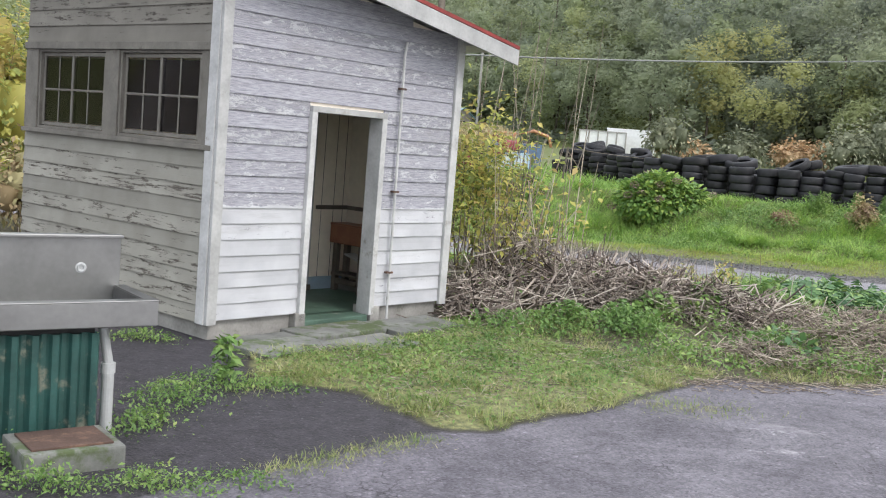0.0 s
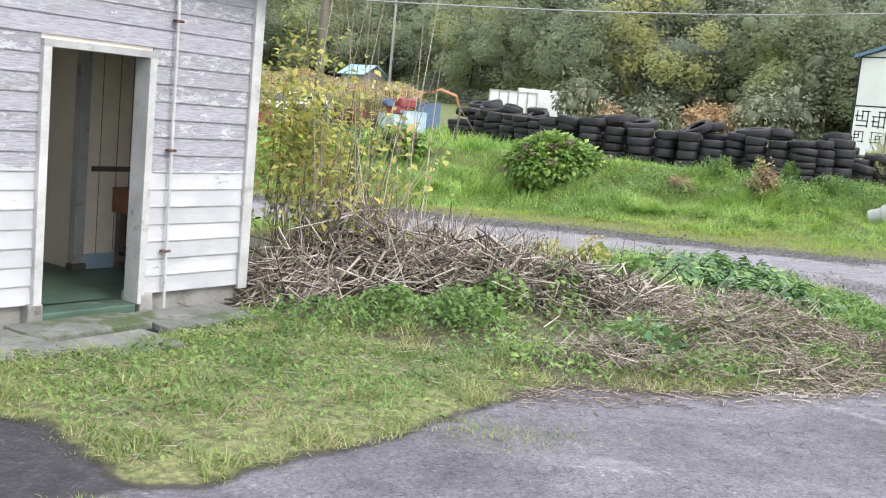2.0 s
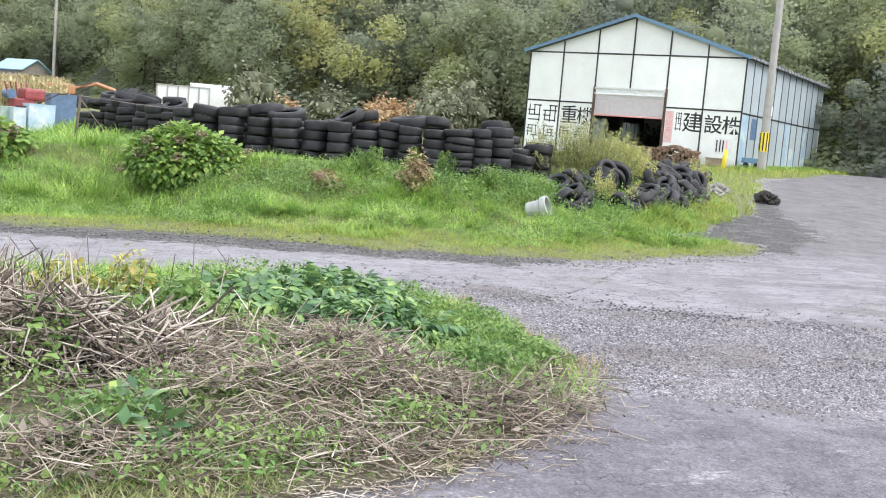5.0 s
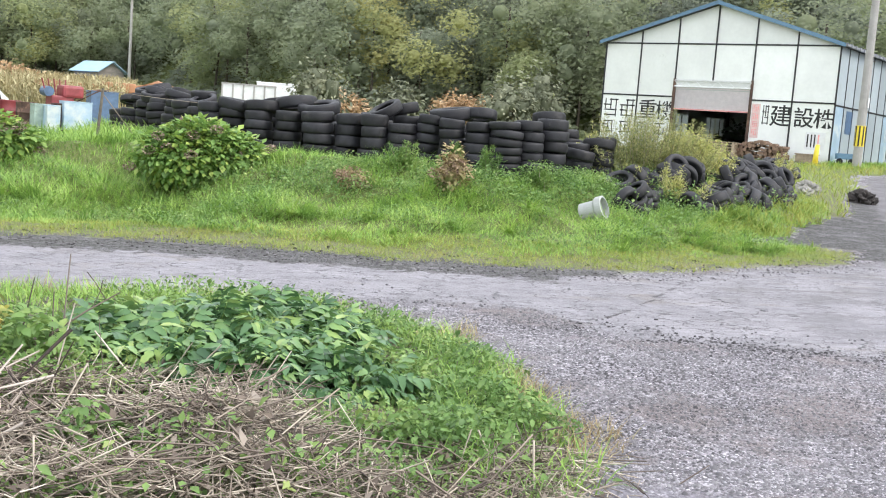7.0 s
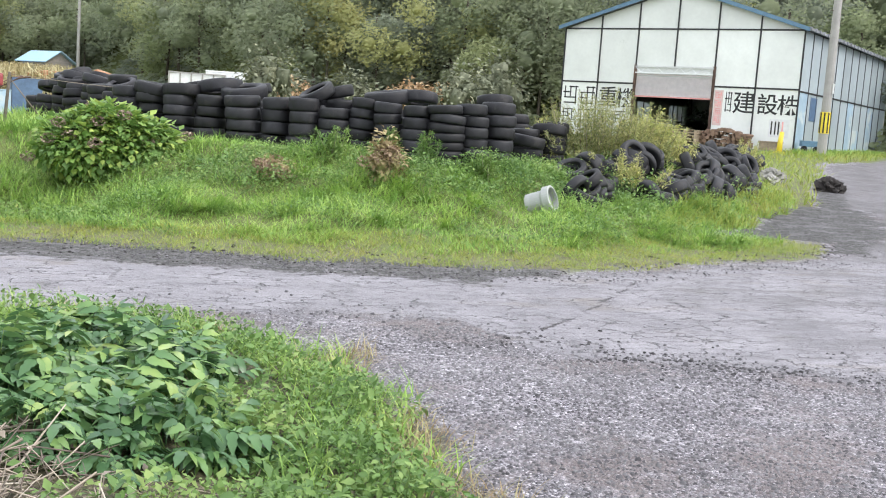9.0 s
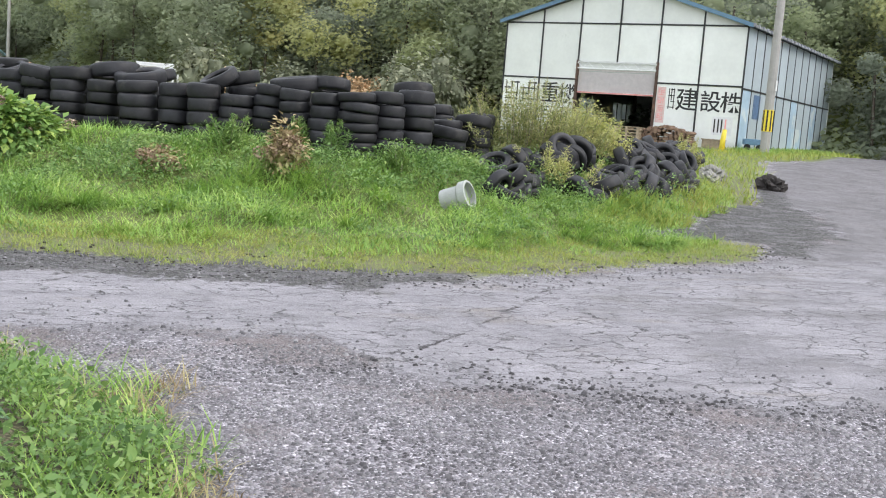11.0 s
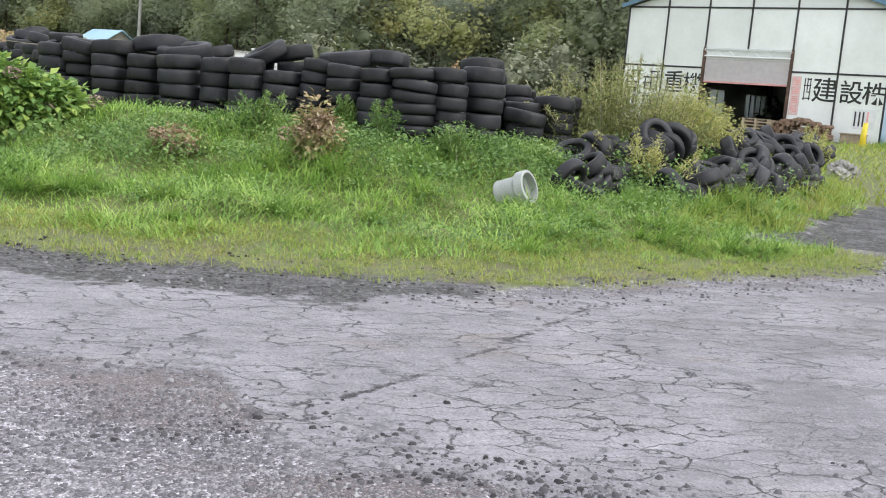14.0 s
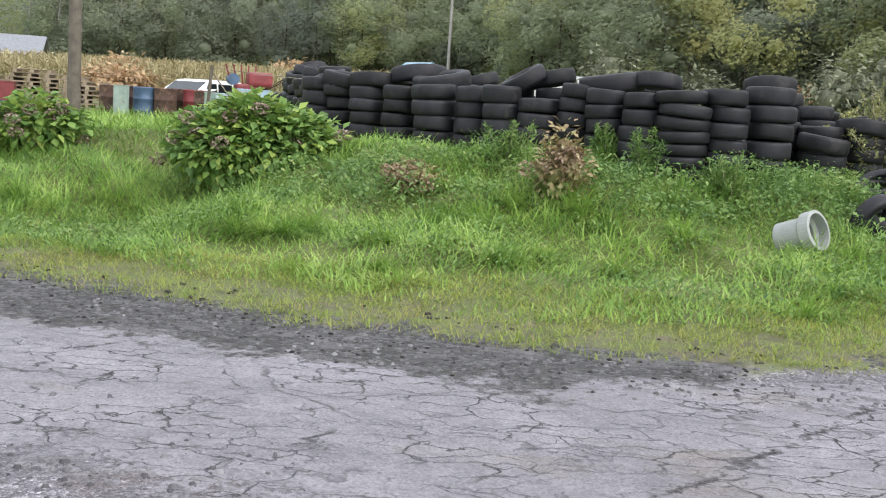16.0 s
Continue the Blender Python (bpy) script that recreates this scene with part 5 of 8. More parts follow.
    # further stacks going back on the left, and a low group on the right
    for i, (x, y, n) in enumerate(((5.6, 29.0, 4), (5.3, 29.9, 5), (5.0, 30.8, 5), (4.7, 31.7, 4), (4.4, 32.5, 4), (4.0, 33.1, 3), (5.75, 30.1, 6), (5.5, 31.0, 5), (5.2, 32.0, 5), (4.8, 32.9, 4), (4.3, 33.7, 4), (3.7, 33.9, 3), (12.75, 25.7, 2), (13.3, 26.0, 3), (13.6, 26.7, 4), (12.9, 26.6, 5), (13.0, 27.4, 5))):
        stack(x, y, n, seed=200 + i, lean=0.16, joined=x < 9 and y > 30, rock=7 if x < 9 else 3)
    for x, y, s in ((12.72, 25.7, 5), (13.25, 25.95, -6)):
        mesh, rad, h = TYRES[1]
        tyre(mesh, pose(x, y, float(land(x, y)) + (0.34 if x < 13 else 0.5), s, 6, 20), "worn black tyre leaning on stacked tyres", "stacked tyres")
    for k in range(16):
        x = r.uniform(3.9, 5.8)
        y = 33.2 - 2.3 * (x - 4.1) + r.uniform(-0.2, 1.3)
        mesh, rad, h = r.choice(TYRES)
        tyre(mesh, pose(x, y, float(land(x, y)) + r.uniform(0.55, 0.85), r.uniform(-26, 26), r.uniform(-12, 12), r.uniform(0, 360)), "worn black tyre thrown over leaning stacks", "stacked tyres")
    stuff("tyre_stock", BACK, "rubber", "crowded rows of worn black tyres behind the front stacks", "tyres", True)


build_stacks()


# ---- woods on the hillside ----
def crown_points(r, n, rad, height, base):
    """Places for leaf clumps in uneven lobes, mostly near their skins, and the way each faces."""
    k = 11
    lobes = r.normal(0, 1, (k, 3)) * (rad * 0.45, rad * 0.45, height * 0.25) + (0, 0, base + height * 0.5)
    size = r.uniform(0.24, 0.58, k) * rad
    which = r.integers(0, k, n)
    d = r.normal(0, 1, (n, 3))
    d /= np.linalg.norm(d, axis=1, keepdims=True)
    return lobes[which] + d * (size[which] * r.uniform(0.25, 1.25, n) ** 0.5)[:, None] * (1, 1, 0.85), d, lobes, size


CLUMP = np.array([(-0.62, -0.05, 0.0), (-0.08, -0.36, 0.07), (0.62, 0.08, -0.05), (0.1, 0.38, 0.07)])
CLUMP_F = [(0, 1, 2, 3)]


CUBE = np.array([(-1, -1, -1), (1, -1, -1), (1, 1, -1), (-1, 1, -1), (-1, -1, 1), (1, -1, 1), (1, 1, 1), (-1, 1, 1)]) * 0.5
CUBE_F = [(0, 3, 2, 1), (4, 5, 6, 7), (0, 1, 5, 4), (1, 2, 6, 5), (2, 3, 7, 6), (3, 0, 4, 7)]


def heart():
    """A low rounded lump, 1 in radius, with an uneven skin."""
    r = np.random.default_rng(4)
    vs = [(math.cos(a) * math.sin(t), math.sin(a) * math.sin(t), math.cos(t)) for t in (0.15, 0.8, 1.57, 2.35, 2.99) for a in np.arange(7) * math.tau / 7]
    fs = [(i * 7 + j, i * 7 + j + 7, i * 7 + (j + 1) % 7 + 7, i * 7 + (j + 1) % 7) for i in range(4) for j in range(7)]
    return np.array(vs) * r.uniform(0.82, 1.08, (35, 1)), fs


HEART, HEART_F = heart()


def tree_pieces(r, x, y, height, rad, n, leaf=0.34):
    z = float(land(x, y))
    p, d, lobes, size = crown_points(r, n, rad, height * 0.8, height * 0.2)
    yaw, lean = np.arctan2(-d[:, 0], d[:, 1]) + r.normal(0, 0.55, n), np.arccos(np.clip(d[:, 2] * 0.7 + 0.25, -1, 1)) + r.normal(0, 0.4, n)
    v, f = scatter(CLUMP, CLUMP_F, p + (x, y, z), yaw, (0.35 + 1.0 * r.uniform(0, 1, n) ** 1.5) * leaf, lean, None, r.normal(0, 0.35, n))
    # dense hearts inside the lobes
    k = len(lobes)
    cv, cf = scatter(HEART, HEART_F, lobes + (x, y, z), r.uniform(0, 6.28, k), np.stack([size, size, size * 0.85], 1) * 0.28, r.uniform(-0.3, 0.3, k), None, r.uniform(-0.3, 0.3, k))
    return np.concatenate([v, cv]), np.concatenate([f, cf + len(v)])


def build_woods():
    r = np.random.default_rng(21)
    pieces, tints = [], []
    trunks, pale = [], []
    marked = [(17.5, 74.5, 9.0, 0.84), (20.5, 73.0, 8.0, 0.72), (27.5, 71.0, 6.5, 0.68), (25.5, 67.5, 5.0, 0.62), (31.0, 73.0, 7.0, 0.76)]
    for k in range(430):
        x = r.uniform(-36, 70) if k < 330 else r.choice([-1, 1]) * r.uniform(8, 56) + 14
        r0 = np.interp(x, HILL_X, HILL_R)
        depth = r.uniform(0, 1) ** 1.3 * 25 if k < 330 else r.uniform(27, 56)
        dist = r0 - 1 + depth
        y = 5 + math.sqrt(max(dist ** 2 - (x - 5) ** 2, 100))
        h = r.uniform(5.0, 10.5) + (3 if depth > 25 else 0)
        if k < len(marked):
            x, y, h = marked[k][:3]
            depth = 2
        rad = h * r.uniform(0.3, 0.46)
        n = int(np.interp(depth, [0, 8, 16, 25, 52], [4400, 3600, 1900, 700, 100]))
        v, f = tree_pieces(r, x, y, h, rad, n, 0.2 + 0.32 * depth / 50)
        pieces.append((v, f))
        t = r.choice([0.08, 0.2, 0.3, 0.42, 0.55, 0.68, 0.8, 0.97], p=[0.2, 0.2, 0.2, 0.16, 0.11, 0.07, 0.04, 0.02])
        # tints drift over the hillside
        t = np.clip(t * 0.75 + 0.25 * (0.35 + 0.4 * math.sin(x * 0.11 + 1.0)), 0, 1)
        t = marked[k][3] if k < len(marked) else t
        tints.append(np.full(len(v), t + r.uniform(-0.05, 0.05)))
        z = float(land(x, y))
        top = np.array((x + r.uniform(-0.5, 0.5), y, z + h * 0.75))
        trunks.append(((x, y, z - 0.3), top))
        if r.uniform() < 0.06:
            for j in range(3):
                fx = x + r.uniform(-1.5, 1.5)
                pale.append(((fx, y - rad * 0.9, z - 0.3), (fx + r.uniform(-0.6, 0.6), y - rad * 0.75, z + h * r.uniform(0.35, 0.75))))
    # undergrowth that hides the slope
    n = 90000
    x = r.uniform(-62, 88, n)
    dist = np.interp(x, HILL_X, HILL_R) - 3 + r.uniform(0, 1, n) ** 1.5 * 45
    y = 5 + np.sqrt(np.maximum(dist ** 2 - (x - 5) ** 2, 100))
    p = np.stack([x, y, land(x, y) + r.uniform(0, 1.5, n) * (1 + ripple(x, y, 0.5)) * 0.8], 1)
    v, f = scatter(CLUMP, CLUMP_F, p, r.normal(3.14, 0.8, n), r.uniform(0.2, 0.48, n), r.normal(0.7, 0.4, n), None, r.normal(0, 0.4, n))
    pieces.append((v, f))
    tints.append(np.repeat(0.3 + 0.3 * ripple(x, y, 0.33) + r.uniform(-0.12, 0.12, n), 4))
    ob = stuff("woodland", pieces, "forest", "mixed autumn woodland covering a hillside", "woods")
    a = ob.data.attributes.new("tint", "FLOAT", "POINT")
    a.data.foreach_set("value", np.concatenate(tints).astype(np.float32))
    stuff("woodland_trunks", [bars([t[0] for t in trunks], [t[1] for t in trunks], np.full(len(trunks), 0.13))], "bark", "slender grey trunks of hillside trees", "trunks")
    stuff("pale_trunks", [bars([t[0] for t in pale], [t[1] for t in pale], r.uniform(0.03, 0.07, len(pale)))], "pole", "thin pale birch trunks at the wood's edge", "trunks")


build_woods()


# ---- grass and weeds ----
def keep(x, y, *tests):
    ok = (inside(DIRT, x, y) + 0.22 * ripple(x, y, 4.1) < 0) if np.max(x, initial=0) > 13 and np.max(y, initial=0) > 22 else np.ones(len(x), bool)
    for t in tests:
        ok &= t
    return x[ok], y[ok]


def blades(x, y, lo, hi, width, lean_lo=0.1, lean_hi=0.7, tall=None, comb=0.0):
    """Grass; comb: how far neighbours lean the same way."""
    n = len(x)
    length = rng.uniform(lo, hi, n) * (1 if tall is None else tall)
    size = np.stack([np.full(n, width) * rng.uniform(0.7, 1.4, n), length * rng.uniform(0.6, 1.4, n), length], 1)
    yaw = rng.uniform(0, 6.283, n)
    if comb:
        yaw = 3.0 * ripple(x, y, 1.1) + 2.5 * ripple(y, x, 2.7) + rng.normal(0, 1.6 - comb, n)
    return scatter(BLADE, BLADE_F, np.stack([x, y, land(x, y) - 0.02], 1), yaw, size, rng.uniform(lean_lo, lean_hi, n))


def build_bank_grass():
    n = 230000
    x, y = rng.uniform(-3, 19, n), rng.uniform(18, 30.0, n)
    u, lane = beyond_road(x, y), lane_side(x, y)
    x, y = keep(x, y, u > 0.95 + 0.25 * ripple(x, y, 2.3), u < np.where(x < 6, 10.5, 7.6), lane < -0.9 + 0.5 * ripple(x, y, 1.5))
    tall = 0.5 + 0.85 * smooth(ripple(x, y, 2.1) + 0.5 * ripple(y, x, 4.3), -0.6, 1.0)
    tall *= np.interp(beyond_road(x, y), [0, 1.2, 2.4, 5, 5.8, 8], [0.4, 0.6, 1.1, 1.1, 1.05, 0.8]) * np.where((x < 6) & (beyond_road(x, y) > 4.5), 1.6, 1)
    stuff("bank_grass", [blades(x, y, 0.1, 0.28, 0.012, 0.2, 1.3, tall, 0.15)], "grass", "lush green grass on a roadside bank", "grass")
    # long tussocks that droop outwards and downhill
    n = 330
    tx, ty = rng.uniform(1.5, 16.5, n), rng.uniform(19.4, 25.5, n)
    u = beyond_road(tx, ty)
    tx, ty = keep(tx, ty, u > 1.3, u < 5.0, lane_side(tx, ty) < -2.0, ripple(tx, ty, 1.15) + 0.5 * ripple(ty, tx, 2.3) > -0.25)
    k = 150
    n = len(tx)
    wide = np.repeat(rng.uniform(0.1, 0.26, n), k)
    a, o = rng.uniform(0, 6.283, n * k), rng.uniform(0, 1, n * k) ** 0.7
    dx, dy = np.cos(a) * o, np.sin(a) * o
    x, y = np.repeat(tx, k) + dx * wide, np.repeat(ty, k) + dy * wide * 0.8
    m = len(x)
    length = rng.uniform(0.22, 0.5, m) * np.repeat(rng.uniform(0.6, 1.15, n), k) * (1.1 - 0.35 * o)
    size = np.stack([np.full(m, 0.011), length * rng.uniform(0.8, 1.7, m), length], 1)
    yaw = np.arctan2(-dx, dy - 0.5) + rng.normal(0, 0.45, m)
    stuff("grass_tufts", [scatter(BLADE, BLADE_F, np.stack([x, y, land(x, y) - 0.02], 1), yaw, size, rng.uniform(0.15, 0.7, m) + 0.65 * o)], "grass", "long tufts of grass drooping down the bank", "grass")
    n = 230000
    x, y = rng.uniform(-2, 17, n), rng.uniform(18, 22.6, n)
    u, lane = beyond_road(x, y), lane_side(x, y)
    x, y = keep(x, y, u > 0.1 + 0.2 * ripple(x, y, 3.1), u < 1.9, lane < -0.5 + 0.4 * ripple(x, y, 2), rng.uniform(0, 1, n) < 0.35 + 0.65 * smooth(ripple(x, y, 3.7) + 0.8 * ripple(y, x, 7.9) + 0.9 * (u - 0.9), -0.5, 0.5))
    stuff("verge_grass", [blades(x, y, 0.025, 0.11, 0.0065, 0.1, 0.9)], "verge", "short yellowing grass along the road edge", "grass")
    # clods and withered tufts where the verge breaks off
    n = 5000
    x, y = rng.uniform(-2, 17, n), rng.uniform(18, 22.6, n)
    u, lane = beyond_road(x, y), lane_side(x, y)
    x, y = keep(x, y, u > 0.05, u < 0.8, lane < -0.3, ripple(x, y, 4.3) + 0.6 * ripple(y, x, 8.8) > 0.15)
    s = 0.01 + 0.03 * rng.uniform(0, 1, len(x)) ** 3
    stuff("verge_clods", [scatter(CUBE, CUBE_F, np.stack([x, y, land(x, y)], 1), rng.uniform(0, 6.28, len(x)), np.stack([s * 1.2, s, s * 0.7], 1), rng.uniform(-0.6, 0.6, len(x)))], "soilclump", "brown clods of earth along the grass edge", "soil")
    n = 12000
    x, y = rng.uniform(-2, 17, n), rng.uniform(18, 22.6, n)
    u, lane = beyond_road(x, y), lane_side(x, y)
    x, y = keep(x, y, u > 0.1, u < 1.4, lane < -0.4, ripple(x, y, 2.9) + 0.6 * ripple(y, x, 6.8) > 0.1)
    stuff("withered_grass", [blades(x, y, 0.03, 0.13, 0.006, 0.2, 1.2)], "russet", "withered brown grass along the road edge", "grass")
    # rank grass behind the bank, among the drums
    n = 14000
    x, y = rng.uniform(-6, 6, n), rng.uniform(29, 38, n)
    x, y = keep(x, y, ripple(x, y, 1.3) > -0.6)
    stuff("rank_grass", [blades(x, y, 0.15, 0.42, 0.022, 0.1, 0.9)], "grass", "rank green grass round drums and boxes", "grass")
    # thin grass round the heap and before the big shed
    n = 60000
    x, y = rng.uniform(12, 58, n), rng.uniform(24, 66, n)
    lane = lane_side(x, y) + 0.25 * ripple(x, y, 1.9)
    local = np.array(BIG.inverted())[:3, :3] @ np.stack([x, y, np.zeros(n)]) + np.array(BIG.inverted())[:3, 3:4]
    x, y = keep(x, y, lane < -0.2, lane > -6, (local[0] > 0.05) | (local[1] < -0.05))
    stuff("yard_grass", [blades(x, y, 0.12, 0.36, 0.03, 0.1, 0.9)], "verge", "patchy yellow-green grass before the workshop", "grass")


build_bank_grass()


def build_wall_grass():
    """A strip of grass at the foot of the workshop's side wall, and along the lane beside it."""
    n = 6000
    along, out = rng.uniform(-1.5, 16, n), rng.uniform(0.05, 1.5, n) ** 1.2
    p = np.array(BIG)[:3, :3] @ np.stack([out, along, np.zeros(n)]) + np.array(BIG)[:3, 3:4]
    x, y = keep(p[0], p[1], ripple(p[0], p[1], 0.9) > -0.8)
    stuff("wall_grass", [blades(x, y, 0.12, 0.34, 0.03, 0.1, 0.9)], "grass", "strip of green grass along the workshop wall", "grass")


build_wall_grass()


def build_lawn():
    n = 125000
    x, y = rng.uniform(-2, 3.2, n), rng.uniform(5.5, 10.6, n)
    d = inside(LAWN, x, y) + 0.12 * ripple(x, y, 7)
    x, y = keep(x, y, d > 0.0)
    tuft = 0.45 + 1.0 * smooth(ripple(x, y, 5.3) + 0.6 * ripple(y, x, 9.1), -0.5, 1.0)
    thin = (inside(LAWN, x, y) < 0.22) | (rng.uniform(0, 1, len(x)) < 0.35 + 0.65 * smooth(ripple(x, y, 3.7) + 0.7 * ripple(y, x, 8.3) + 0.4, -0.4, 0.6))
    x, y, tuft = x[thin], y[thin], tuft[thin]
    stuff("front_grass", [blades(x, y, 0.03, 0.11, 0.0075, 0.2, 1.2, tuft)], "lawn", "short straw-flecked grass before the shed", "grass")
    n = 30000
    x, y = rng.uniform(-1.2, 2.9, n), rng.uniform(6, 10.4, n)
    x, y = keep(x, y, inside(LAWN, x, y) > 0.05, rng.uniform(0, 1, n) < 0.35 + 0.65 * smooth(y - 0.4 * x + 0.8 * ripple(x, y, 4.1), 6.6, 8.2))
    p = np.stack([x, y, land(x, y) + rng.uniform(0.01, 0.06, len(x))], 1)
    k = len(p)
    stuff("lawn_clover", [scatter(LEAF4, LEAF4_F, p, rng.uniform(0, 6.283, k), (0.014 + 0.03 * rng.uniform(0, 1, k) ** 2)[:, None], rng.normal(0.1, 0.4, k), None, rng.normal(0, 0.4, k))], "weed", "small clover leaves scattered in short grass", "weeds")
    n = 2600
    x, y = rng.uniform(-1.0, 2.9, n), rng.uniform(6, 9.6, n)
    x, y = keep(x, y, inside(LAWN, x, y) > 0.05, ripple(x, y, 2.4) > -0.3)
    n = len(x)
    c = np.stack([x, y, land(x, y) + rng.uniform(0.02, 0.07, n)], 1)
    a, l = rng.uniform(0, 6.283, n), rng.uniform(0.03, 0.12, n)
    d = np.stack([np.cos(a), np.sin(a), rng.normal(0, 0.25, n)], 1) * l[:, None]
    stuff("lawn_straw", [bars(c - d / 2, c + d / 2, rng.uniform(0.0015, 0.003, n))], "straw", "thin dead stems lying in short grass", "straw")


build_lawn()


# ---- shrubs, weeds and dead stalks ----
def heaped(x, y, heaps):
    z = np.zeros(len(x))
    for cx, cy, rx, ry, h in heaps:
        z = np.maximum(z, h * np.exp(-((x - cx) / rx) ** 2 - ((y - cy) / ry) ** 2))
    return z


BRUSH = [(1.35, 11.8, 0.8, 0.85, 0.74), (2.1, 11.5, 0.65, 0.6, 0.6), (2.75, 11.3, 0.5, 0.45, 0.46), (3.35, 11.15, 0.5, 0.4, 0.38), (3.9, 11.0, 0.45, 0.4, 0.27), (0.85, 10.9, 0.4, 0.45, 0.38), (2.5, 12.3, 0.7, 0.5, 0.42)]
STRAW = [(6.3, 10.5, 0.5, 0.4, 0.07), (6.7, 11.0, 0.35, 0.4, 0.05), (4.5, 10.0, 0.8, 0.5, 0.28), (3.5, 9.3, 0.7, 0.35, 0.14), (5.4, 10.2, 0.6, 0.45, 0.22), (5.1, 10.9, 0.6, 0.45, 0.26), (5.1, 11.5, 0.7, 0.5, 0.14), (4.3, 11.4, 0.6, 0.5, 0.2), (4.2, 10.7, 0.55, 0.45, 0.28), (6.0, 10.1, 0.45, 0.35, 0.12), (4.9, 9.4, 0.7, 0.25, 0.1)]


def lying_stalks(n, heaps, long_lo, long_hi, thick, lift, edge=None):
    """Dead stems thrown over one another."""
    w = rng.integers(0, len(heaps), n)
    hs = np.array(heaps)[w]
    x, y = hs[:, 0] + rng.normal(0, 0.62, n) * hs[:, 2], hs[:, 1] + rng.normal(0, 0.62, n) * hs[:, 3]
    if edge is not None:
        ok = inside(MOUND, x, y) > edge
        x, y = x[ok], y[ok]
        n = len(x)
    z = land(x, y) + heaped(x, y, heaps) * rng.uniform(0.25, 1.0, n) ** 0.6
    a, l = rng.uniform(0, 6.283, n), rng.uniform(long_lo, long_hi, n) ** 1.0
    tilt = rng.normal(0, lift, n)
    d = np.stack([np.cos(a) * np.cos(tilt), np.sin(a) * np.cos(tilt), np.sin(tilt)], 1) * l[:, None]
    c = np.stack([x, y, z], 1)
    bend = rng.normal(0, 0.06, (n, 3)) * l[:, None]
    p0, p1, p2 = c - d / 2, c + bend, c + d / 2
    p0[:, 2] = np.maximum(p0[:, 2], land(p0[:, 0], p0[:, 1]) + 0.006)
    p2[:, 2] = np.maximum(p2[:, 2], land(p2[:, 0], p2[:, 1]) + 0.006)
    r = rng.uniform(0.5, 1.3, n) * thick
    return [bars(p0, p1, r), bars(p1, p2, r * 0.8)]


def leaves_at(p, size, lean=0.9, template=LEAF4, faces=LEAF4_F, spread=0.5):
    n = len(p)
    return scatter(template, faces, p, rng.uniform(0, 6.283, n), np.asarray(size).reshape(-1, 1) * rng.uniform(0.7, 1.3, n)[:, None], rng.normal(lean * 0.3, spread, n), None, rng.normal(0, 0.4, n))


# a lobed leaflet along +y, folded along its rib
LOBED = np.array([(0, 0, 0), (0.2, 0.18, 0.05), (0.25, 0.4, 0.04), (0.17, 0.5, 0.03), (0.21, 0.64, 0.0), (0, 1, -0.2), (0, 0.3, 0), (0, 0.6, -0.03), (-0.2, 0.18, 0.05), (-0.25, 0.4, 0.04), (-0.17, 0.5, 0.03), (-0.21, 0.64, 0.0)])
LOBED_F = [(0, 1, 2, 6), (6, 2, 3, 7), (7, 3, 4, 5), (0, 6, 9, 8), (6, 7, 10, 9), (7, 5, 11, 10)]


def frond():
    """A compound leaf along +y, arched over, with pairs of lobed leaflets that hang a little."""
    vs, fs = [], []
    for k, (at, side, size) in enumerate([(0.2, 1, 0.4), (0.2, -1, 0.4), (0.42, 1, 0.42), (0.42, -1, 0.42), (0.6, 1, 0.36), (0.6, -1, 0.36), (0.7, 0, 0.44)]):
        turn = -side * 1.05
        c, s = math.cos(turn), math.sin(turn)
        v = LOBED * (size * 1.05, size, size * 1.2)
        v = np.stack([v[:, 0] * c - v[:, 1] * s, v[:, 0] * s + v[:, 1] * c, v[:, 2] - 0.5 * v[:, 1]], 1) + (0, at, 0.35 * at - 0.5 * at * at)
        fs += [tuple(i + 12 * k for i in f) for f in LOBED_F]
        vs.append(v)
    v0 = 12 * len(vs)
    vs.append(np.array([(-0.008, 0, 0), (0.008, 0, 0), (0.006, 0.7, 0.0), (-0.006, 0.7, 0.0)]))
    fs.append((v0, v0 + 1, v0 + 2, v0 + 3))
    return np.concatenate(vs), fs


FROND, FROND_F = frond()


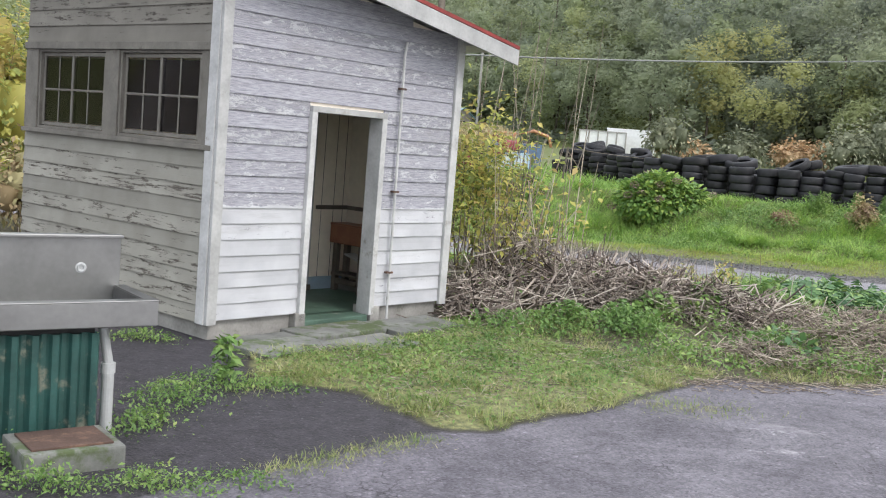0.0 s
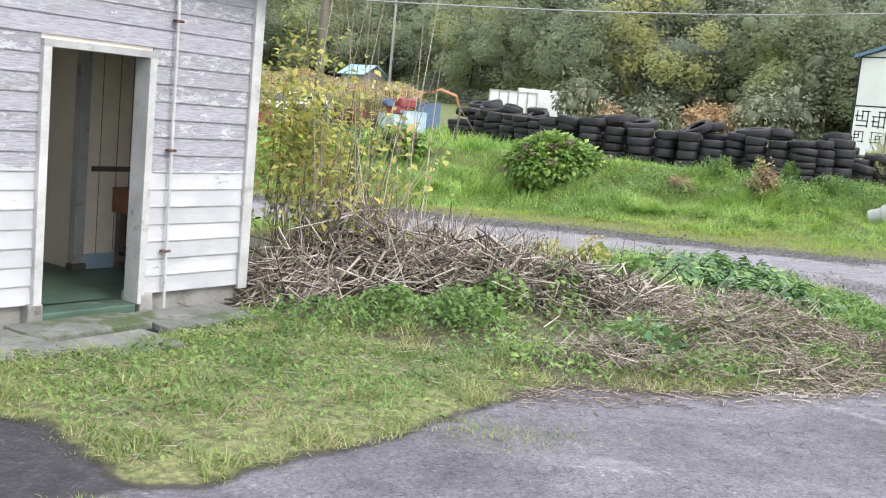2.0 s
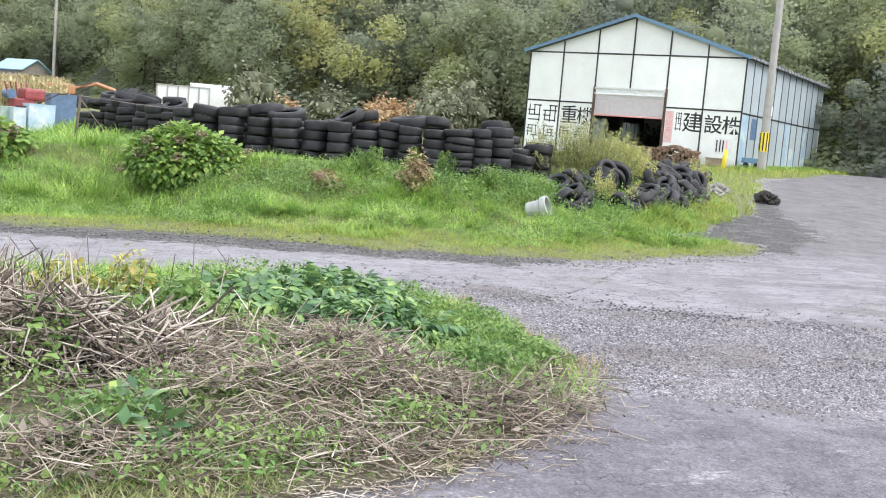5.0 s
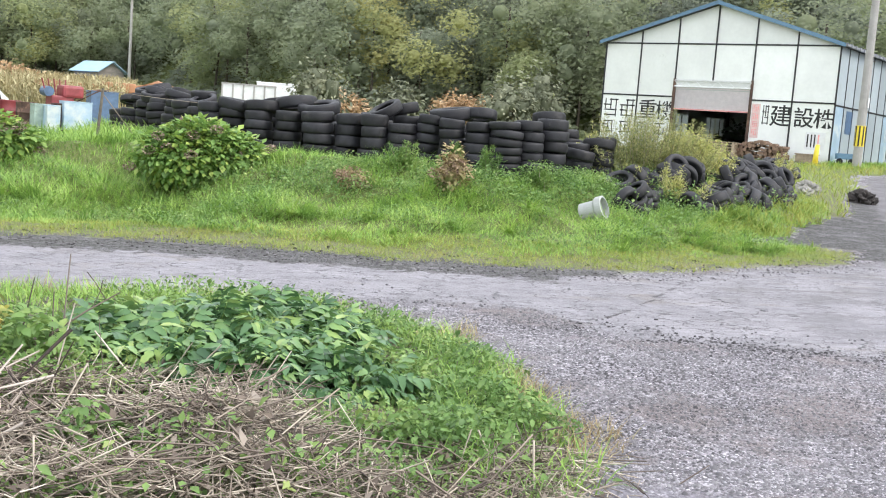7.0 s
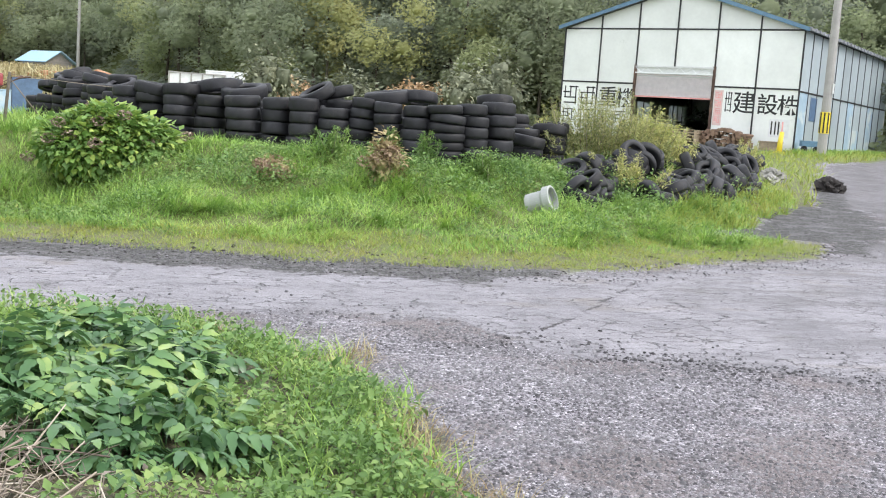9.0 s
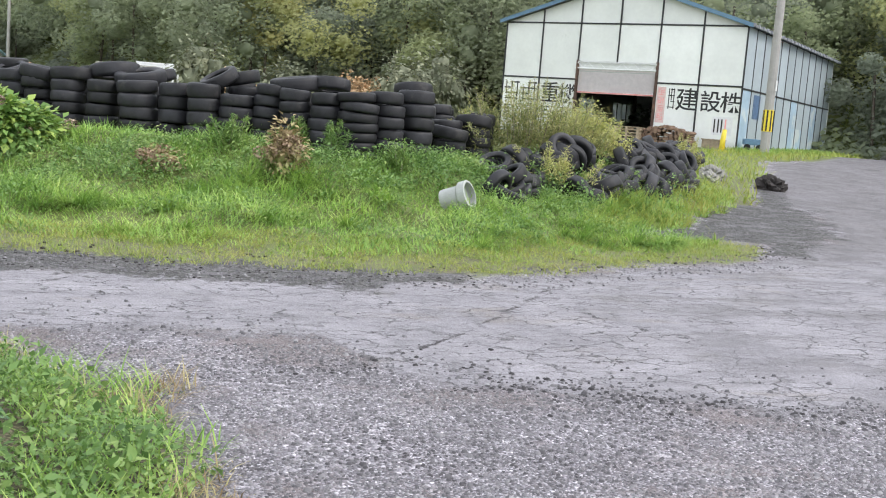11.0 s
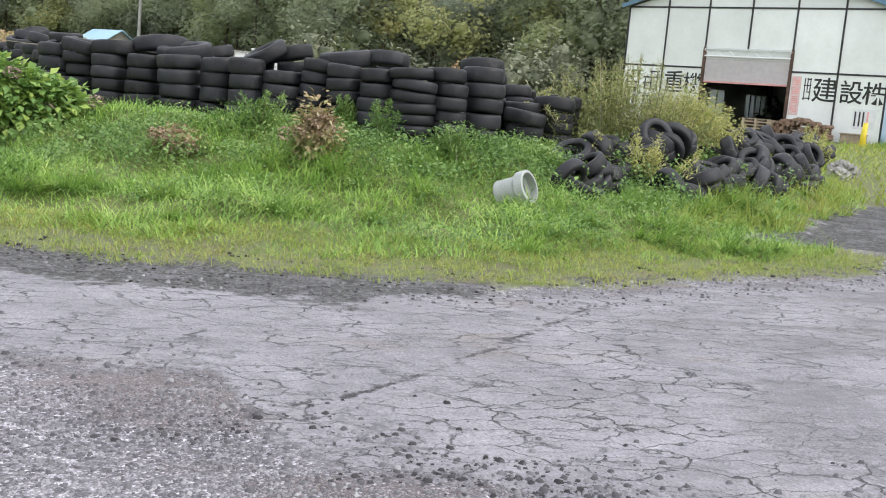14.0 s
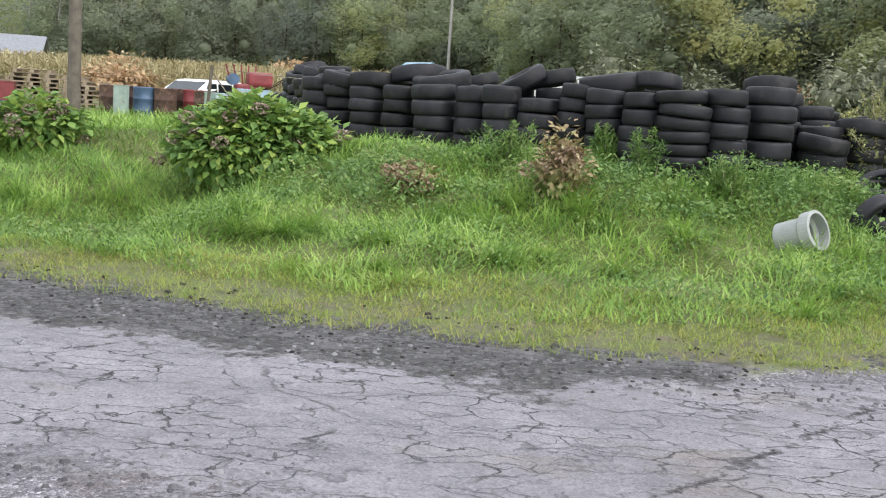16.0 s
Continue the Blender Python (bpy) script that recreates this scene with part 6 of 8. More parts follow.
def build_mound():
    stuff("brush_pile", lying_stalks(3000, BRUSH, 0.1, 0.45, 0.0075, 0.6) + lying_stalks(900, BRUSH, 0.4, 1.0, 0.0095, 0.4) + lying_stalks(260, BRUSH, 0.25, 0.7, 0.014, 0.5), "brushwood", "heap of dead brown stalks beside the shed", "brushwood")
    stuff("straw_litter", lying_stalks(5200, STRAW, 0.05, 0.3, 0.004, 0.4) + lying_stalks(900, STRAW, 0.25, 0.7, 0.0055, 0.25), "straw", "pale dry straw and stems lying on the ground", "straw")
    # litter that spills over the asphalt's edge
    t = rng.uniform(0, 1, 1500)
    ex, ey = np.interp(t, [0, 0.3, 0.6, 0.8, 1], [2.4, 3.6, 5.0, 6.0, 6.9]), np.interp(t, [0, 0.3, 0.6, 0.8, 1], [8.25, 8.5, 8.95, 9.6, 10.7])
    o = rng.normal(0.02, 0.14, 1500)
    c = np.stack([ex + o * 0.5, ey - o, np.full(1500, 0.012)], 1)
    a, l = rng.uniform(0, 6.283, 1500), 0.02 + 0.16 * rng.uniform(0, 1, 1500) ** 3
    d = np.stack([np.cos(a), np.sin(a), rng.normal(0, 0.03, 1500)], 1) * l[:, None]
    stuff("edge_litter", [bars(c - d / 2, c + d / 2, rng.uniform(0.002, 0.005, 1500))], "straw", "scattered dry stems along the asphalt edge", "straw")
    # grass and small weeds along the front foot of the mound
    n = 60000
    x, y = rng.uniform(1.2, 5.6, n), rng.uniform(8.2, 11.2, n)
    m = inside(MOUND, x, y)
    x, y = keep(x, y, m > 0.04 + 0.1 * ripple(x, y, 5), m < 0.75 + 0.3 * ripple(x, y, 2.1), ripple(x, y, 3.3) + 0.7 * ripple(y, x, 6.1) > np.interp(x, [2.5, 4.5], [-0.5, 0.25]))
    stuff("foot_grass", [blades(x, y, 0.03, 0.12, 0.006, 0.2, 1.1)], "lawn", "short grass along the foot of the stalk heap", "grass")
    # withered and fresh leaves caught in the heaps
    w = np.array(BRUSH + STRAW)[rng.integers(0, len(BRUSH + STRAW), 4200)]
    x, y = w[:, 0] + rng.normal(0, 0.6, 4200) * w[:, 2], w[:, 1] + rng.normal(0, 0.6, 4200) * w[:, 3]
    z = land(x, y) + heaped(x, y, BRUSH + STRAW) * rng.uniform(0.6, 1.05, 4200)
    p = np.stack([x, y, z + 0.01], 1)
    stuff("withered_leaves", [leaves_at(p[:2500], 0.02 + 0.05 * rng.uniform(0, 1, 2500) ** 2, 0.2, spread=0.8)], "deadleaf", "curled dry leaves on the stalk heap", "leaves")
    stuff("sprouting_leaves", [leaves_at(p[2500:], rng.uniform(0.03, 0.07, 1700), 0.4)], "weed", "green shoots growing through the stalks", "leaves")
    # standing dead stems in the heap
    n = 700
    x, y = rng.normal(2.1, 0.9, n), rng.normal(12.0, 0.55, n)
    x, y = keep(x, y, x > 0.8)
    n = len(x)
    z = land(x, y)
    h = rng.uniform(0.25, 0.85, n) * np.interp(x, [1, 3.5], [1.2, 0.6])
    foot = np.stack([x, y, z], 1)
    stuff("standing_stems", [bars(foot, foot + np.stack([rng.normal(0, 0.2, n), rng.normal(0, 0.2, n), h], 1), rng.uniform(0.003, 0.007, n))], "brushwood", "upright dead brown stems", "stems")
    # big-leaved herbs
    n = 1900
    x, y = rng.uniform(4.0, 6.8, n), rng.uniform(11.3, 14.6, n)
    x, y = keep(x, y, inside([(4.2, 12.9), (4.4, 12.3), (5.0, 11.9), (5.8, 11.6), (6.3, 12.2), (6.5, 13.1), (6.2, 14.0), (5.2, 14.2)], x, y) + 0.3 * ripple(x, y, 3.4) > 0.02)
    n = len(x)
    h = 0.03 + 0.19 * heaped(x, y, [(5.6, 12.9, 0.9, 1.0, 1.0)]) * rng.uniform(0.25, 1.25, n) * (0.8 + 0.35 * ripple(x, y, 5.0))
    size = rng.uniform(0.13, 0.29, n)
    v = scatter(FROND, FROND_F, np.stack([x, y, land(x, y) + h], 1), rng.uniform(0, 6.283, n), size[:, None], np.clip(rng.normal(-0.1, 0.4, n), -0.9, 0.6), None, rng.normal(0, 0.25, n))
    base = np.stack([x, y, land(x, y)], 1)
    st = bars(base, base + np.stack([rng.normal(0, 0.03, n), rng.normal(0, 0.03, n), h], 1), np.full(n, 0.004))
    stuff("broad_leaved_herbs", [v, st], "leaf", "dense mass of dark green compound-leaved herbs", "plants")
    # low bright weeds: round the mound's end and over its front
    spots = [(6.4, 12.4, 0.35, 0.7, 800), (6.2, 14.6, 0.8, 0.5, 900), (6.8, 11.9, 0.5, 0.8, 1300), (6.4, 11.2, 0.45, 0.4, 700), (6.95, 12.9, 0.4, 0.8, 1100), (6.6, 13.8, 0.4, 0.6, 600), (5.4, 14.6, 1.2, 0.4, 700), (6.0, 11.2, 0.5, 0.3, 300),
             (0.6, 8.6, 1.2, 0.9, 1500), (1.3, 8.0, 0.9, 0.6, 700), (0.2, 7.6, 0.7, 0.5, 500), (2.3, 9.9, 0.7, 0.4, 1300), (1.2, 9.9, 0.6, 0.6, 1100), (3.65, 9.7, 0.4, 0.3, 700), (2.7, 9.0, 0.6, 0.4, 800),
             (3.9, 12.6, 0.9, 0.8, 1700), (4.4, 11.7, 0.6, 0.5, 800), (4.9, 13.6, 0.6, 0.6, 700), (3.0, 12.6, 0.6, 0.6, 700), (3.3, 10.4, 0.5, 0.3, 300), (5.0, 10.6, 0.4, 0.3, 420), (4.4, 9.3, 0.5, 0.2, 420), (5.9, 10.4, 0.4, 0.3, 420), (4.6, 10.3, 0.5, 0.3, 620), (3.9, 10.2, 0.4, 0.3, 620), (5.3, 9.7, 0.5, 0.2, 380), (2.7, 10.9, 0.5, 0.3, 380), (3.4, 11.7, 0.5, 0.4, 600), (4.0, 9.0, 0.6, 0.2, 260)]
    pieces = []
    for cx, cy, sx, sy, n in spots:
        n = int(n * (2.4 if cy > 11 else 1.6))
        x, y = rng.normal(cx, sx * 0.55, n), rng.normal(cy, sy * 0.55, n)
        x, y = keep(x, y, np.maximum(inside(MOUND, x, y), inside(LAWN, x, y)) > np.where(y > 9.6, 0.1 + 0.2 * ripple(x, y, 3.1), 0.03 * ripple(x, y, 6)))
        z = land(x, y) + rng.uniform(0.02, 0.06 if cy < 9 else 0.22, len(x)) * np.exp(-((x - cx) / sx) ** 2 - ((y - cy) / sy) ** 2)
        pieces.append(leaves_at(np.stack([x, y, z], 1), (0.022 + 0.07 * rng.uniform(0, 1, len(x)) ** 2) * (0.62 if cy < 9 else 0.72), 0.5, spread=0.7))
    stuff("low_weeds", pieces, "weed", "low bright green broad-leaved weeds", "weeds")
    # reddish dry grass and straw along the mound's far end
    n = 30000
    x, y = rng.uniform(3.5, 7.8, n), rng.uniform(11.0, 16.0, n)
    m = inside(MOUND, x, y) + 0.22 * ripple(x, y, 3.7)
    x, y = keep(x, y, m > -0.12, m < 0.32, (x > 6.9) | (y > 13.9), ripple(x, y, 2.3) + 0.6 * ripple(y, x, 5.1) > -0.15)
    stuff("dry_fringe", [blades(x, y, 0.04, 0.2, 0.006, 0.1, 1.1)], "russet", "reddish-brown dry grass at the gravel's edge", "grass")
    # a strip of rough grass beside the road
    n = 44000
    x, y = rng.uniform(-4, 7.5, n), rng.uniform(10.2, 17, n)
    m = inside(MOUND, x, y)
    x, y = keep(x, y, m > 0.02 + 0.15 * ripple(x, y, 3), (y > 14.1 + 0.4 * ripple(x, y, 1.5)) | ((m < 0.75) & (y > 11.2)) | ((m < 0.6) & (x > 5.9) & (y > 10.2)))
    stuff("rough_grass", [blades(x, y, 0.08, 0.24, 0.009, 0.1, 0.9)], "grass", "rough green grass between mound and road", "grass")


STICK_A = [(4.03, 12.1, 0.2), (4.34, 12.17, 0.39), (4.5, 12.24, 0.5), (4.68, 12.34, 0.6)]
STICK_B = [(4.03, 10.75, 0.05), (4.09, 10.8, 0.24), (4.13, 10.83, 0.36), (4.11, 10.88, 0.45)]
STICK_C = [(2.62, 13.15, 0.2), (2.9, 13.2, 0.36), (3.19, 13.23, 0.55)]
STICK_D = [(3.24, 13.19, 0.1), (3.25, 13.2, 0.35), (3.21, 13.23, 0.53)]


def build_sticks():
    """Bare branches that stand out of the heap, and one dark broad-leaved clump at its foot."""
    def branch(pts, r0, label, leaves=0):
        z = float(land(*pts[0][:2]))
        b = empty("branch", pose(0, 0, 0), label, "branch", "bare branches")
        part("stick", tube([(pts[0][0], pts[0][1], min(z, pts[0][2]) - 0.03)] + list(pts[1:]), r0, 7, None, 0.5), "bark", b)
        a, c = Vector(pts[-2]), Vector(pts[-1])
        for k in range(2):
            q = a.lerp(c, 0.2 + 0.4 * k)
            part("twig", tube([q, q + Vector((0.04 - 0.1 * k, 0.03, 0.09)), q + Vector((0.05 - 0.16 * k, 0.05, 0.15))], r0 * 0.35, 5), "bark", b)
        if leaves:
            v, f = leaves_at(np.array(pts[-1]) + rng.normal(0, 0.03, (leaves, 3)), np.full(leaves, 0.06), 0.5)
            link("shoot", raw_mesh("shoot", v, f), "yellowleaf", b, "yellow-green shoot")

    branch(STICK_A, 0.008, "crooked dead branch sticking out of the heap", 1)
    branch(STICK_B, 0.005, "pale dry stem standing in the weeds")
    branch(STICK_C, 0.011, "dead branch lying across the heap")
    branch(STICK_D, 0.014, "short upright dead stub in the heap")
    for k, (cx, cy, w, h, leaf, m) in enumerate(((2.35, 10.15, 0.35, 0.26, 0.09, "weed"), (2.75, 10.75, 0.28, 0.34, 0.08, "weed"), (3.3, 11.0, 0.3, 0.42, 0.09, "weed"), (3.75, 11.7, 0.3, 0.36, 0.1, "weed"), (4.25, 12.0, 0.26, 0.36, 0.1, "weed"),
                                                 (3.4, 12.7, 0.3, 0.42, 0.09, "yellowleaf"), (3.85, 12.5, 0.22, 0.5, 0.09, "yellowleaf"), (4.6, 10.8, 0.2, 0.32, 0.08, "weed"), (5.5, 10.3, 0.2, 0.26, 0.07, "weed"), (6.25, 11.0, 0.28, 0.24, 0.06, "weed"), (6.9, 11.5, 0.3, 0.24, 0.06, "weed"), (1.7, 10.3, 0.3, 0.22, 0.08, "weed"))):
        n = int(1300 * w)
        a, o = rng.uniform(0, 6.283, n), w * rng.uniform(0, 1, n) ** 0.5
        x, y = cx + np.cos(a) * o, cy + np.sin(a) * o
        z = land(x, y) + h * np.exp(-(o / w) ** 2) * rng.uniform(0.35, 1.0, n)
        v, f = leaves_at(np.stack([x, y, z], 1), rng.uniform(0.45, 0.95, n) * leaf, 0.5, LEAF, LEAF_F)
        clump = empty("leafy_weed", pose(0, 0, 0), "leafy yellow-green weed growing out of dead stalks" if m == "yellowleaf" else "leafy green weed growing out of dead stalks", "weed", "weeds in the stalks")
        link("foliage", raw_mesh("foliage", v, f), m, clump)
        j = rng.integers(0, n, 14)
        root = np.stack([cx + (x[j] - cx) * 0.3, cy + (y[j] - cy) * 0.3, land(x[j], y[j])], 1)
        v, f = bars(root, np.stack([x[j], y[j], z[j]], 1), np.full(14, 0.004))
        link("stems", raw_mesh("stems", v, f), "weed", clump)
    n = 130
    x, y = rng.normal(3.72, 0.24, n), rng.normal(9.55, 0.18, n)
    z = land(x, y) + rng.uniform(0.02, 0.22, n) * np.exp(-((x - 3.72) / 0.3) ** 2)
    v, f = leaves_at(np.stack([x, y, z], 1), rng.uniform(0.09, 0.15, n), 0.6)
    clump = empty("broad_leaved_weed", pose(0, 0, 0), "dark green broad-leaved weed at the asphalt edge", "weed")
    link("foliage", raw_mesh("foliage", v, f), "leaf", clump)


def build_tall_weeds():
    """A thicket of tall canes with yellowing leaves against the shed's corner."""
    n = 120
    x, y = rng.normal(1.15, 0.38, n), rng.normal(12.3, 0.6, n)
    ok = ((x - 0.41) * 0.6438 + (y - 10.57) * 0.7652 > 0.2) & (y > 11.1)
    x, y = x[ok], y[ok]
    n = len(x)
    h = np.concatenate([rng.uniform(2.3, 3.3, 16), rng.uniform(0.8, 1.9, n - 16)])
    foot = np.stack([x, y, land(x, y)], 1)
    bend = np.stack([rng.normal(0.12, 0.2, n), rng.normal(0, 0.2, n), np.zeros(n)], 1)
    mid = foot + bend * 0.4 + np.stack([0 * h, 0 * h, h * 0.55], 1)
    top = foot + bend + np.stack([0 * h, 0 * h, h], 1)
    thing = empty("cane_thicket", pose(1.35, 12.7, 0), "thicket of tall dry canes with yellow-green leaves", "thicket")
    inv = Matrix.Translation((-1.35, -12.7, 0))

    def under(name, pieces, material, label):
        ob = stuff(name, pieces, material, label, "")
        ob.parent, ob.matrix_parent_inverse = thing, inv

    under("brushwood", [bars(foot, mid, rng.uniform(0.006, 0.012, n)), bars(mid, top, np.full(n, 0.006))], "straw", "dry tan canes")
    k = 1000
    w = rng.integers(0, n, k)
    f = rng.uniform(0.3, 1.0, k)
    p = foot[w] + (mid[w] - foot[w]) * np.minimum(f / 0.55, 1)[:, None] + (top[w] - mid[w]) * np.maximum((f - 0.55) / 0.45, 0)[:, None] + rng.normal(0, 0.1, (k, 3))
    p = p[(h[w] < 2.2) | (rng.uniform(0, 1, k) < 0.08)]
    under("leaves", [leaves_at(p, np.full(len(p), 0.1), 0.9)], "yellowleaf", "yellowing leaves")
    # green and yellow leaves low at the shed's side
    k = 2900
    p = np.stack([rng.normal(0.72, 0.3, k), rng.normal(11.9, 0.5, k), rng.normal(1.45, 0.42, k)], 1)
    p = p[((p[:, 0] - 0.41) * 0.6438 + (p[:, 1] - 10.57) * 0.7652 > 0.15) & (p[:, 1] > 11.0)]
    p = p[ripple(p[:, 1], p[:, 2], 5.0) > -0.35]
    under("side_leaves", [leaves_at(p, np.full(len(p), 0.085), 0.9)], "yellowleaf", "yellow leaves on thin twigs")


def bush(name, cx, cy, rx, ry, h, leaf, n, material, label, category, blossoms=0, group="", head="blossom", stems=26, lobes=9, flat=0.85, seed=1):
    """A shrub: stems from one foot, leaves over several lobes, and faded flower heads."""
    r = np.random.default_rng(seed)
    z0 = float(land(cx, cy))
    thing = empty(name, pose(cx, cy, z0 - 0.02), label, category, group)
    a0 = np.arange(lobes) * 2.4
    out = 0.46 * np.sqrt(np.arange(lobes) / lobes)
    lobe = np.stack([np.cos(a0) * out * rx, np.sin(a0) * out * ry, (0.62 - 0.6 * out + r.uniform(-0.06, 0.04, lobes)) * h], 1)
    size = r.uniform(0.4, 0.56, lobes)
    w = r.integers(0, lobes, n)
    d = r.normal(0, 1, (n, 3))
    d /= np.linalg.norm(d, axis=1, keepdims=True)
    rad = size[w] * r.uniform(0.55, 1.05, n)
    p = lobe[w] + d * rad[:, None] * (rx, ry, h * 0.72)
    ok = p[:, 2] > 0.05
    p, d = p[ok], d[ok]
    m = len(p)
    yaw = np.arctan2(-d[:, 0], d[:, 1]) + r.normal(0, 0.6, m)
    v, f = scatter(LEAF4 * ((1.35, 1, 1) if material == "hydrangea" else (1, 1, 1)), LEAF4_F, p, yaw, (leaf * r.uniform(0.65, 1.25, m))[:, None], 0.45 - d[:, 2] * 0.9 + r.normal(0, 0.35, m), None, r.normal(0, 0.35, m))
    cv, cf = scatter(CUBE, CUBE_F, lobe, r.uniform(0, 6.28, lobes), np.stack([size * rx, size * ry, size * h * 0.72], 1) * 0.62, r.uniform(-0.4, 0.4, lobes))
    link("foliage", raw_mesh("foliage", np.concatenate([v, cv]), np.concatenate([f, cf + len(v)])), material, thing)
    ends = lobe[r.integers(0, lobes, stems)] + r.normal(0, 0.12, (stems, 3)) * (rx, ry, h)
    feet = r.normal(0, 0.12, (stems, 3)) * (rx, ry, 0)
    v, f = bars(feet, ends, np.full(stems, 0.008))
    link("brushwood", raw_mesh("brushwood", v, f), "straw", thing)
    for k in range(blossoms):
        j = r.integers(0, lobes)
        u = r.normal(0, 1, 3) * (1.1, 1, 0.8) + (0, -0.9, 0.1)
        u /= np.linalg.norm(u)
        c = lobe[j] * (1.12, 1.12, 1.0) + u * size[j] * 1.16 * np.array((rx, ry, h * 0.72))
        q = r.normal(0, 1, (70, 3))
        q /= np.linalg.norm(q, axis=1, keepdims=True)
        v, f = scatter(CLUMP, CLUMP_F, c + q * (0.105, 0.105, 0.075), r.uniform(0, 6.28, 70), r.uniform(0.03, 0.05, 70), r.uniform(-1, 1, 70), None, r.uniform(-1, 1, 70))
        link("blossom", raw_mesh("blossom", v, f), head, thing, ("faded mauve-brown flower head" if head == "blossom" else "dry tan flower head") if k == 0 else "")
    return thing


def plume_bush(cx, cy, rx, ry, h, n, label, seed, material="willow"):
    """Upright feathery stems with narrow leaves all the way up."""
    r = np.random.default_rng(seed)
    z0 = float(land(cx, cy))
    thing = empty("feathery_shrub", pose(cx, cy, z0 - 0.02), label, "shrub", "feathery shrubs")
    foot = np.stack([r.normal(0, 0.45, n) * rx, r.normal(0, 0.45, n) * ry, np.zeros(n)], 1)
    tall = h * r.uniform(0.6, 1.05, n) * np.exp(-(foot[:, 0] / rx) ** 2 * 0.5)
    tip = foot + np.stack([foot[:, 0] * 0.45 + r.normal(0, 0.12, n), foot[:, 1] * 0.45 + r.normal(0, 0.12, n), tall], 1)
    v, f = bars(foot, tip, np.full(n, 0.006))
    link("brushwood", raw_mesh("brushwood", v, f), "straw", thing)
    k = n * 150
    w = r.integers(0, n, k)
    t = r.uniform(0.15, 1.0, k)
    p = foot[w] + (tip[w] - foot[w]) * t[:, None]
    p += r.normal(0, 1, (k, 3)) * (0.13 * h ** 0.5 * np.clip(1.08 - t, 0.05, 0.8))[:, None] * (1, 1, 0.6)
    v, f = scatter(LEAF4 * (0.45, 1, 1), LEAF4_F, p, r.uniform(0, 6.283, k), (np.interp(t, [0, 0.7, 1], [0.1, 0.09, 0.05]) * r.uniform(0.7, 1.3, k))[:, None], r.normal(-0.5, 0.35, k))
    link("foliage", raw_mesh("foliage", v, f), material, thing)


def build_shrubs():
    bush("hydrangea_bush", 5.42, 25.6, 1.42, 1.05, 1.4, 0.135, 12000, "hydrangea", "round hydrangea bush with faded mauve blossoms", "bush", 20, "hydrangeas", seed=3)
    bush("hydrangea_bush", 1.85, 26.8, 0.85, 0.7, 0.85, 0.15, 2600, "hydrangea", "low hydrangea bush with dried blossoms", "bush", 12, "hydrangeas", seed=4)
    bush("dried_shrub", 9.43, 22.85, 0.38, 0.32, 0.8, 0.085, 1000, "russet", "small dried russet shrub in the grass", "shrub", 7, "dried shrubs", head="tanhead", seed=5)
    bush("dried_shrub", 7.82, 23.35, 0.48, 0.3, 0.42, 0.07, 380, "russet", "sparse dried tan shrub in the grass", "shrub", 6, "dried shrubs", head="tanhead", seed=6)
    plume_bush(14.6, 26.6, 1.0, 0.7, 1.5, 75, "tall olive-green feathery shrub behind the tyre heap", 8, "sage")
    plume_bush(15.9, 27.5, 0.7, 0.6, 1.1, 30, "yellow-green feathery shrub behind the tyre heap", 9)
    bush("leafy_bush", 16.2, 27.6, 1.15, 0.8, 1.25, 0.07, 6500, "willow", "dense yellow-green bush behind the tyre heap", "bush", 0, "", seed=16)
    plume_bush(13.1, 26.1, 0.28, 0.25, 0.85, 9, "small pale feathery weed beside stacked tyres", 10)
    plume_bush(14.1, 24.5, 0.6, 0.4, 0.8, 8, "pale feathery weed among discarded tyres", 12)
    for k, (x, y, h) in enumerate(((8.9, 24.0, 0.62), (10.4, 23.9, 0.7), (11.3, 23.6, 0.55), (9.9, 24.5, 0.6))):
        plume_bush(x, y, 0.16, 0.14, h, 5, "slender upright green weed on the grassy bank", 60 + k, "weed")
    plume_bush(20.6, 31.2, 0.5, 0.4, 0.8, 9, "small yellowing weed beside the tyre heap", 13)
    # a leafy bush behind the shed
    bush("leafy_bush", -6.6, 15.6, 1.5, 1.4, 3.9, 0.13, 3800, "yellowleaf", "tall yellow-green bush behind the shed", "bush", 0, "", stems=30, seed=14)
    bush("leafy_bush", -5.4, 14.0, 0.9, 0.9, 1.5, 0.1, 1300, "russet", "withered brown bush behind the shed", "bush", 0, "", stems=30, seed=15)


build_mound()
build_sticks()
build_tall_weeds()
build_shrubs()


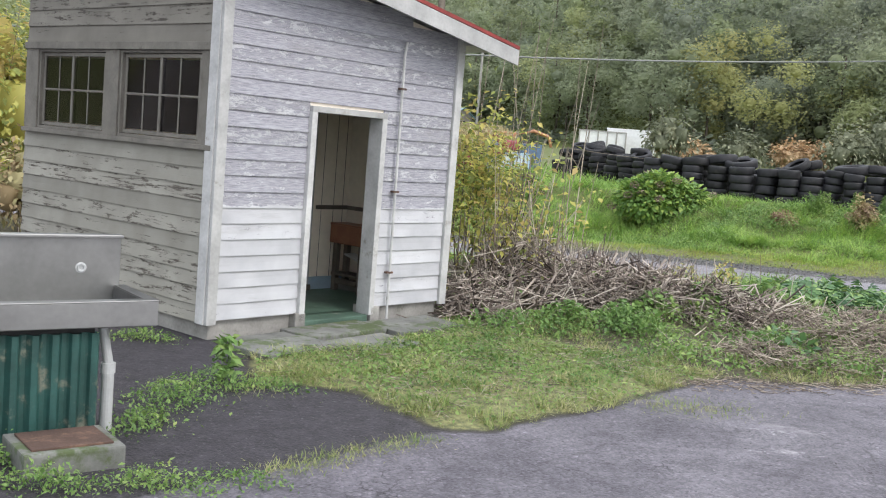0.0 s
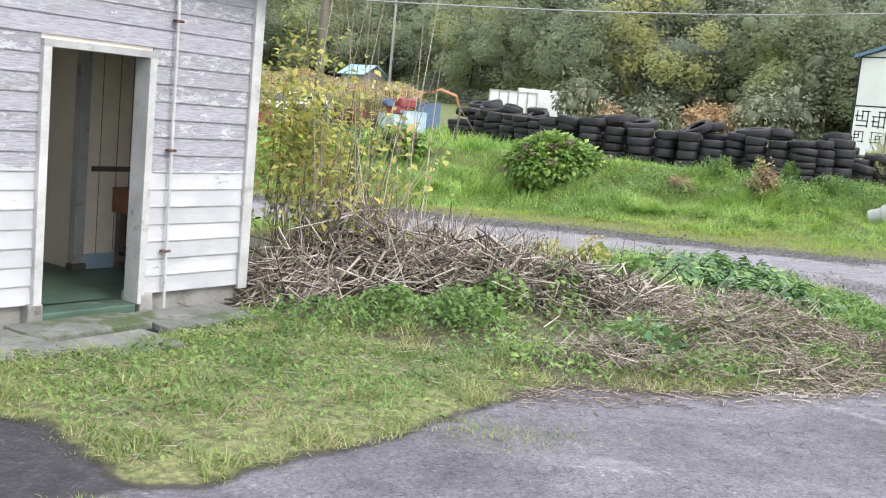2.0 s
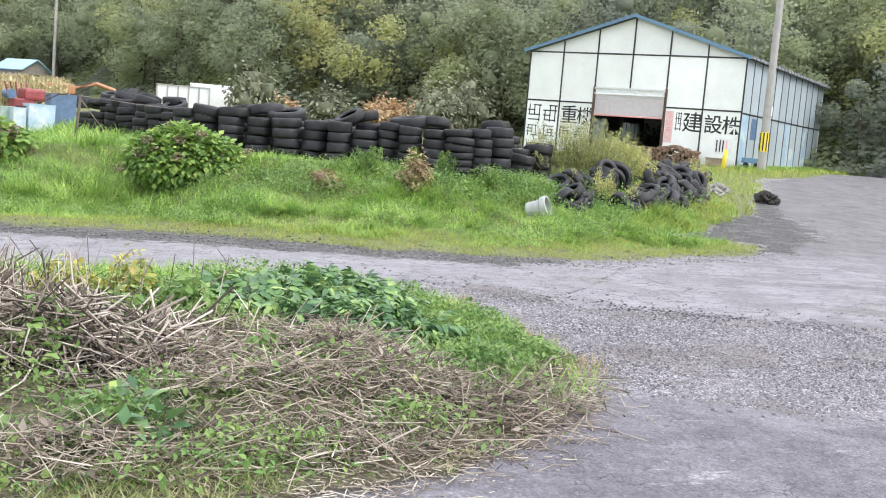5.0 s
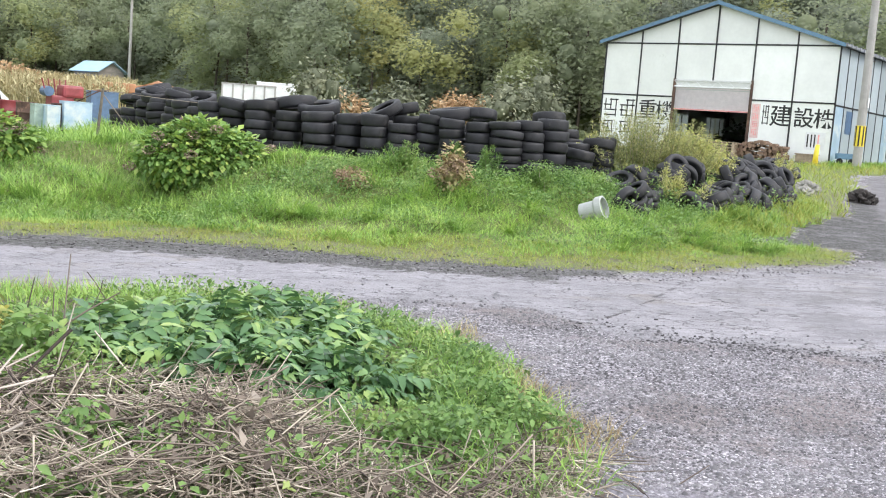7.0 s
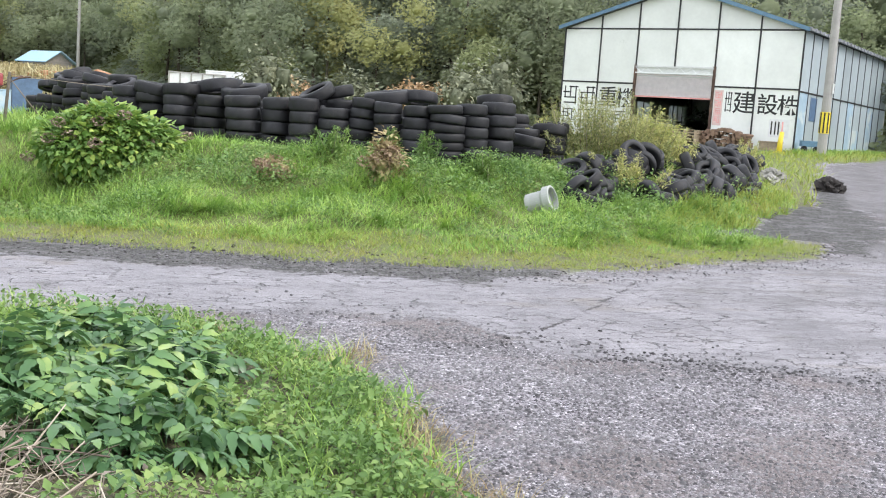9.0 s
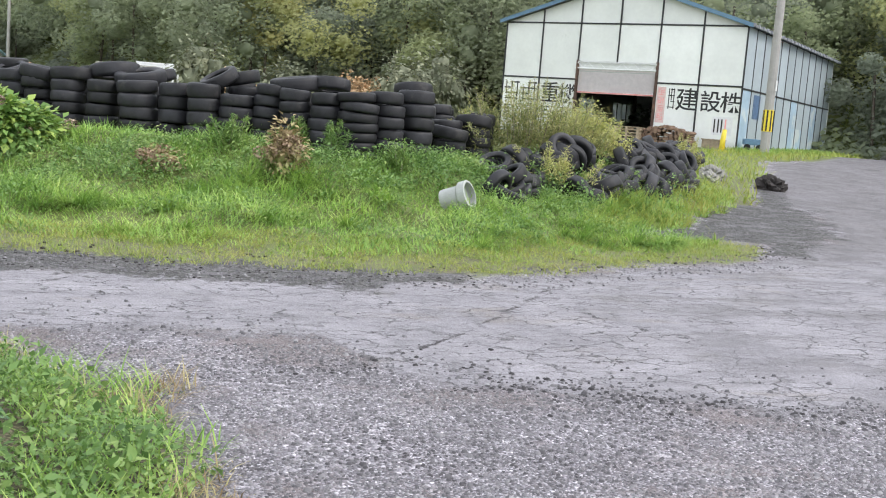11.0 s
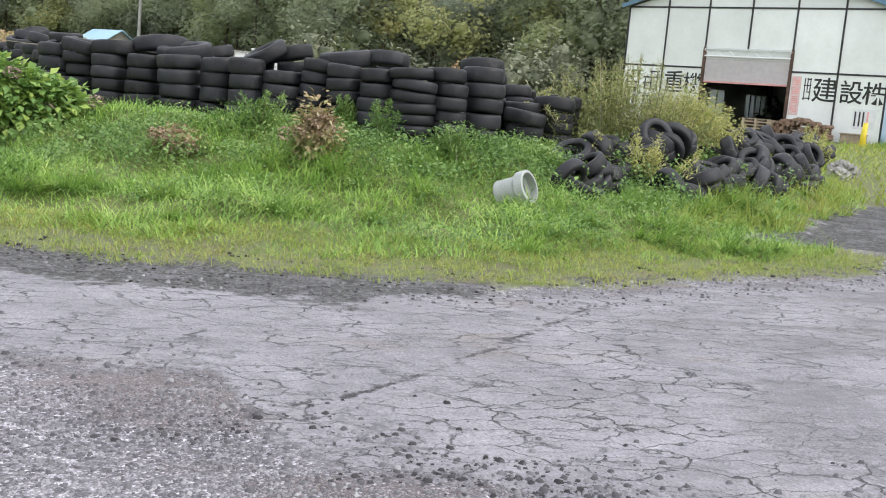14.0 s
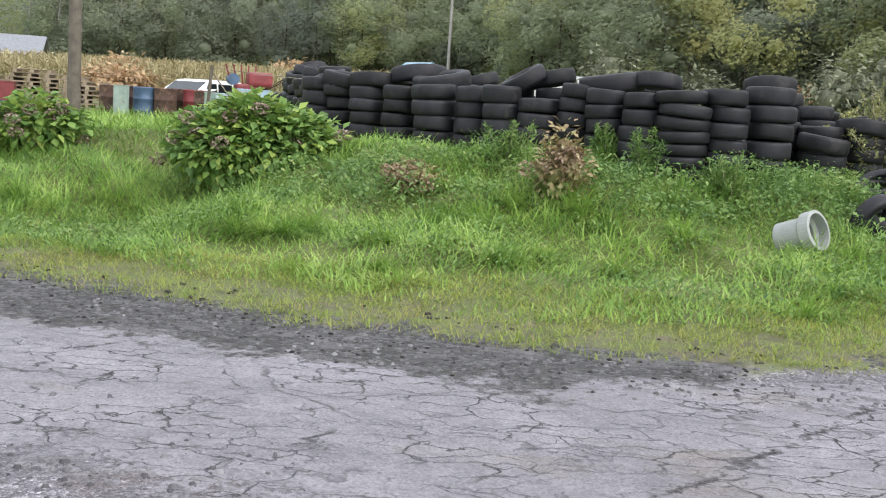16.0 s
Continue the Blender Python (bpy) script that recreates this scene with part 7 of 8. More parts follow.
def build_weed_patches():
    """Weeds in the joints of the asphalt before the sink and the shed."""
    pieces = []
    for cx, cy, sx, sy, n, hi in ((-1.25, 6.35, 0.25, 0.3, 420, 0.12), (-1.05, 6.75, 0.25, 0.18, 300, 0.14), (-0.7, 6.9, 0.25, 0.12, 200, 0.07), (-1.25, 5.75, 0.16, 0.3, 320, 0.1), (-0.85, 4.65, 0.28, 0.14, 330, 0.1), (-1.35, 4.5, 0.22, 0.12, 260, 0.12), (-0.45, 4.85, 0.2, 0.1, 120, 0.06), (-2.0, 8.15, 0.25, 0.15, 260, 0.1), (-1.75, 4.75, 0.14, 0.2, 200, 0.12)):
        n = int(n * 2.8)
        x, y = rng.normal(cx, sx * 0.6, n), rng.normal(cy, sy * 0.6, n)
        z = rng.uniform(0.01, hi, n) * np.exp(-((x - cx) / sx) ** 2)
        pieces.append(leaves_at(np.stack([x, y, z], 1), 0.011 + 0.028 * rng.uniform(0, 1, n) ** 1.8, 0.4, spread=0.7))
    stuff("joint_weeds", pieces, "weed", "small green weeds in asphalt joints", "weeds")
    n = 9000
    t = rng.uniform(0, 1, n)
    x = np.interp(t, [0, 0.5, 1], [-0.35, 0.0, 0.5]) + rng.normal(0, 0.09, n)
    y = np.interp(t, [0, 0.5, 1], [5.0, 5.45, 5.95]) + rng.normal(0, 0.05, n)
    x = np.concatenate([x[:2300], rng.normal(2.35, 0.28, 1500), rng.normal(-0.95, 0.3, 500)])
    y = np.concatenate([y[:2300], rng.normal(7.35, 0.16, 1500), rng.normal(6.75, 0.12, 500)])
    stuff("joint_grass", [blades(x, y, 0.02, 0.07, 0.005, 0.1, 0.9)], "lawn", "tufts of yellowing grass in asphalt cracks", "grass")
    # one taller nettle-like weed
    weed = empty("tall_weed", pose(-1.02, 6.95, 0), "upright leafy green weed at a crack in the asphalt", "weed")
    part("stem", tube([(0, 0, 0), (0.01, 0, 0.15), (0, 0.01, 0.32)], 0.005, 5), "weed", weed)
    p = np.stack([rng.normal(0, 0.05, 90), rng.normal(0, 0.05, 90), rng.uniform(0.05, 0.34, 90)], 1)
    v, f = leaves_at(p, np.full(90, 0.09), 0.6)
    link("leaves", raw_mesh("leaves", v, f), "weed", weed)
    # taller leafy weeds high on the bank, before the tyres
    n = 34000
    x, y = rng.uniform(6.0, 14.5, n), rng.uniform(22.3, 25.6, n)
    u = beyond_road(x, y)
    x, y = keep(x, y, u > 3.6 + 0.5 * ripple(x, y, 1.9), u < 5.9, lane_side(x, y) < -2.2, ripple(x, y, 2.6) > -0.35)
    mx, my = rng.uniform(2.0, 16.0, 60000), rng.uniform(19.6, 25.6, 60000)
    mu = beyond_road(mx, my)
    mx, my = keep(mx, my, mu > 1.2 + 0.8 * ripple(mx, my, 1.3), mu < 6.0, lane_side(mx, my) < -1.8, ripple(mx, my, 1.7) + 0.8 * ripple(my, mx, 3.9) > 0.05)
    mz = land(mx, my) + rng.uniform(0.04, 0.24, len(mx))
    stuff("meadow_herbs", [leaves_at(np.stack([mx, my, mz], 1), rng.uniform(0.02, 0.055, len(mx)), 0.5, spread=0.7)], "weed", "small leafy herbs among the bank grass", "weeds")
    z = land(x, y) + rng.uniform(0.02, 0.46, len(x)) * np.interp(beyond_road(x, y), [0, 5, 5.9], [1, 0.9, 0.4]) * (0.75 + 0.45 * ripple(x, y, 3.3))
    stuff("bank_weeds", [leaves_at(np.stack([x, y, z], 1), rng.uniform(0.025, 0.07, len(x)), 0.5)], "weed", "leafy green weeds along the top of the bank", "weeds")


build_weed_patches()


# ---- sink, drain box and slabs before the shed ----
def build_sink():
    m = Matrix.Translation((-1.43, 5.42, 0)) @ Matrix.Rotation(math.atan2(0.6, 0.8), 4, "Z")
    sink = empty("outdoor_sink", m, "stainless steel outdoor sink on a corrugated green stand", "sink")
    x0, x1 = -1.3, 0.31
    part("front_rim", box((x0, -0.07, 0.64), (x1, -0.04, 0.785), 0.006), "steel", sink)
    part("side_rim", box((x1 - 0.03, -0.04, 0.64), (x1, 0.52, 0.785), 0.006), "steel", sink)
    part("top_ledge", box((x0, -0.072, 0.78), (x1 + 0.002, 0.0, 0.792), 0.004), "steel", sink)
    part("side_ledge", box((x1 - 0.07, 0.0, 0.78), (x1 + 0.002, 0.52, 0.791), 0.004), "steel", sink)
    part("basin_floor", box((x0, 0.0, 0.64), (x1 - 0.07, 0.5, 0.65)), "steel", sink)
    part("basin_wall", box((x0, -0.005, 0.65), (x1 - 0.07, 0.0, 0.782)), "steel", sink)
    part("basin_end", box((x1 - 0.075, 0.0, 0.65), (x1 - 0.07, 0.5, 0.782)), "steel", sink)
    back = part("backsplash", box((x0, 0.5, 0.6), (x1 - 0.04, 0.53, 1.1), 0.006), "steel", sink)
    part("top_fold", box((x0, 0.46, 1.085), (x1 - 0.04, 0.535, 1.105), 0.005), "steel", back)
    bm = lathe([(0.0, 0.0), (0.012, 0.0), (0.014, 0.008), (0.024, 0.01), (0.026, 0.0), (0.034, -0.002)], 16)
    part("tap_plate", bm, "pvc", back, "round capped tap hole", m=pose(0.03, 0.498, 0.9, 90, 0, 0))
    bm = bmesh.new()
    n = 100
    prev = None
    for i in range(n + 1):
        x = -1.2 + 1.2 * i / n
        y = 0.02 * math.tanh(2.5 * math.sin(i / n * math.tau * 11))
        cur = [bm.verts.new((x, y + d, z)) for d in (0, 0.012) for z in (0.0, 0.6)]
        if prev:
            for a, b in ((0, 1), (3, 2), (1, 3), (2, 0)):
                bm.faces.new((prev[a], prev[b], cur[b], cur[a]))
        prev = cur
    bmesh.ops.recalc_face_normals(bm, faces=bm.faces)
    part("corrugated_front", bm, "greensheet", sink, "peeling green corrugated sheet")
    part("corrugated_side", box((-0.02, 0.03, 0), (-0.005, 0.5, 0.6)), "greensheet", sink)
    part("stand_frame", box((-1.2, 0.03, 0.55), (-0.02, 0.5, 0.64)), "dark", sink)
    pipe = part("drain_pipe", tube([(0.09, 0.1, 0.0), (0.09, 0.1, 0.36)], 0.036, 16), "pvc", sink, "grey plastic drain pipe")
    part("collar", tube([(0.09, 0.1, 0.34), (0.09, 0.1, 0.4)], 0.042, 16), "pvc", pipe)
    part("neck", tube([(0.09, 0.1, 0.4), (0.07, 0.1, 0.5), (0.05, 0.12, 0.64)], 0.028, 12), "pvc", pipe)
    b = empty("drain_box", Matrix.Translation((-1.42, 4.92, 0)) @ Matrix.Rotation(radians(38), 4, "Z"), "mossy concrete drain box with a rusty iron lid", "drain")
    part("curb", box((-0.26, -0.2, -0.02), (0.26, 0.22, 0.12), 0.015), "slab", b)
    part("lid", box((-0.21, -0.15, 0.118), (0.21, 0.17, 0.132), 0.004), "rust", b, "rusty iron lid")


def build_slabs():
    for k, (x, y, w, d, turn, z) in enumerate(((0.35, -0.62, 0.8, 0.5, 0, 0.055), (1.2, -0.3, 0.95, 0.42, 1, 0.07), (2.15, -0.4, 0.9, 0.55, -2, 0.06), (1.15, -0.85, 0.75, 0.5, 2, 0.05), (0.42, -0.25, 0.75, 0.24, -1, 0.045))):
        s = tagged(part("paving_slab", box((-w / 2, -d / 2, -0.06), (w / 2, d / 2, 0.0), 0.012), "slab"), "mossy grey concrete slab before the doorway", "slab", "doorway slabs")
        s.matrix_basis = SHED @ pose(x, y, z, 0.6, -0.5, turn)


build_sink()
build_slabs()


# ---- things on and behind the bank ----
def build_pipe():
    t = empty("concrete_pipe", pose(11.75, 22.35, float(land(11.75, 22.35)) + 0.16, 70, 0, 46), "short pale concrete socket pipe lying in grass", "pipe")
    prof = [(0.16, -0.21), (0.16, 0.045), (0.2, 0.085), (0.2, 0.19), (0.167, 0.196), (0.162, 0.095), (0.126, 0.065), (0.126, -0.21)]
    bm = lathe(prof, 32, None, True)
    bmesh.ops.recalc_face_normals(bm, faces=bm.faces)
    part("barrel", bm, "palecon", t, smooth=False)


def build_heap():
    """Tyres thrown down on a slope, sunk among weeds: three loose drifts, low in front, higher behind."""
    r = random.Random(5)
    drifts = [(13.2, 23.8, 0.4, 0.3, 0.2, 10), (13.75, 25.3, 0.5, 0.4, 0.05, 6), (14.9, 25.5, 0.8, 0.5, 0.3, 26), (15.3, 24.7, 0.75, 0.4, 0.1, 20), (16.4, 25.9, 0.95, 0.7, 0.28, 38),
              (17.7, 26.8, 0.8, 0.4, 0.08, 22), (17.6, 28.0, 0.9, 0.8, 0.3, 28), (19.3, 29.8, 1.0, 1.1, 0.3, 30), (21.4, 32.4, 0.8, 1.0, 0.2, 18)]
    for cx, cy, sx, sy, top, count in drifts:
        for k in range(count):
            u, v = r.gauss(0, 0.55), r.gauss(0, 0.55)
            x, y = cx + u * sx + v * 0.3, cy + v * sy + u * 0.55
            side = lane_side(x, y)
            if side > -0.7:
                x -= side + r.uniform(0.7, 1.4)
            mesh, rad, h = r.choice(TYRES + [TYRES[0], TYRES[2]])
            z = float(land(x, y)) + top * math.exp(-(u * u + v * v)) * r.random()
            steep = r.choice([2, 5, 9, 14, 20, 28, 40, 62])
            tyre(mesh, pose(x, y, z + rad * math.sin(radians(steep)) * 0.75 - 0.05, steep if r.random() < 0.8 else -steep, r.uniform(-25, 25), r.uniform(-150, 110)), "worn black tyre thrown on a weedy heap", "heaped tyres")
    # weeds that grow through it
    n = 3400
    f = rng.uniform(0, 1, n)
    x, y = 13.0 + 4.6 * f + rng.normal(0, 0.55, n), 23.35 + 3.4 * f + rng.normal(0, 0.6, n)
    x, y = keep(x, y, lane_side(x, y) < -0.3, ripple(x, y, 2.9) > 0.0)
    z = land(x, y) + rng.uniform(0.05, 0.42, len(x))
    stuff("heap_weeds", [leaves_at(np.stack([x, y, z], 1), rng.uniform(0.04, 0.09, len(x)), 0.5)], "weed", "leafy weeds growing through the tyre heap", "weeds")
    n = 16000
    x, y = rng.uniform(12.6, 19.5, n), rng.uniform(22.2, 28.5, n)
    x, y = keep(x, y, lane_side(x, y) < -0.15 + 0.3 * ripple(x, y, 3), lane_side(x, y) > -3.6, ripple(x, y, 2.2) > -0.3)
    stuff("heap_grass", [blades(x, y, 0.15, 0.42, 0.014, 0.1, 0.8)], "verge", "tall yellowing grass round the tyre heap", "grass")
    for x, y in ((19.9, 30.4), (20.2, 31.2), (20.9, 32.4)):
        mesh, rad, h = r.choice(TYRES)
        for k in range(r.choice([1, 2])):
            tyre(mesh, pose(x, y, float(land(x, y)) + k * h, r.uniform(-6, 6), r.uniform(-6, 6), r.uniform(0, 360)), "worn black tyre lying beside the heap", "heaped tyres")


def utility_pole(x, y, height, r0, label, band=False, material="pole"):
    z = float(land(x, y))
    p = empty("utility_pole", pose(x, y, z), label, "pole", "utility poles")
    part("shaft", tube([(0, 0, -0.2), (0, 0, height * 0.5), (0, 0, height)], r0, 14, None, 0.7), material, p)
    if band:
        s = part("warning_band", tube([(0, 0, 0.9), (0, 0, 1.75)], r0 + 0.012, 20), "yellow", p, "yellow and black warning band")
        for k in range(8):
            a = k * math.tau / 8
            part("stripe", box((r0 * 0.98, -0.03, 0.92), (r0 + 0.02, 0.03, 1.73)), "ink", s, m=Matrix.Rotation(a, 4, "Z"))
        part("notice", box((-0.08, -r0 - 0.015, 2.5), (0.08, -r0, 2.9), 0.003), "white", p, "small white notice", m=Matrix.Rotation(0.6, 4, "Z"))
    for k in range(6):
        part("step_bolt", tube([(r0 * 0.8 * (-1) ** k, 0, height * 0.4 + k * 0.45), ((r0 + 0.14) * (-1) ** k, 0, height * 0.4 + k * 0.45)], 0.009, 5), "rust", p)
    return p


def build_wire():
    w = empty("overhead_cable", pose(0, 0, 0), "thin dark cable strung above the road", "cable")
    pts = []
    for k in range(25):
        t = k / 24
        x = -14 + 42 * t
        pts.append((x, 19.6 + 0.05 * x + (1.4 if x > 0 else 0) * min(1, max(0, x) / 9), 3.38 + 0.105 * x + 0.0035 * (x - 8) ** 2 - 0.12))
    part("strand", tube(pts, 0.016, 5), "cablegrey", w)
    

def barrel(x, y, material, label, tilt=0):
    bm = lathe([(0.0, 0.0), (0.28, 0.0), (0.29, 0.02), (0.28, 0.04), (0.28, 0.28), (0.292, 0.295), (0.28, 0.31), (0.28, 0.57), (0.292, 0.585), (0.28, 0.6), (0.28, 0.84), (0.29, 0.86), (0.28, 0.875), (0.265, 0.865), (0.0, 0.862)], 24)
    b = empty("oil_drum", pose(x, y, float(land(x, y)) - 0.12, tilt, 0, 30), label, "drum", "oil drums")
    part("shell", bm, material, b, smooth=True)
    part("bung", tube([(0.15, 0, 0.86), (0.15, 0, 0.885)], 0.03, 10), "rust", b)


def pallet(m, label):
    p = empty("pallet", m, label, "pallet", "stacked pallets")
    for k in range(6):
        part("deck_board", box((-0.55, -0.55 + k * 0.2, 0.1), (0.55, -0.43 + k * 0.2, 0.122), 0.003), "pallet", p)
    for x in (-0.52, -0.05, 0.42):
        part("stringer", box((x, -0.55, 0.02), (x + 0.1, 0.57, 0.1), 0.003), "pallet", p)
    for y in (-0.55, -0.06, 0.45):
        part("bottom_board", box((-0.55, y, 0), (0.55, y + 0.1, 0.02), 0.003), "pallet", p)
    return p


def build_car():
    z = float(land(-2.0, 46.7))
    c = empty("parked_car", pose(-2.4, 46.7, z - 0.5, 0, 0, 68), "white station wagon parked behind rusty drums", "car")
    L, W = 4.2, 1.66
    prof = [(0, 0.35), (0.05, 0.62), (0.25, 0.86), (1.15, 0.95), (1.85, 1.4), (2.3, 1.46), (3.6, 1.44), (4.05, 1.1), (4.2, 0.85), (4.2, 0.4), (3.9, 0.28), (0.3, 0.28)]
    bm = bmesh.new()
    rows = []
    for y, k in ((-W / 2, 0.93), (-W / 2 + 0.06, 1.0), (W / 2 - 0.06, 1.0), (W / 2, 0.93)):
        rows.append([bm.verts.new((x - L / 2 if k == 1 else (x - L / 2) * 0.985, y * (0.86 if (zz > 1.2) else 1), zz if k == 1 else 0.06 + zz * 0.93)) for x, zz in prof])
    for a, b in zip(rows, rows[1:]):
        for i in range(len(prof)):
            j = (i + 1) % len(prof)
            bm.faces.new((a[i], a[j], b[j], b[i]))
    bm.faces.new(rows[0][::-1]), bm.faces.new(rows[-1])
    bmesh.ops.recalc_face_normals(bm, faces=bm.faces)
    part("body", bm, "white", c, smooth=False)
    for y in (-1, 1):
        for x0, x1, a in ((-0.62, 0.12, 0.32), (0.2, 0.92, 0.0), (1.0, 1.55, 0.0)):
            bm = bmesh.new()
            pts = [(x0 + a * 0.2, 0.93), (x1, 0.93), (x1 - (0.12 if x1 > 1.5 else 0), 1.33), (x0 + a, 1.33)]
            f = bm.faces.new([bm.verts.new((x, y * (W / 2 * (0.955 if zz < 1 else 0.89) + 0.012), zz)) for x, zz in pts])
            bmesh.ops.solidify(bm, geom=[f], thickness=0.01)
            part("side_window", bm, "darkglass", c, "dark side window")
        for x in (-1.35, 1.3):
            wheel = part("wheel", tube([(x, y * (W / 2 - 0.2), 0.3), (x, y * (W / 2 + 0.005), 0.3)], 0.2, 20), "pvc", c)
            t = bpy.data.objects.new("tyre", TYRES[0][0])
            scene.collection.objects.link(t)
            t.parent = wheel
            t.matrix_basis = pose(x, y * (W / 2) - (0.1 if y < 0 else 0.09) + (0.185 if y > 0 else 0), 0.3, 90, 0, 0)
    part("windscreen", box((-0.3, -0.65, -0.005), (0.3, 0.65, 0.012), 0.004), "darkglass", c, "dark windscreen", m=pose(-0.57, 0, 1.2, 0, -33, 0))
    for y in (-0.6, 0.6):
        part("headlight", box((-2.13, y - 0.16, 0.6), (-2.06, y + 0.16, 0.74), 0.02), "pvc", c, "clear headlight")


def build_far_things():
    # drums, boxes and machines behind the bank's crest
    for x, y, m, label in ((-0.6, 37.4, "blue", "blue painted oil drum"), (-0.05, 37.35, "rust", "rusty brown oil drum"), (0.12, 38.0, "rust", "rusty oil drum among others"), (0.6, 37.6, "redpaint", "faded red oil drum"), (1.12, 36.9, "rust", "rusty oil drum beside a pale box"),
                           (-1.1, 38.2, "redrust", "rusty red oil drum near the pole"), (-1.5, 37.5, "rust", "rusty brown oil drum near the pole"), (2.06, 36.5, "redrust", "faded red oil drum beside a cabinet")):
        barrel(x, y, m, label)
    for x, y, w, h, m, label in ((2.42, 36.4, 0.75, 0.75, "paleblue", "pale blue metal cabinet"), (1.87, 35.8, 0.34, 0.7, "paleblue", "pale blue sheet-metal box"), (1.55, 36.1, 0.4, 0.72, "palegreen", "faded grey-green panel box"), (-2.2, 33.5, 0.5, 0.75, "redpaint", "faded red wooden crate"), (2.95, 38.8, 0.8, 0.95, "blue", "blue machine cover beside a hand tractor"), (-0.95, 36.8, 0.35, 0.75, "palegreen", "faded grey-green panel box")):
        z = float(land(x, y))
        b = empty("metal_box", pose(x, y, z, 0, 0, 20), label, "box", "boxes behind the bank")
        part("case", box((-w / 2, -0.25, 0), (w / 2, 0.25, h), 0.015), m, b)
        part("lid", box((-w / 2 - 0.01, -0.26, h), (w / 2 + 0.01, 0.26, h + 0.03), 0.006), m, b)
    skip = empty("dark_trough", pose(0.2, 29.8, float(land(0.2, 29.8)), 0, 4, 20), "dark green metal trough on the bank", "trough")
    part("front_side", box((-0.7, -0.4, 0.1), (0.7, -0.37, 0.55), 0.004), "greensheet", skip)
    part("back_side", box((-0.7, 0.37, 0.1), (0.7, 0.4, 0.55), 0.004), "greensheet", skip)
    for x in (-0.7, 0.67):
        part("end", box((x, -0.37, 0.1), (x + 0.03, 0.37, 0.55), 0.004), "greensheet", skip)
    part("bottom", box((-0.67, -0.37, 0.05), (0.67, 0.37, 0.1), 0.004), "greensheet", skip)
    # pallets in stacks
    for x, y, n in ((-4.6, 41.8, 7), (-5.9, 42.3, 8), (-7.2, 42.6, 6), (-3.6, 41.0, 6)):
        first = None
        for k in range(n):
            m = pose(x + random.uniform(-0.05, 0.05), y, float(land(x, y)) + k * 0.124, 0, 0, 15 + random.uniform(-4, 4))
            first = copy_thing(first, m) if first else pallet(m, "weathered wooden pallet in a stack")
    # red hand tractor
    x, y = 1.95, 37.8
    t = empty("hand_tractor", pose(x, y, float(land(x, y)), 0, 0, 25), "old red hand tractor with folded arms", "tractor")
    part("engine", box((-0.4, -0.25, 0.55), (0.25, 0.25, 0.95), 0.05), "redpaint", t)
    part("hood", box((-0.1, -0.3, 0.9), (0.5, 0.3, 1.25), 0.08), "redpaint", t)
    part("tank", tube([(-0.45, -0.2, 1.05), (-0.45, 0.2, 1.05)], 0.14, 14), "blue", t)
    for s in (-1, 1):
        part("handle", tube([(0.3, s * 0.2, 0.8), (0.9, s * 0.3, 1.15), (1.2, s * 0.32, 1.2)], 0.022, 8), "rust", t)
        w = bpy.data.objects.new("wheel", TRACTOR[0])
        scene.collection.objects.link(w)
        w.parent, w.matrix_basis = t, pose(0, s * 0.42 + (0.11 if s > 0 else 0.11), 0.4, 90, 0, 0)
    for k in range(5):
        part("tine_arm", tube([(-0.5 + k * 0.15, -0.1 + 0.05 * k, 0.95), (-0.65 + k * 0.2, -0.15 + 0.1 * k, 1.4)], 0.02, 6), "redpaint", t)
    # fence post with a slack wire
    p = empty("fence_post", pose(3.4, 29.8, float(land(3.4, 29.8))), "grey leaning timber post with slack wire", "post")
    part("stake", tube([(0, 0, -0.1), (0.1, 0, 1.12)], 0.035, 8, None, 0.8), "darkwood", p)
    part("brace", tube([(0.1, 0.02, 1.0), (0.85, 0.1, 0.05)], 0.012, 6), "straw", p)
    part("wire", tube([(0.1, 0, 1.08), (1.2, -0.6, 1.0), (2.6, -1.3, 0.93)], 0.006, 5), "straw", p)
    utility_pole(-0.54, 33.3, 8.5, 0.14, "grey timber utility pole behind the bank", material="darkwood")
    utility_pole(32.45, 44.2, 11.0, 0.19, "concrete utility pole with striped warning band", True)
    # white box bodies behind the tyres
    c = empty("cage_container", pose(9.0, 65.2, float(land(9.0, 65.2)) - 0.2, 0, 0, -6) @ Matrix.Scale(1.06, 4), "white framed storage container behind tyres", "container")
    part("panel", box((-1.35, -0.9, 0.1), (1.35, 0.9, 1.5), 0.02), "white", c)
    for k in range(6):
        part("frame_bar", box((-1.36 + k * 0.53, -0.94, 0.1), (-1.28 + k * 0.53, -0.9, 1.5), 0.004), "pole", c)
    part("top_bar", box((-1.37, -0.95, 1.5), (1.37, 0.92, 1.56), 0.004), "pole", c)
    c = empty("truck_body", pose(11.4, 67.6, float(land(11.4, 67.6)) - 0.2, 0, 0, -14) @ Matrix.Scale(1.06, 4), "plain white box body of a truck", "truck body")
    part("box_shell", box((-1.6, -0.95, 0.3), (1.6, 0.95, 1.75), 0.03), "white", c)
    part("roof_lip", box((-1.62, -0.97, 1.72), (1.62, 0.97, 1.78), 0.01), "white", c)
    part("chassis", box((-1.5, -0.4, 0.0), (1.5, 0.4, 0.3), 0.01), "rust", c)
    # hut with a blue roof
    x, y = -0.9, 97.0
    h = empty("field_hut", pose(x, y, float(land(x, y)) - 0.75, 0, 0, -48) @ Matrix.Scale(1.26, 4), "small grey hut with a pale blue roof", "hut")
    part("wall", box((-1.2, -1.0, 0), (1.2, 1.0, 2.0), 0.02), "greywall", h)
    bm = bmesh.new()
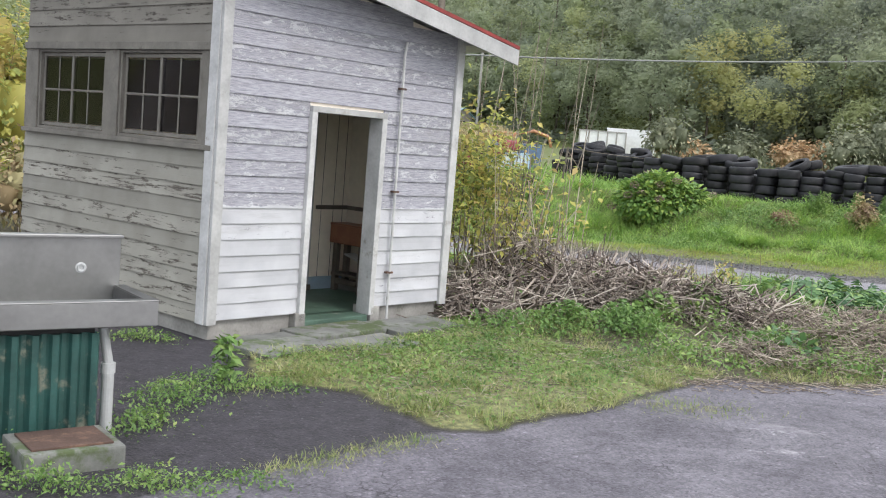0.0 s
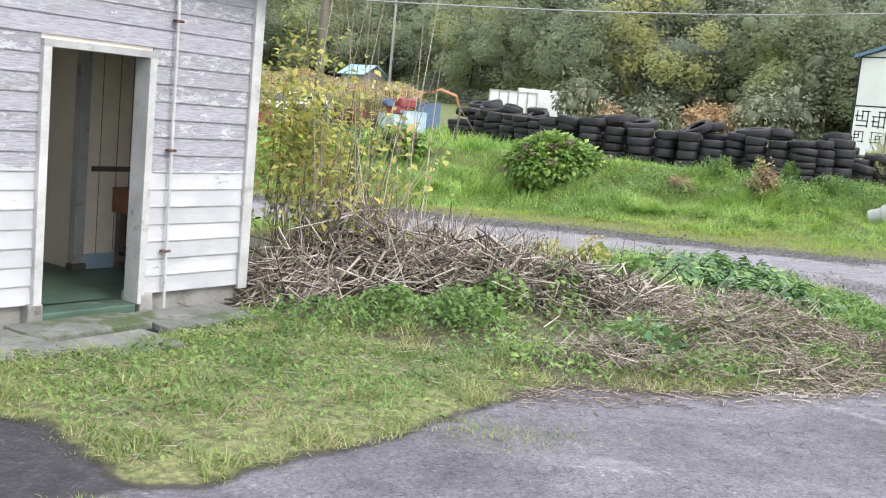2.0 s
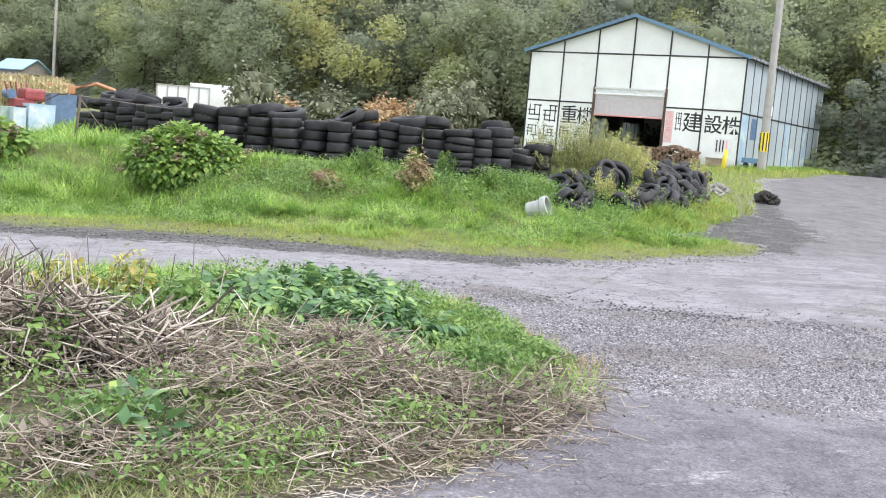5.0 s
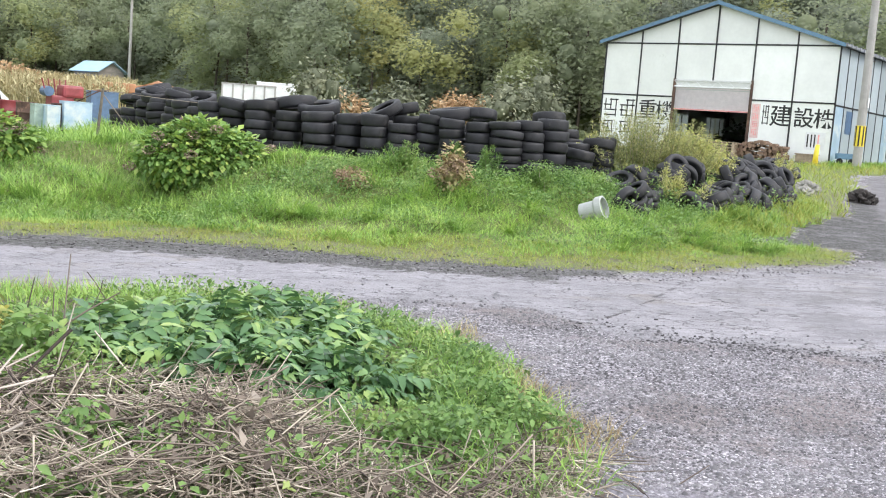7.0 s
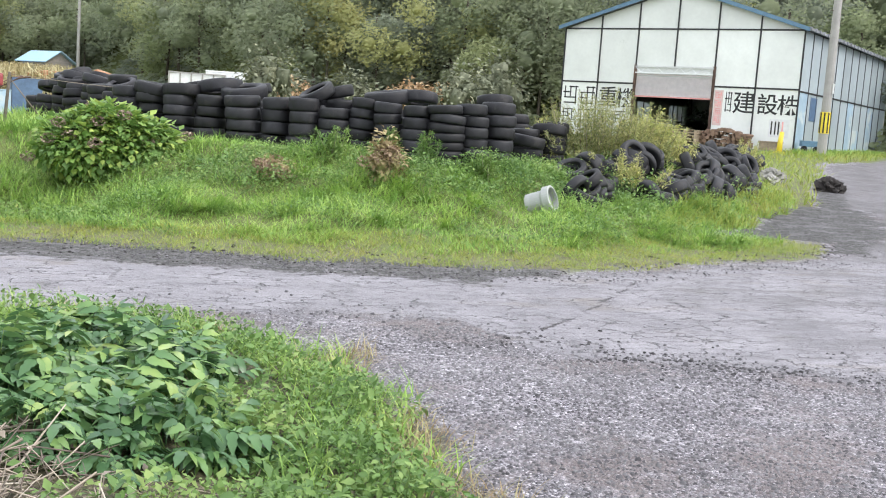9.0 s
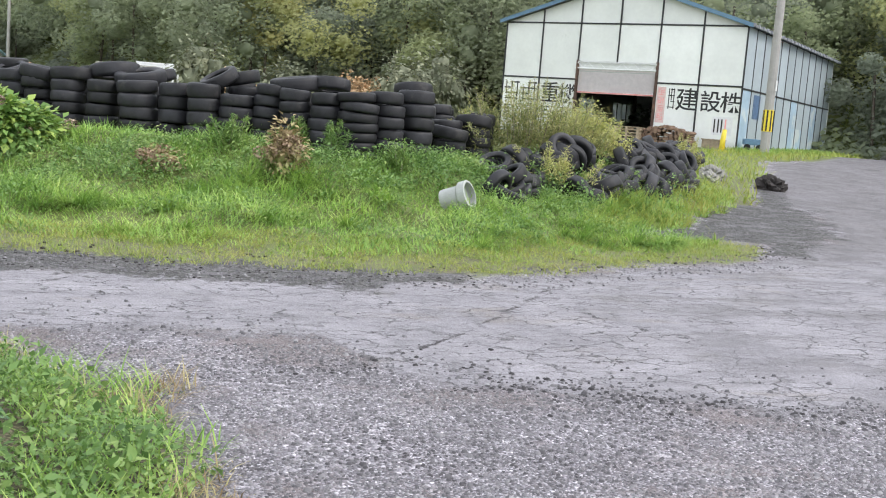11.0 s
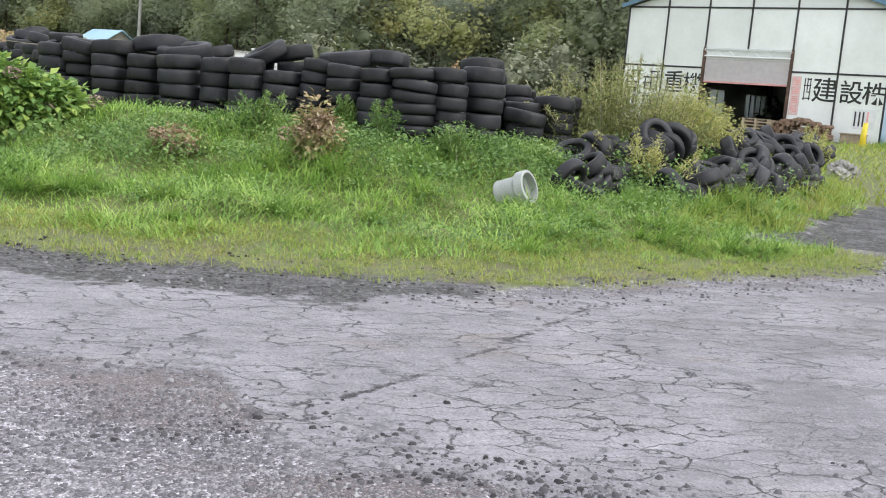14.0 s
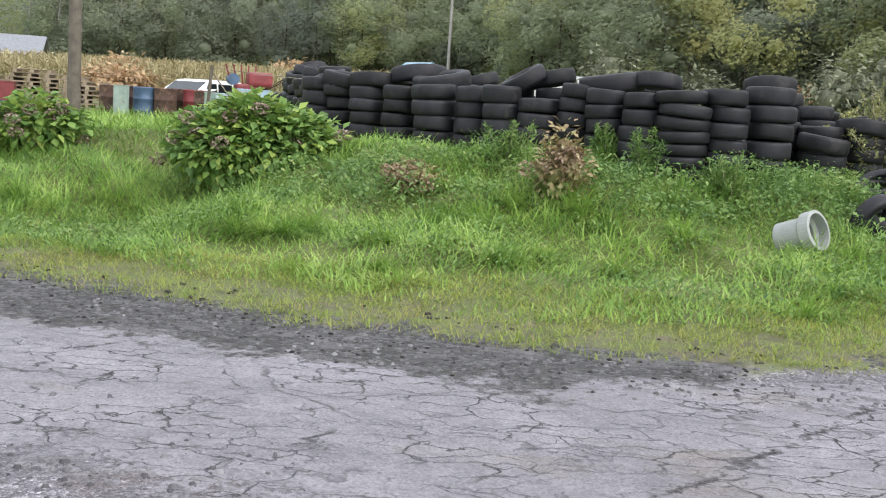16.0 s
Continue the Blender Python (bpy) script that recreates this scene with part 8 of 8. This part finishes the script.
    a = [bm.verts.new((u, v, w)) for u in (-1.2, 1.2) for v, w in ((-1.0, 2.0), (1.0, 2.0), (0, 2.6))]
    for f in ((2, 1, 0), (3, 4, 5), (0, 1, 4, 3), (1, 2, 5, 4), (2, 0, 3, 5)):
        bm.faces.new([a[i] for i in f])
    part("gable", bm, "greywall", h)
    # a dark sheet on the closed wall paints the shade inside a doorway
    part("door", box((1.2, -0.4, 0.9), (1.22, 0.4, 1.7), 0.005), "dark", h, "door opening, its inner shade a dark sheet")
    for s in (0, 1):
        part("roof_slope", box((-1.45, 0, 0), (1.45, 1.4, 0.06), 0.01), "skyroof", h, m=Matrix.Translation((0, 0, 2.62)) @ Matrix.Rotation(math.pi * s, 4, "Z") @ Matrix.Rotation(radians(-31), 4, "X"))
    part("lean_to_roof", box((-1.45, -2.0, 1.5), (0.9, -1.0, 1.56), 0.01), "blue", h, "blue lean-to roof", m=pose(0, 0, 0, 0, 0, 0))
    x, y = -24.6, 74.0
    h = empty("farm_house", pose(x, y, float(land(x, y)) - 1.2, 0, 0, 20), "pale farmhouse among shrubs at the field's edge", "house")
    part("wall", box((-3, -2.5, 0), (3, 2.5, 2.4), 0.03), "cream", h)
    for s in (0, 1):
        part("roof_slope", box((-3.4, 0, 0), (3.4, 3.1, 0.1), 0.01), "roofmetal", h, m=Matrix.Translation((0, 0, 3.5)) @ Matrix.Rotation(math.pi * s, 4, "Z") @ Matrix.Rotation(radians(-24), 4, "X"))
    part("window", box((0.6, -2.53, 1.0), (1.8, -2.5, 1.9), 0.01), "darkglass", h, "dark window")
    # excavator beyond the tyres
    x, y = 2.6, 57.0
    e = empty("excavator", pose(x, y, float(land(x, y)) - 0.1, 0, 0, 15), "orange excavator parked by the field", "excavator")
    part("house", box((-0.8, -0.6, 0.7), (0.6, 0.6, 1.15), 0.08), "orange", e)
    part("boom", tube([(0.5, 0, 0.95), (1.7, 0, 1.3), (2.6, 0, 1.05)], 0.1, 8), "orange", e)
    part("arm", tube([(2.6, 0, 1.05), (2.8, 0, 0.5)], 0.08, 8), "orange", e)
    for s in (-0.6, 0.6):
        part("track", box((-1.3, s - 0.22, 0), (1.3, s + 0.22, 0.7), 0.2), "rubber", e)
    part("trailer_deck", box((-3.6, -0.6, 0.75), (-1.0, 0.6, 1.0), 0.03), "orange", e)
    # far thin pole
    utility_pole(1.5, 96.0, 9.5, 0.14, "far slender pole beyond the field")
    # standing maize
    n = 5200
    x, y = rng.uniform(-18, 3.0, n), rng.uniform(50, 73, n)
    foot = np.stack([x, y, land(x, y)], 1)
    hh = rng.uniform(0.9, 1.4, n)
    tip = foot + np.stack([rng.normal(0, 0.15, n), rng.normal(0, 0.15, n), hh], 1)
    lv = scatter(BLADE, BLADE_F, np.repeat(foot, 3, 0) + np.stack([np.zeros(3 * n), np.zeros(3 * n), np.repeat(hh, 3) * rng.uniform(0.3, 0.9, 3 * n)], 1), rng.uniform(0, 6.283, 3 * n), np.stack([np.full(3 * n, 0.07), np.full(3 * n, 0.5), np.full(3 * n, 0.4)], 1), rng.uniform(0.4, 1.2, 3 * n))
    stuff("maize_field", [bars(foot, tip, np.full(n, 0.02)), lv], "maize", "field of dry standing maize before the woods", "maize")
    # orange-brown brush at the wood's foot
    for k, (x, y, w, h) in enumerate(((22.5, 62.5, 2.8, 2.4), (13.5, 63, 2.4, 1.7), (-3.5, 66, 2.5, 2.0), (-9.5, 58, 2.4, 1.6), (20.0, 62, 2.2, 2.2), (-6.5, 50.0, 2.2, 1.4))):
        bush("autumn_scrub", x, y, w, w * 0.7, h, 0.26, 1500, "peach", "low orange-brown autumn scrub beyond the yard", "scrub", 0, "autumn scrub", stems=20, seed=30 + k)
    for k, (x, y, w, h) in enumerate(((21.5, 58, 2.4, 3.4), (24, 60, 2.4, 4.2), (12.0, 60, 2.2, 3.4), (16.0, 59, 2.0, 2.6))):
        bush("pale_scrub", x, y, w, w * 0.7, h, 0.28, 1100, "palescrub", "pale grey-green scrub at the wood's edge", "scrub", 0, "pale scrub", stems=24, seed=50 + k)


def build_workshop_things():
    # stacked firewood and pallets beside the roller door
    w = empty("scrap_wood_stack", BIG @ pose(-3.3, -0.9, 0.0), "stack of split scrap wood beside the door", "wood stack")
    r = random.Random(2)
    for k in range(60):
        i, j = k % 12, k // 12
        part("log", tube([(i * 0.17 - 0.2 + r.uniform(-0.05, 0.05), -0.3 - r.uniform(0, 0.2), 0.08 + j * 0.14 * (1.15 - 0.06 * abs(i - 5))), (i * 0.17 - 0.2 + r.uniform(-0.12, 0.12), 0.35, 0.09 + j * 0.14 * (1.15 - 0.06 * abs(i - 5)))], r.uniform(0.04, 0.1), 7), "firewood", w)
    first = None
    for k in range(5):
        m = BIG @ pose(-4.1, -1.4, k * 0.124, 0, 0, 8)
        first = copy_thing(first, m) if first else pallet(m, "weathered wooden pallet beside the workshop door")
    c = empty("plywood_crate", BIG @ pose(-0.75, -0.6, 0.0), "low plywood crate under the notice", "crate")
    part("sides", box((-0.4, -0.3, 0), (0.4, 0.3, 0.32), 0.02), "pallet", c)
    part("lid", box((-0.43, -0.33, 0.32), (0.43, 0.33, 0.36), 0.006), "pallet", c)
    y = empty("yellow_post", BIG @ pose(0.05, -2.0, -0.1) @ Matrix.Scale(0.75, 4), "bright yellow leaning plastic post", "post")
    part("post_body", tube([(0, 0, 0), (0.0, 0, 0.55), (0.05, 0, 1.15)], 0.16, 12, None, 0.7), "yellow", y, smooth=True)
    part("post_foot", box((-0.25, -0.25, 0), (0.25, 0.25, 0.08), 0.02), "yellow", y)
    b = empty("hand_cart", BIG @ pose(0.5, 0.5, 0.0, 0, 0, 30) @ Matrix.Scale(0.7, 4), "dark blue cart beside the workshop wall", "cart")
    part("tray", box((-0.5, -0.3, 0.35), (0.5, 0.3, 0.7), 0.03), "bluetrim", b)
    for s in (-0.35, 0.35):
        part("wheel", tube([(s, -0.34, 0.2), (s, -0.28, 0.2)], 0.2, 14), "rubber", b)
    part("cart_handle", tube([(0.45, 0, 0.6), (0.9, 0, 1.0)], 0.02, 6), "rust", b)
    # roots and rubble at the lane's edge
    for x, y, s, m, lab in ((22.45, 29.95, 0.32, "soilclump", "dark clump of uprooted soil and roots beside the lane"), (21.3, 30.7, 0.28, "concrete", "grey heap of rubble in the grass"), (20.7, 29.9, 0.2, "concrete", "grey heap of rubble in the grass")):
        bm = bmesh.new()
        bmesh.ops.create_icosphere(bm, subdivisions=4, radius=s)
        for v in bm.verts:
            v.co *= 1 + 0.6 * noise.noise(v.co * 2.6 / s) + 0.35 * noise.noise(v.co * 7 / s)
            v.co.z *= 0.85
        ob = tagged(part("concrete_lump" if m == "concrete" else "root_clump", bm, m), lab, "clump")
        ob.location = (x, y, float(land(x, y)) + s * 0.12)


build_pipe()
build_heap()
build_wire()
build_car()
build_far_things()
build_workshop_things()


# ---- loose stones ----
def build_stones():
    n = 60000
    x, y = rng.uniform(5.5, 17, n), rng.uniform(9.3, 20.3, n)
    split = np.interp(x, [5, 6.7, 7.2, 8.4, 14, 40], [12.2, 10.9, 10.7, 10.1, 8.2, 0])
    near = y - np.interp(x, NEAR_X, NEAR_Y)
    veg = inside(MOUND, x, y)
    d = np.where(near < 0, 0.3 + 0.3 * ripple(x, y, 2.2), np.exp(-near * 2.0) * (0.3 + 0.4 * ripple(x, y, 3.1))) + 0.45 * np.exp(-(near / 0.25) ** 2) + 0.6 * np.exp(-((near - 0.3) / 0.25) ** 2) * (x > 8.8) * (ripple(x, y, 2.7) > -0.1) + np.where(beyond_road(x, y) > -0.7, 0.5, 0)
    x, y = keep(x, y, y > split - 0.3, veg < -0.05, beyond_road(x, y) < 0.25, rng.uniform(0, 1, n) < d)
    n = len(x)
    stone = np.array([(-0.5, -0.4, 0), (0.5, -0.45, 0), (0.55, 0.4, 0), (-0.45, 0.5, 0), (-0.3, -0.25, 0.5), (0.35, -0.2, 0.42), (0.25, 0.3, 0.55), (-0.25, 0.25, 0.45)])
    f = [(4, 5, 6, 7), (0, 1, 5, 4), (1, 2, 6, 5), (2, 3, 7, 6), (3, 0, 4, 7)]
    s = 0.008 + 0.028 * rng.uniform(0, 1, n) ** 4
    stuff("loose_stones", [scatter(stone, f, np.stack([x, y, land(x, y) - 0.002], 1), rng.uniform(0, 6.28, n), np.stack([s, s * rng.uniform(0.6, 1.1, n), s], 1))], "pebbles", "loose grey stones on the road shoulder", "stones")

    n = 46000
    x, y = rng.uniform(6.6, 11.5, n), rng.uniform(10.2, 15.4, n)
    near = y - np.interp(x, NEAR_X, NEAR_Y)
    x, y = keep(x, y, inside(MOUND, x, y) < -0.03, near + 0.4 * ripple(x, y, 2.4) < 0.05, y > np.interp(x, [5, 6.7, 7.2, 8.4, 14, 40], [12.2, 10.9, 10.7, 10.1, 8.2, 0]))
    n = len(x)
    s = 0.007 + 0.016 * rng.uniform(0, 1, n) ** 2
    stuff("gravel_stones", [scatter(stone, f, np.stack([x, y, land(x, y) - 0.002], 1), rng.uniform(0, 6.28, n), np.stack([s, s * rng.uniform(0.6, 1.1, n), s * 0.9], 1))], "pebbles", "small grey gravel stones beside the road", "stones")
    # dark crumbs of asphalt strewn in a band over the road
    n = 2600
    t = rng.uniform(0, 1, n)
    x = np.interp(t, [0, 0.25, 0.5, 0.75, 1], [8.2, 9.2, 9.9, 10.6, 13.0]) + rng.normal(0, 0.25, n)
    y = np.interp(t, [0, 0.25, 0.5, 0.75, 1], [14.85, 14.35, 14.05, 13.6, 12.3]) + rng.normal(0, 0.16, n) + np.where(rng.uniform(0, 1, n) < 0.25, rng.normal(0.3, 0.6, n), 0)
    x, y = keep(x, y, ripple(x, y, 3.3) + 0.6 * ripple(y, x, 7.0) > -0.25)
    n = len(x)
    s = 0.008 + 0.03 * rng.uniform(0, 1, n) ** 3
    stuff("asphalt_crumbs", [scatter(stone, f, np.stack([x, y, land(x, y) - 0.002], 1), rng.uniform(0, 6.28, n), np.stack([s, s * rng.uniform(0.6, 1.1, n), s * 0.8], 1))], "crumb", "dark crumbs of broken asphalt strewn on the road", "rubble")
    # grit strewn on the apron
    n = 900
    x, y = rng.uniform(0.2, 6.2, n), rng.uniform(3.2, 10, n)
    x, y = keep(x, y, np.maximum(inside(MOUND, x, y), inside(LAWN, x, y)) < -0.03, ripple(x, y, 1.9) > -0.5)
    n = len(x)
    s = 0.005 + 0.014 * rng.uniform(0, 1, n) ** 3
    stuff("apron_grit", [scatter(stone, f, np.stack([x, y, land(x, y) - 0.001], 1), rng.uniform(0, 6.28, n), np.stack([s, s * rng.uniform(0.6, 1.2, n), s * 0.8], 1))], "pebbles", "small stones strewn on the dark asphalt", "stones")
    # broken asphalt and soil along the far edge and the lane
    n = 44000
    x, y = rng.uniform(1.5, 20, n), rng.uniform(17, 31, n)
    u, lane = beyond_road(x, y), lane_side(x, y)
    far = (lane < -0.2) & (u > -0.75 + 0.3 * ripple(x, y, 2.1)) & (u < 0.15) & ((x < 10.6) | (rng.uniform(0, 1, n) < 0.15))
    side = (np.abs(lane + 0.1) < 0.5 + 0.3 * ripple(x, y, 1.7)) & (y > 21) & (rng.uniform(0, 1, n) < 0.6)
    x, y = keep(x, y, far | side)
    n = len(x)
    s = 0.009 + 0.03 * rng.uniform(0, 1, n) ** 3
    stuff("edge_rubble", [scatter(stone, f, np.stack([x, y, land(x, y) - 0.004], 1), rng.uniform(0, 6.28, n), np.stack([s, s * rng.uniform(0.6, 1.2, n), s * 0.8], 1))], "rubble", "crumbled dark asphalt and soil along the road edge", "rubble")


build_stones()
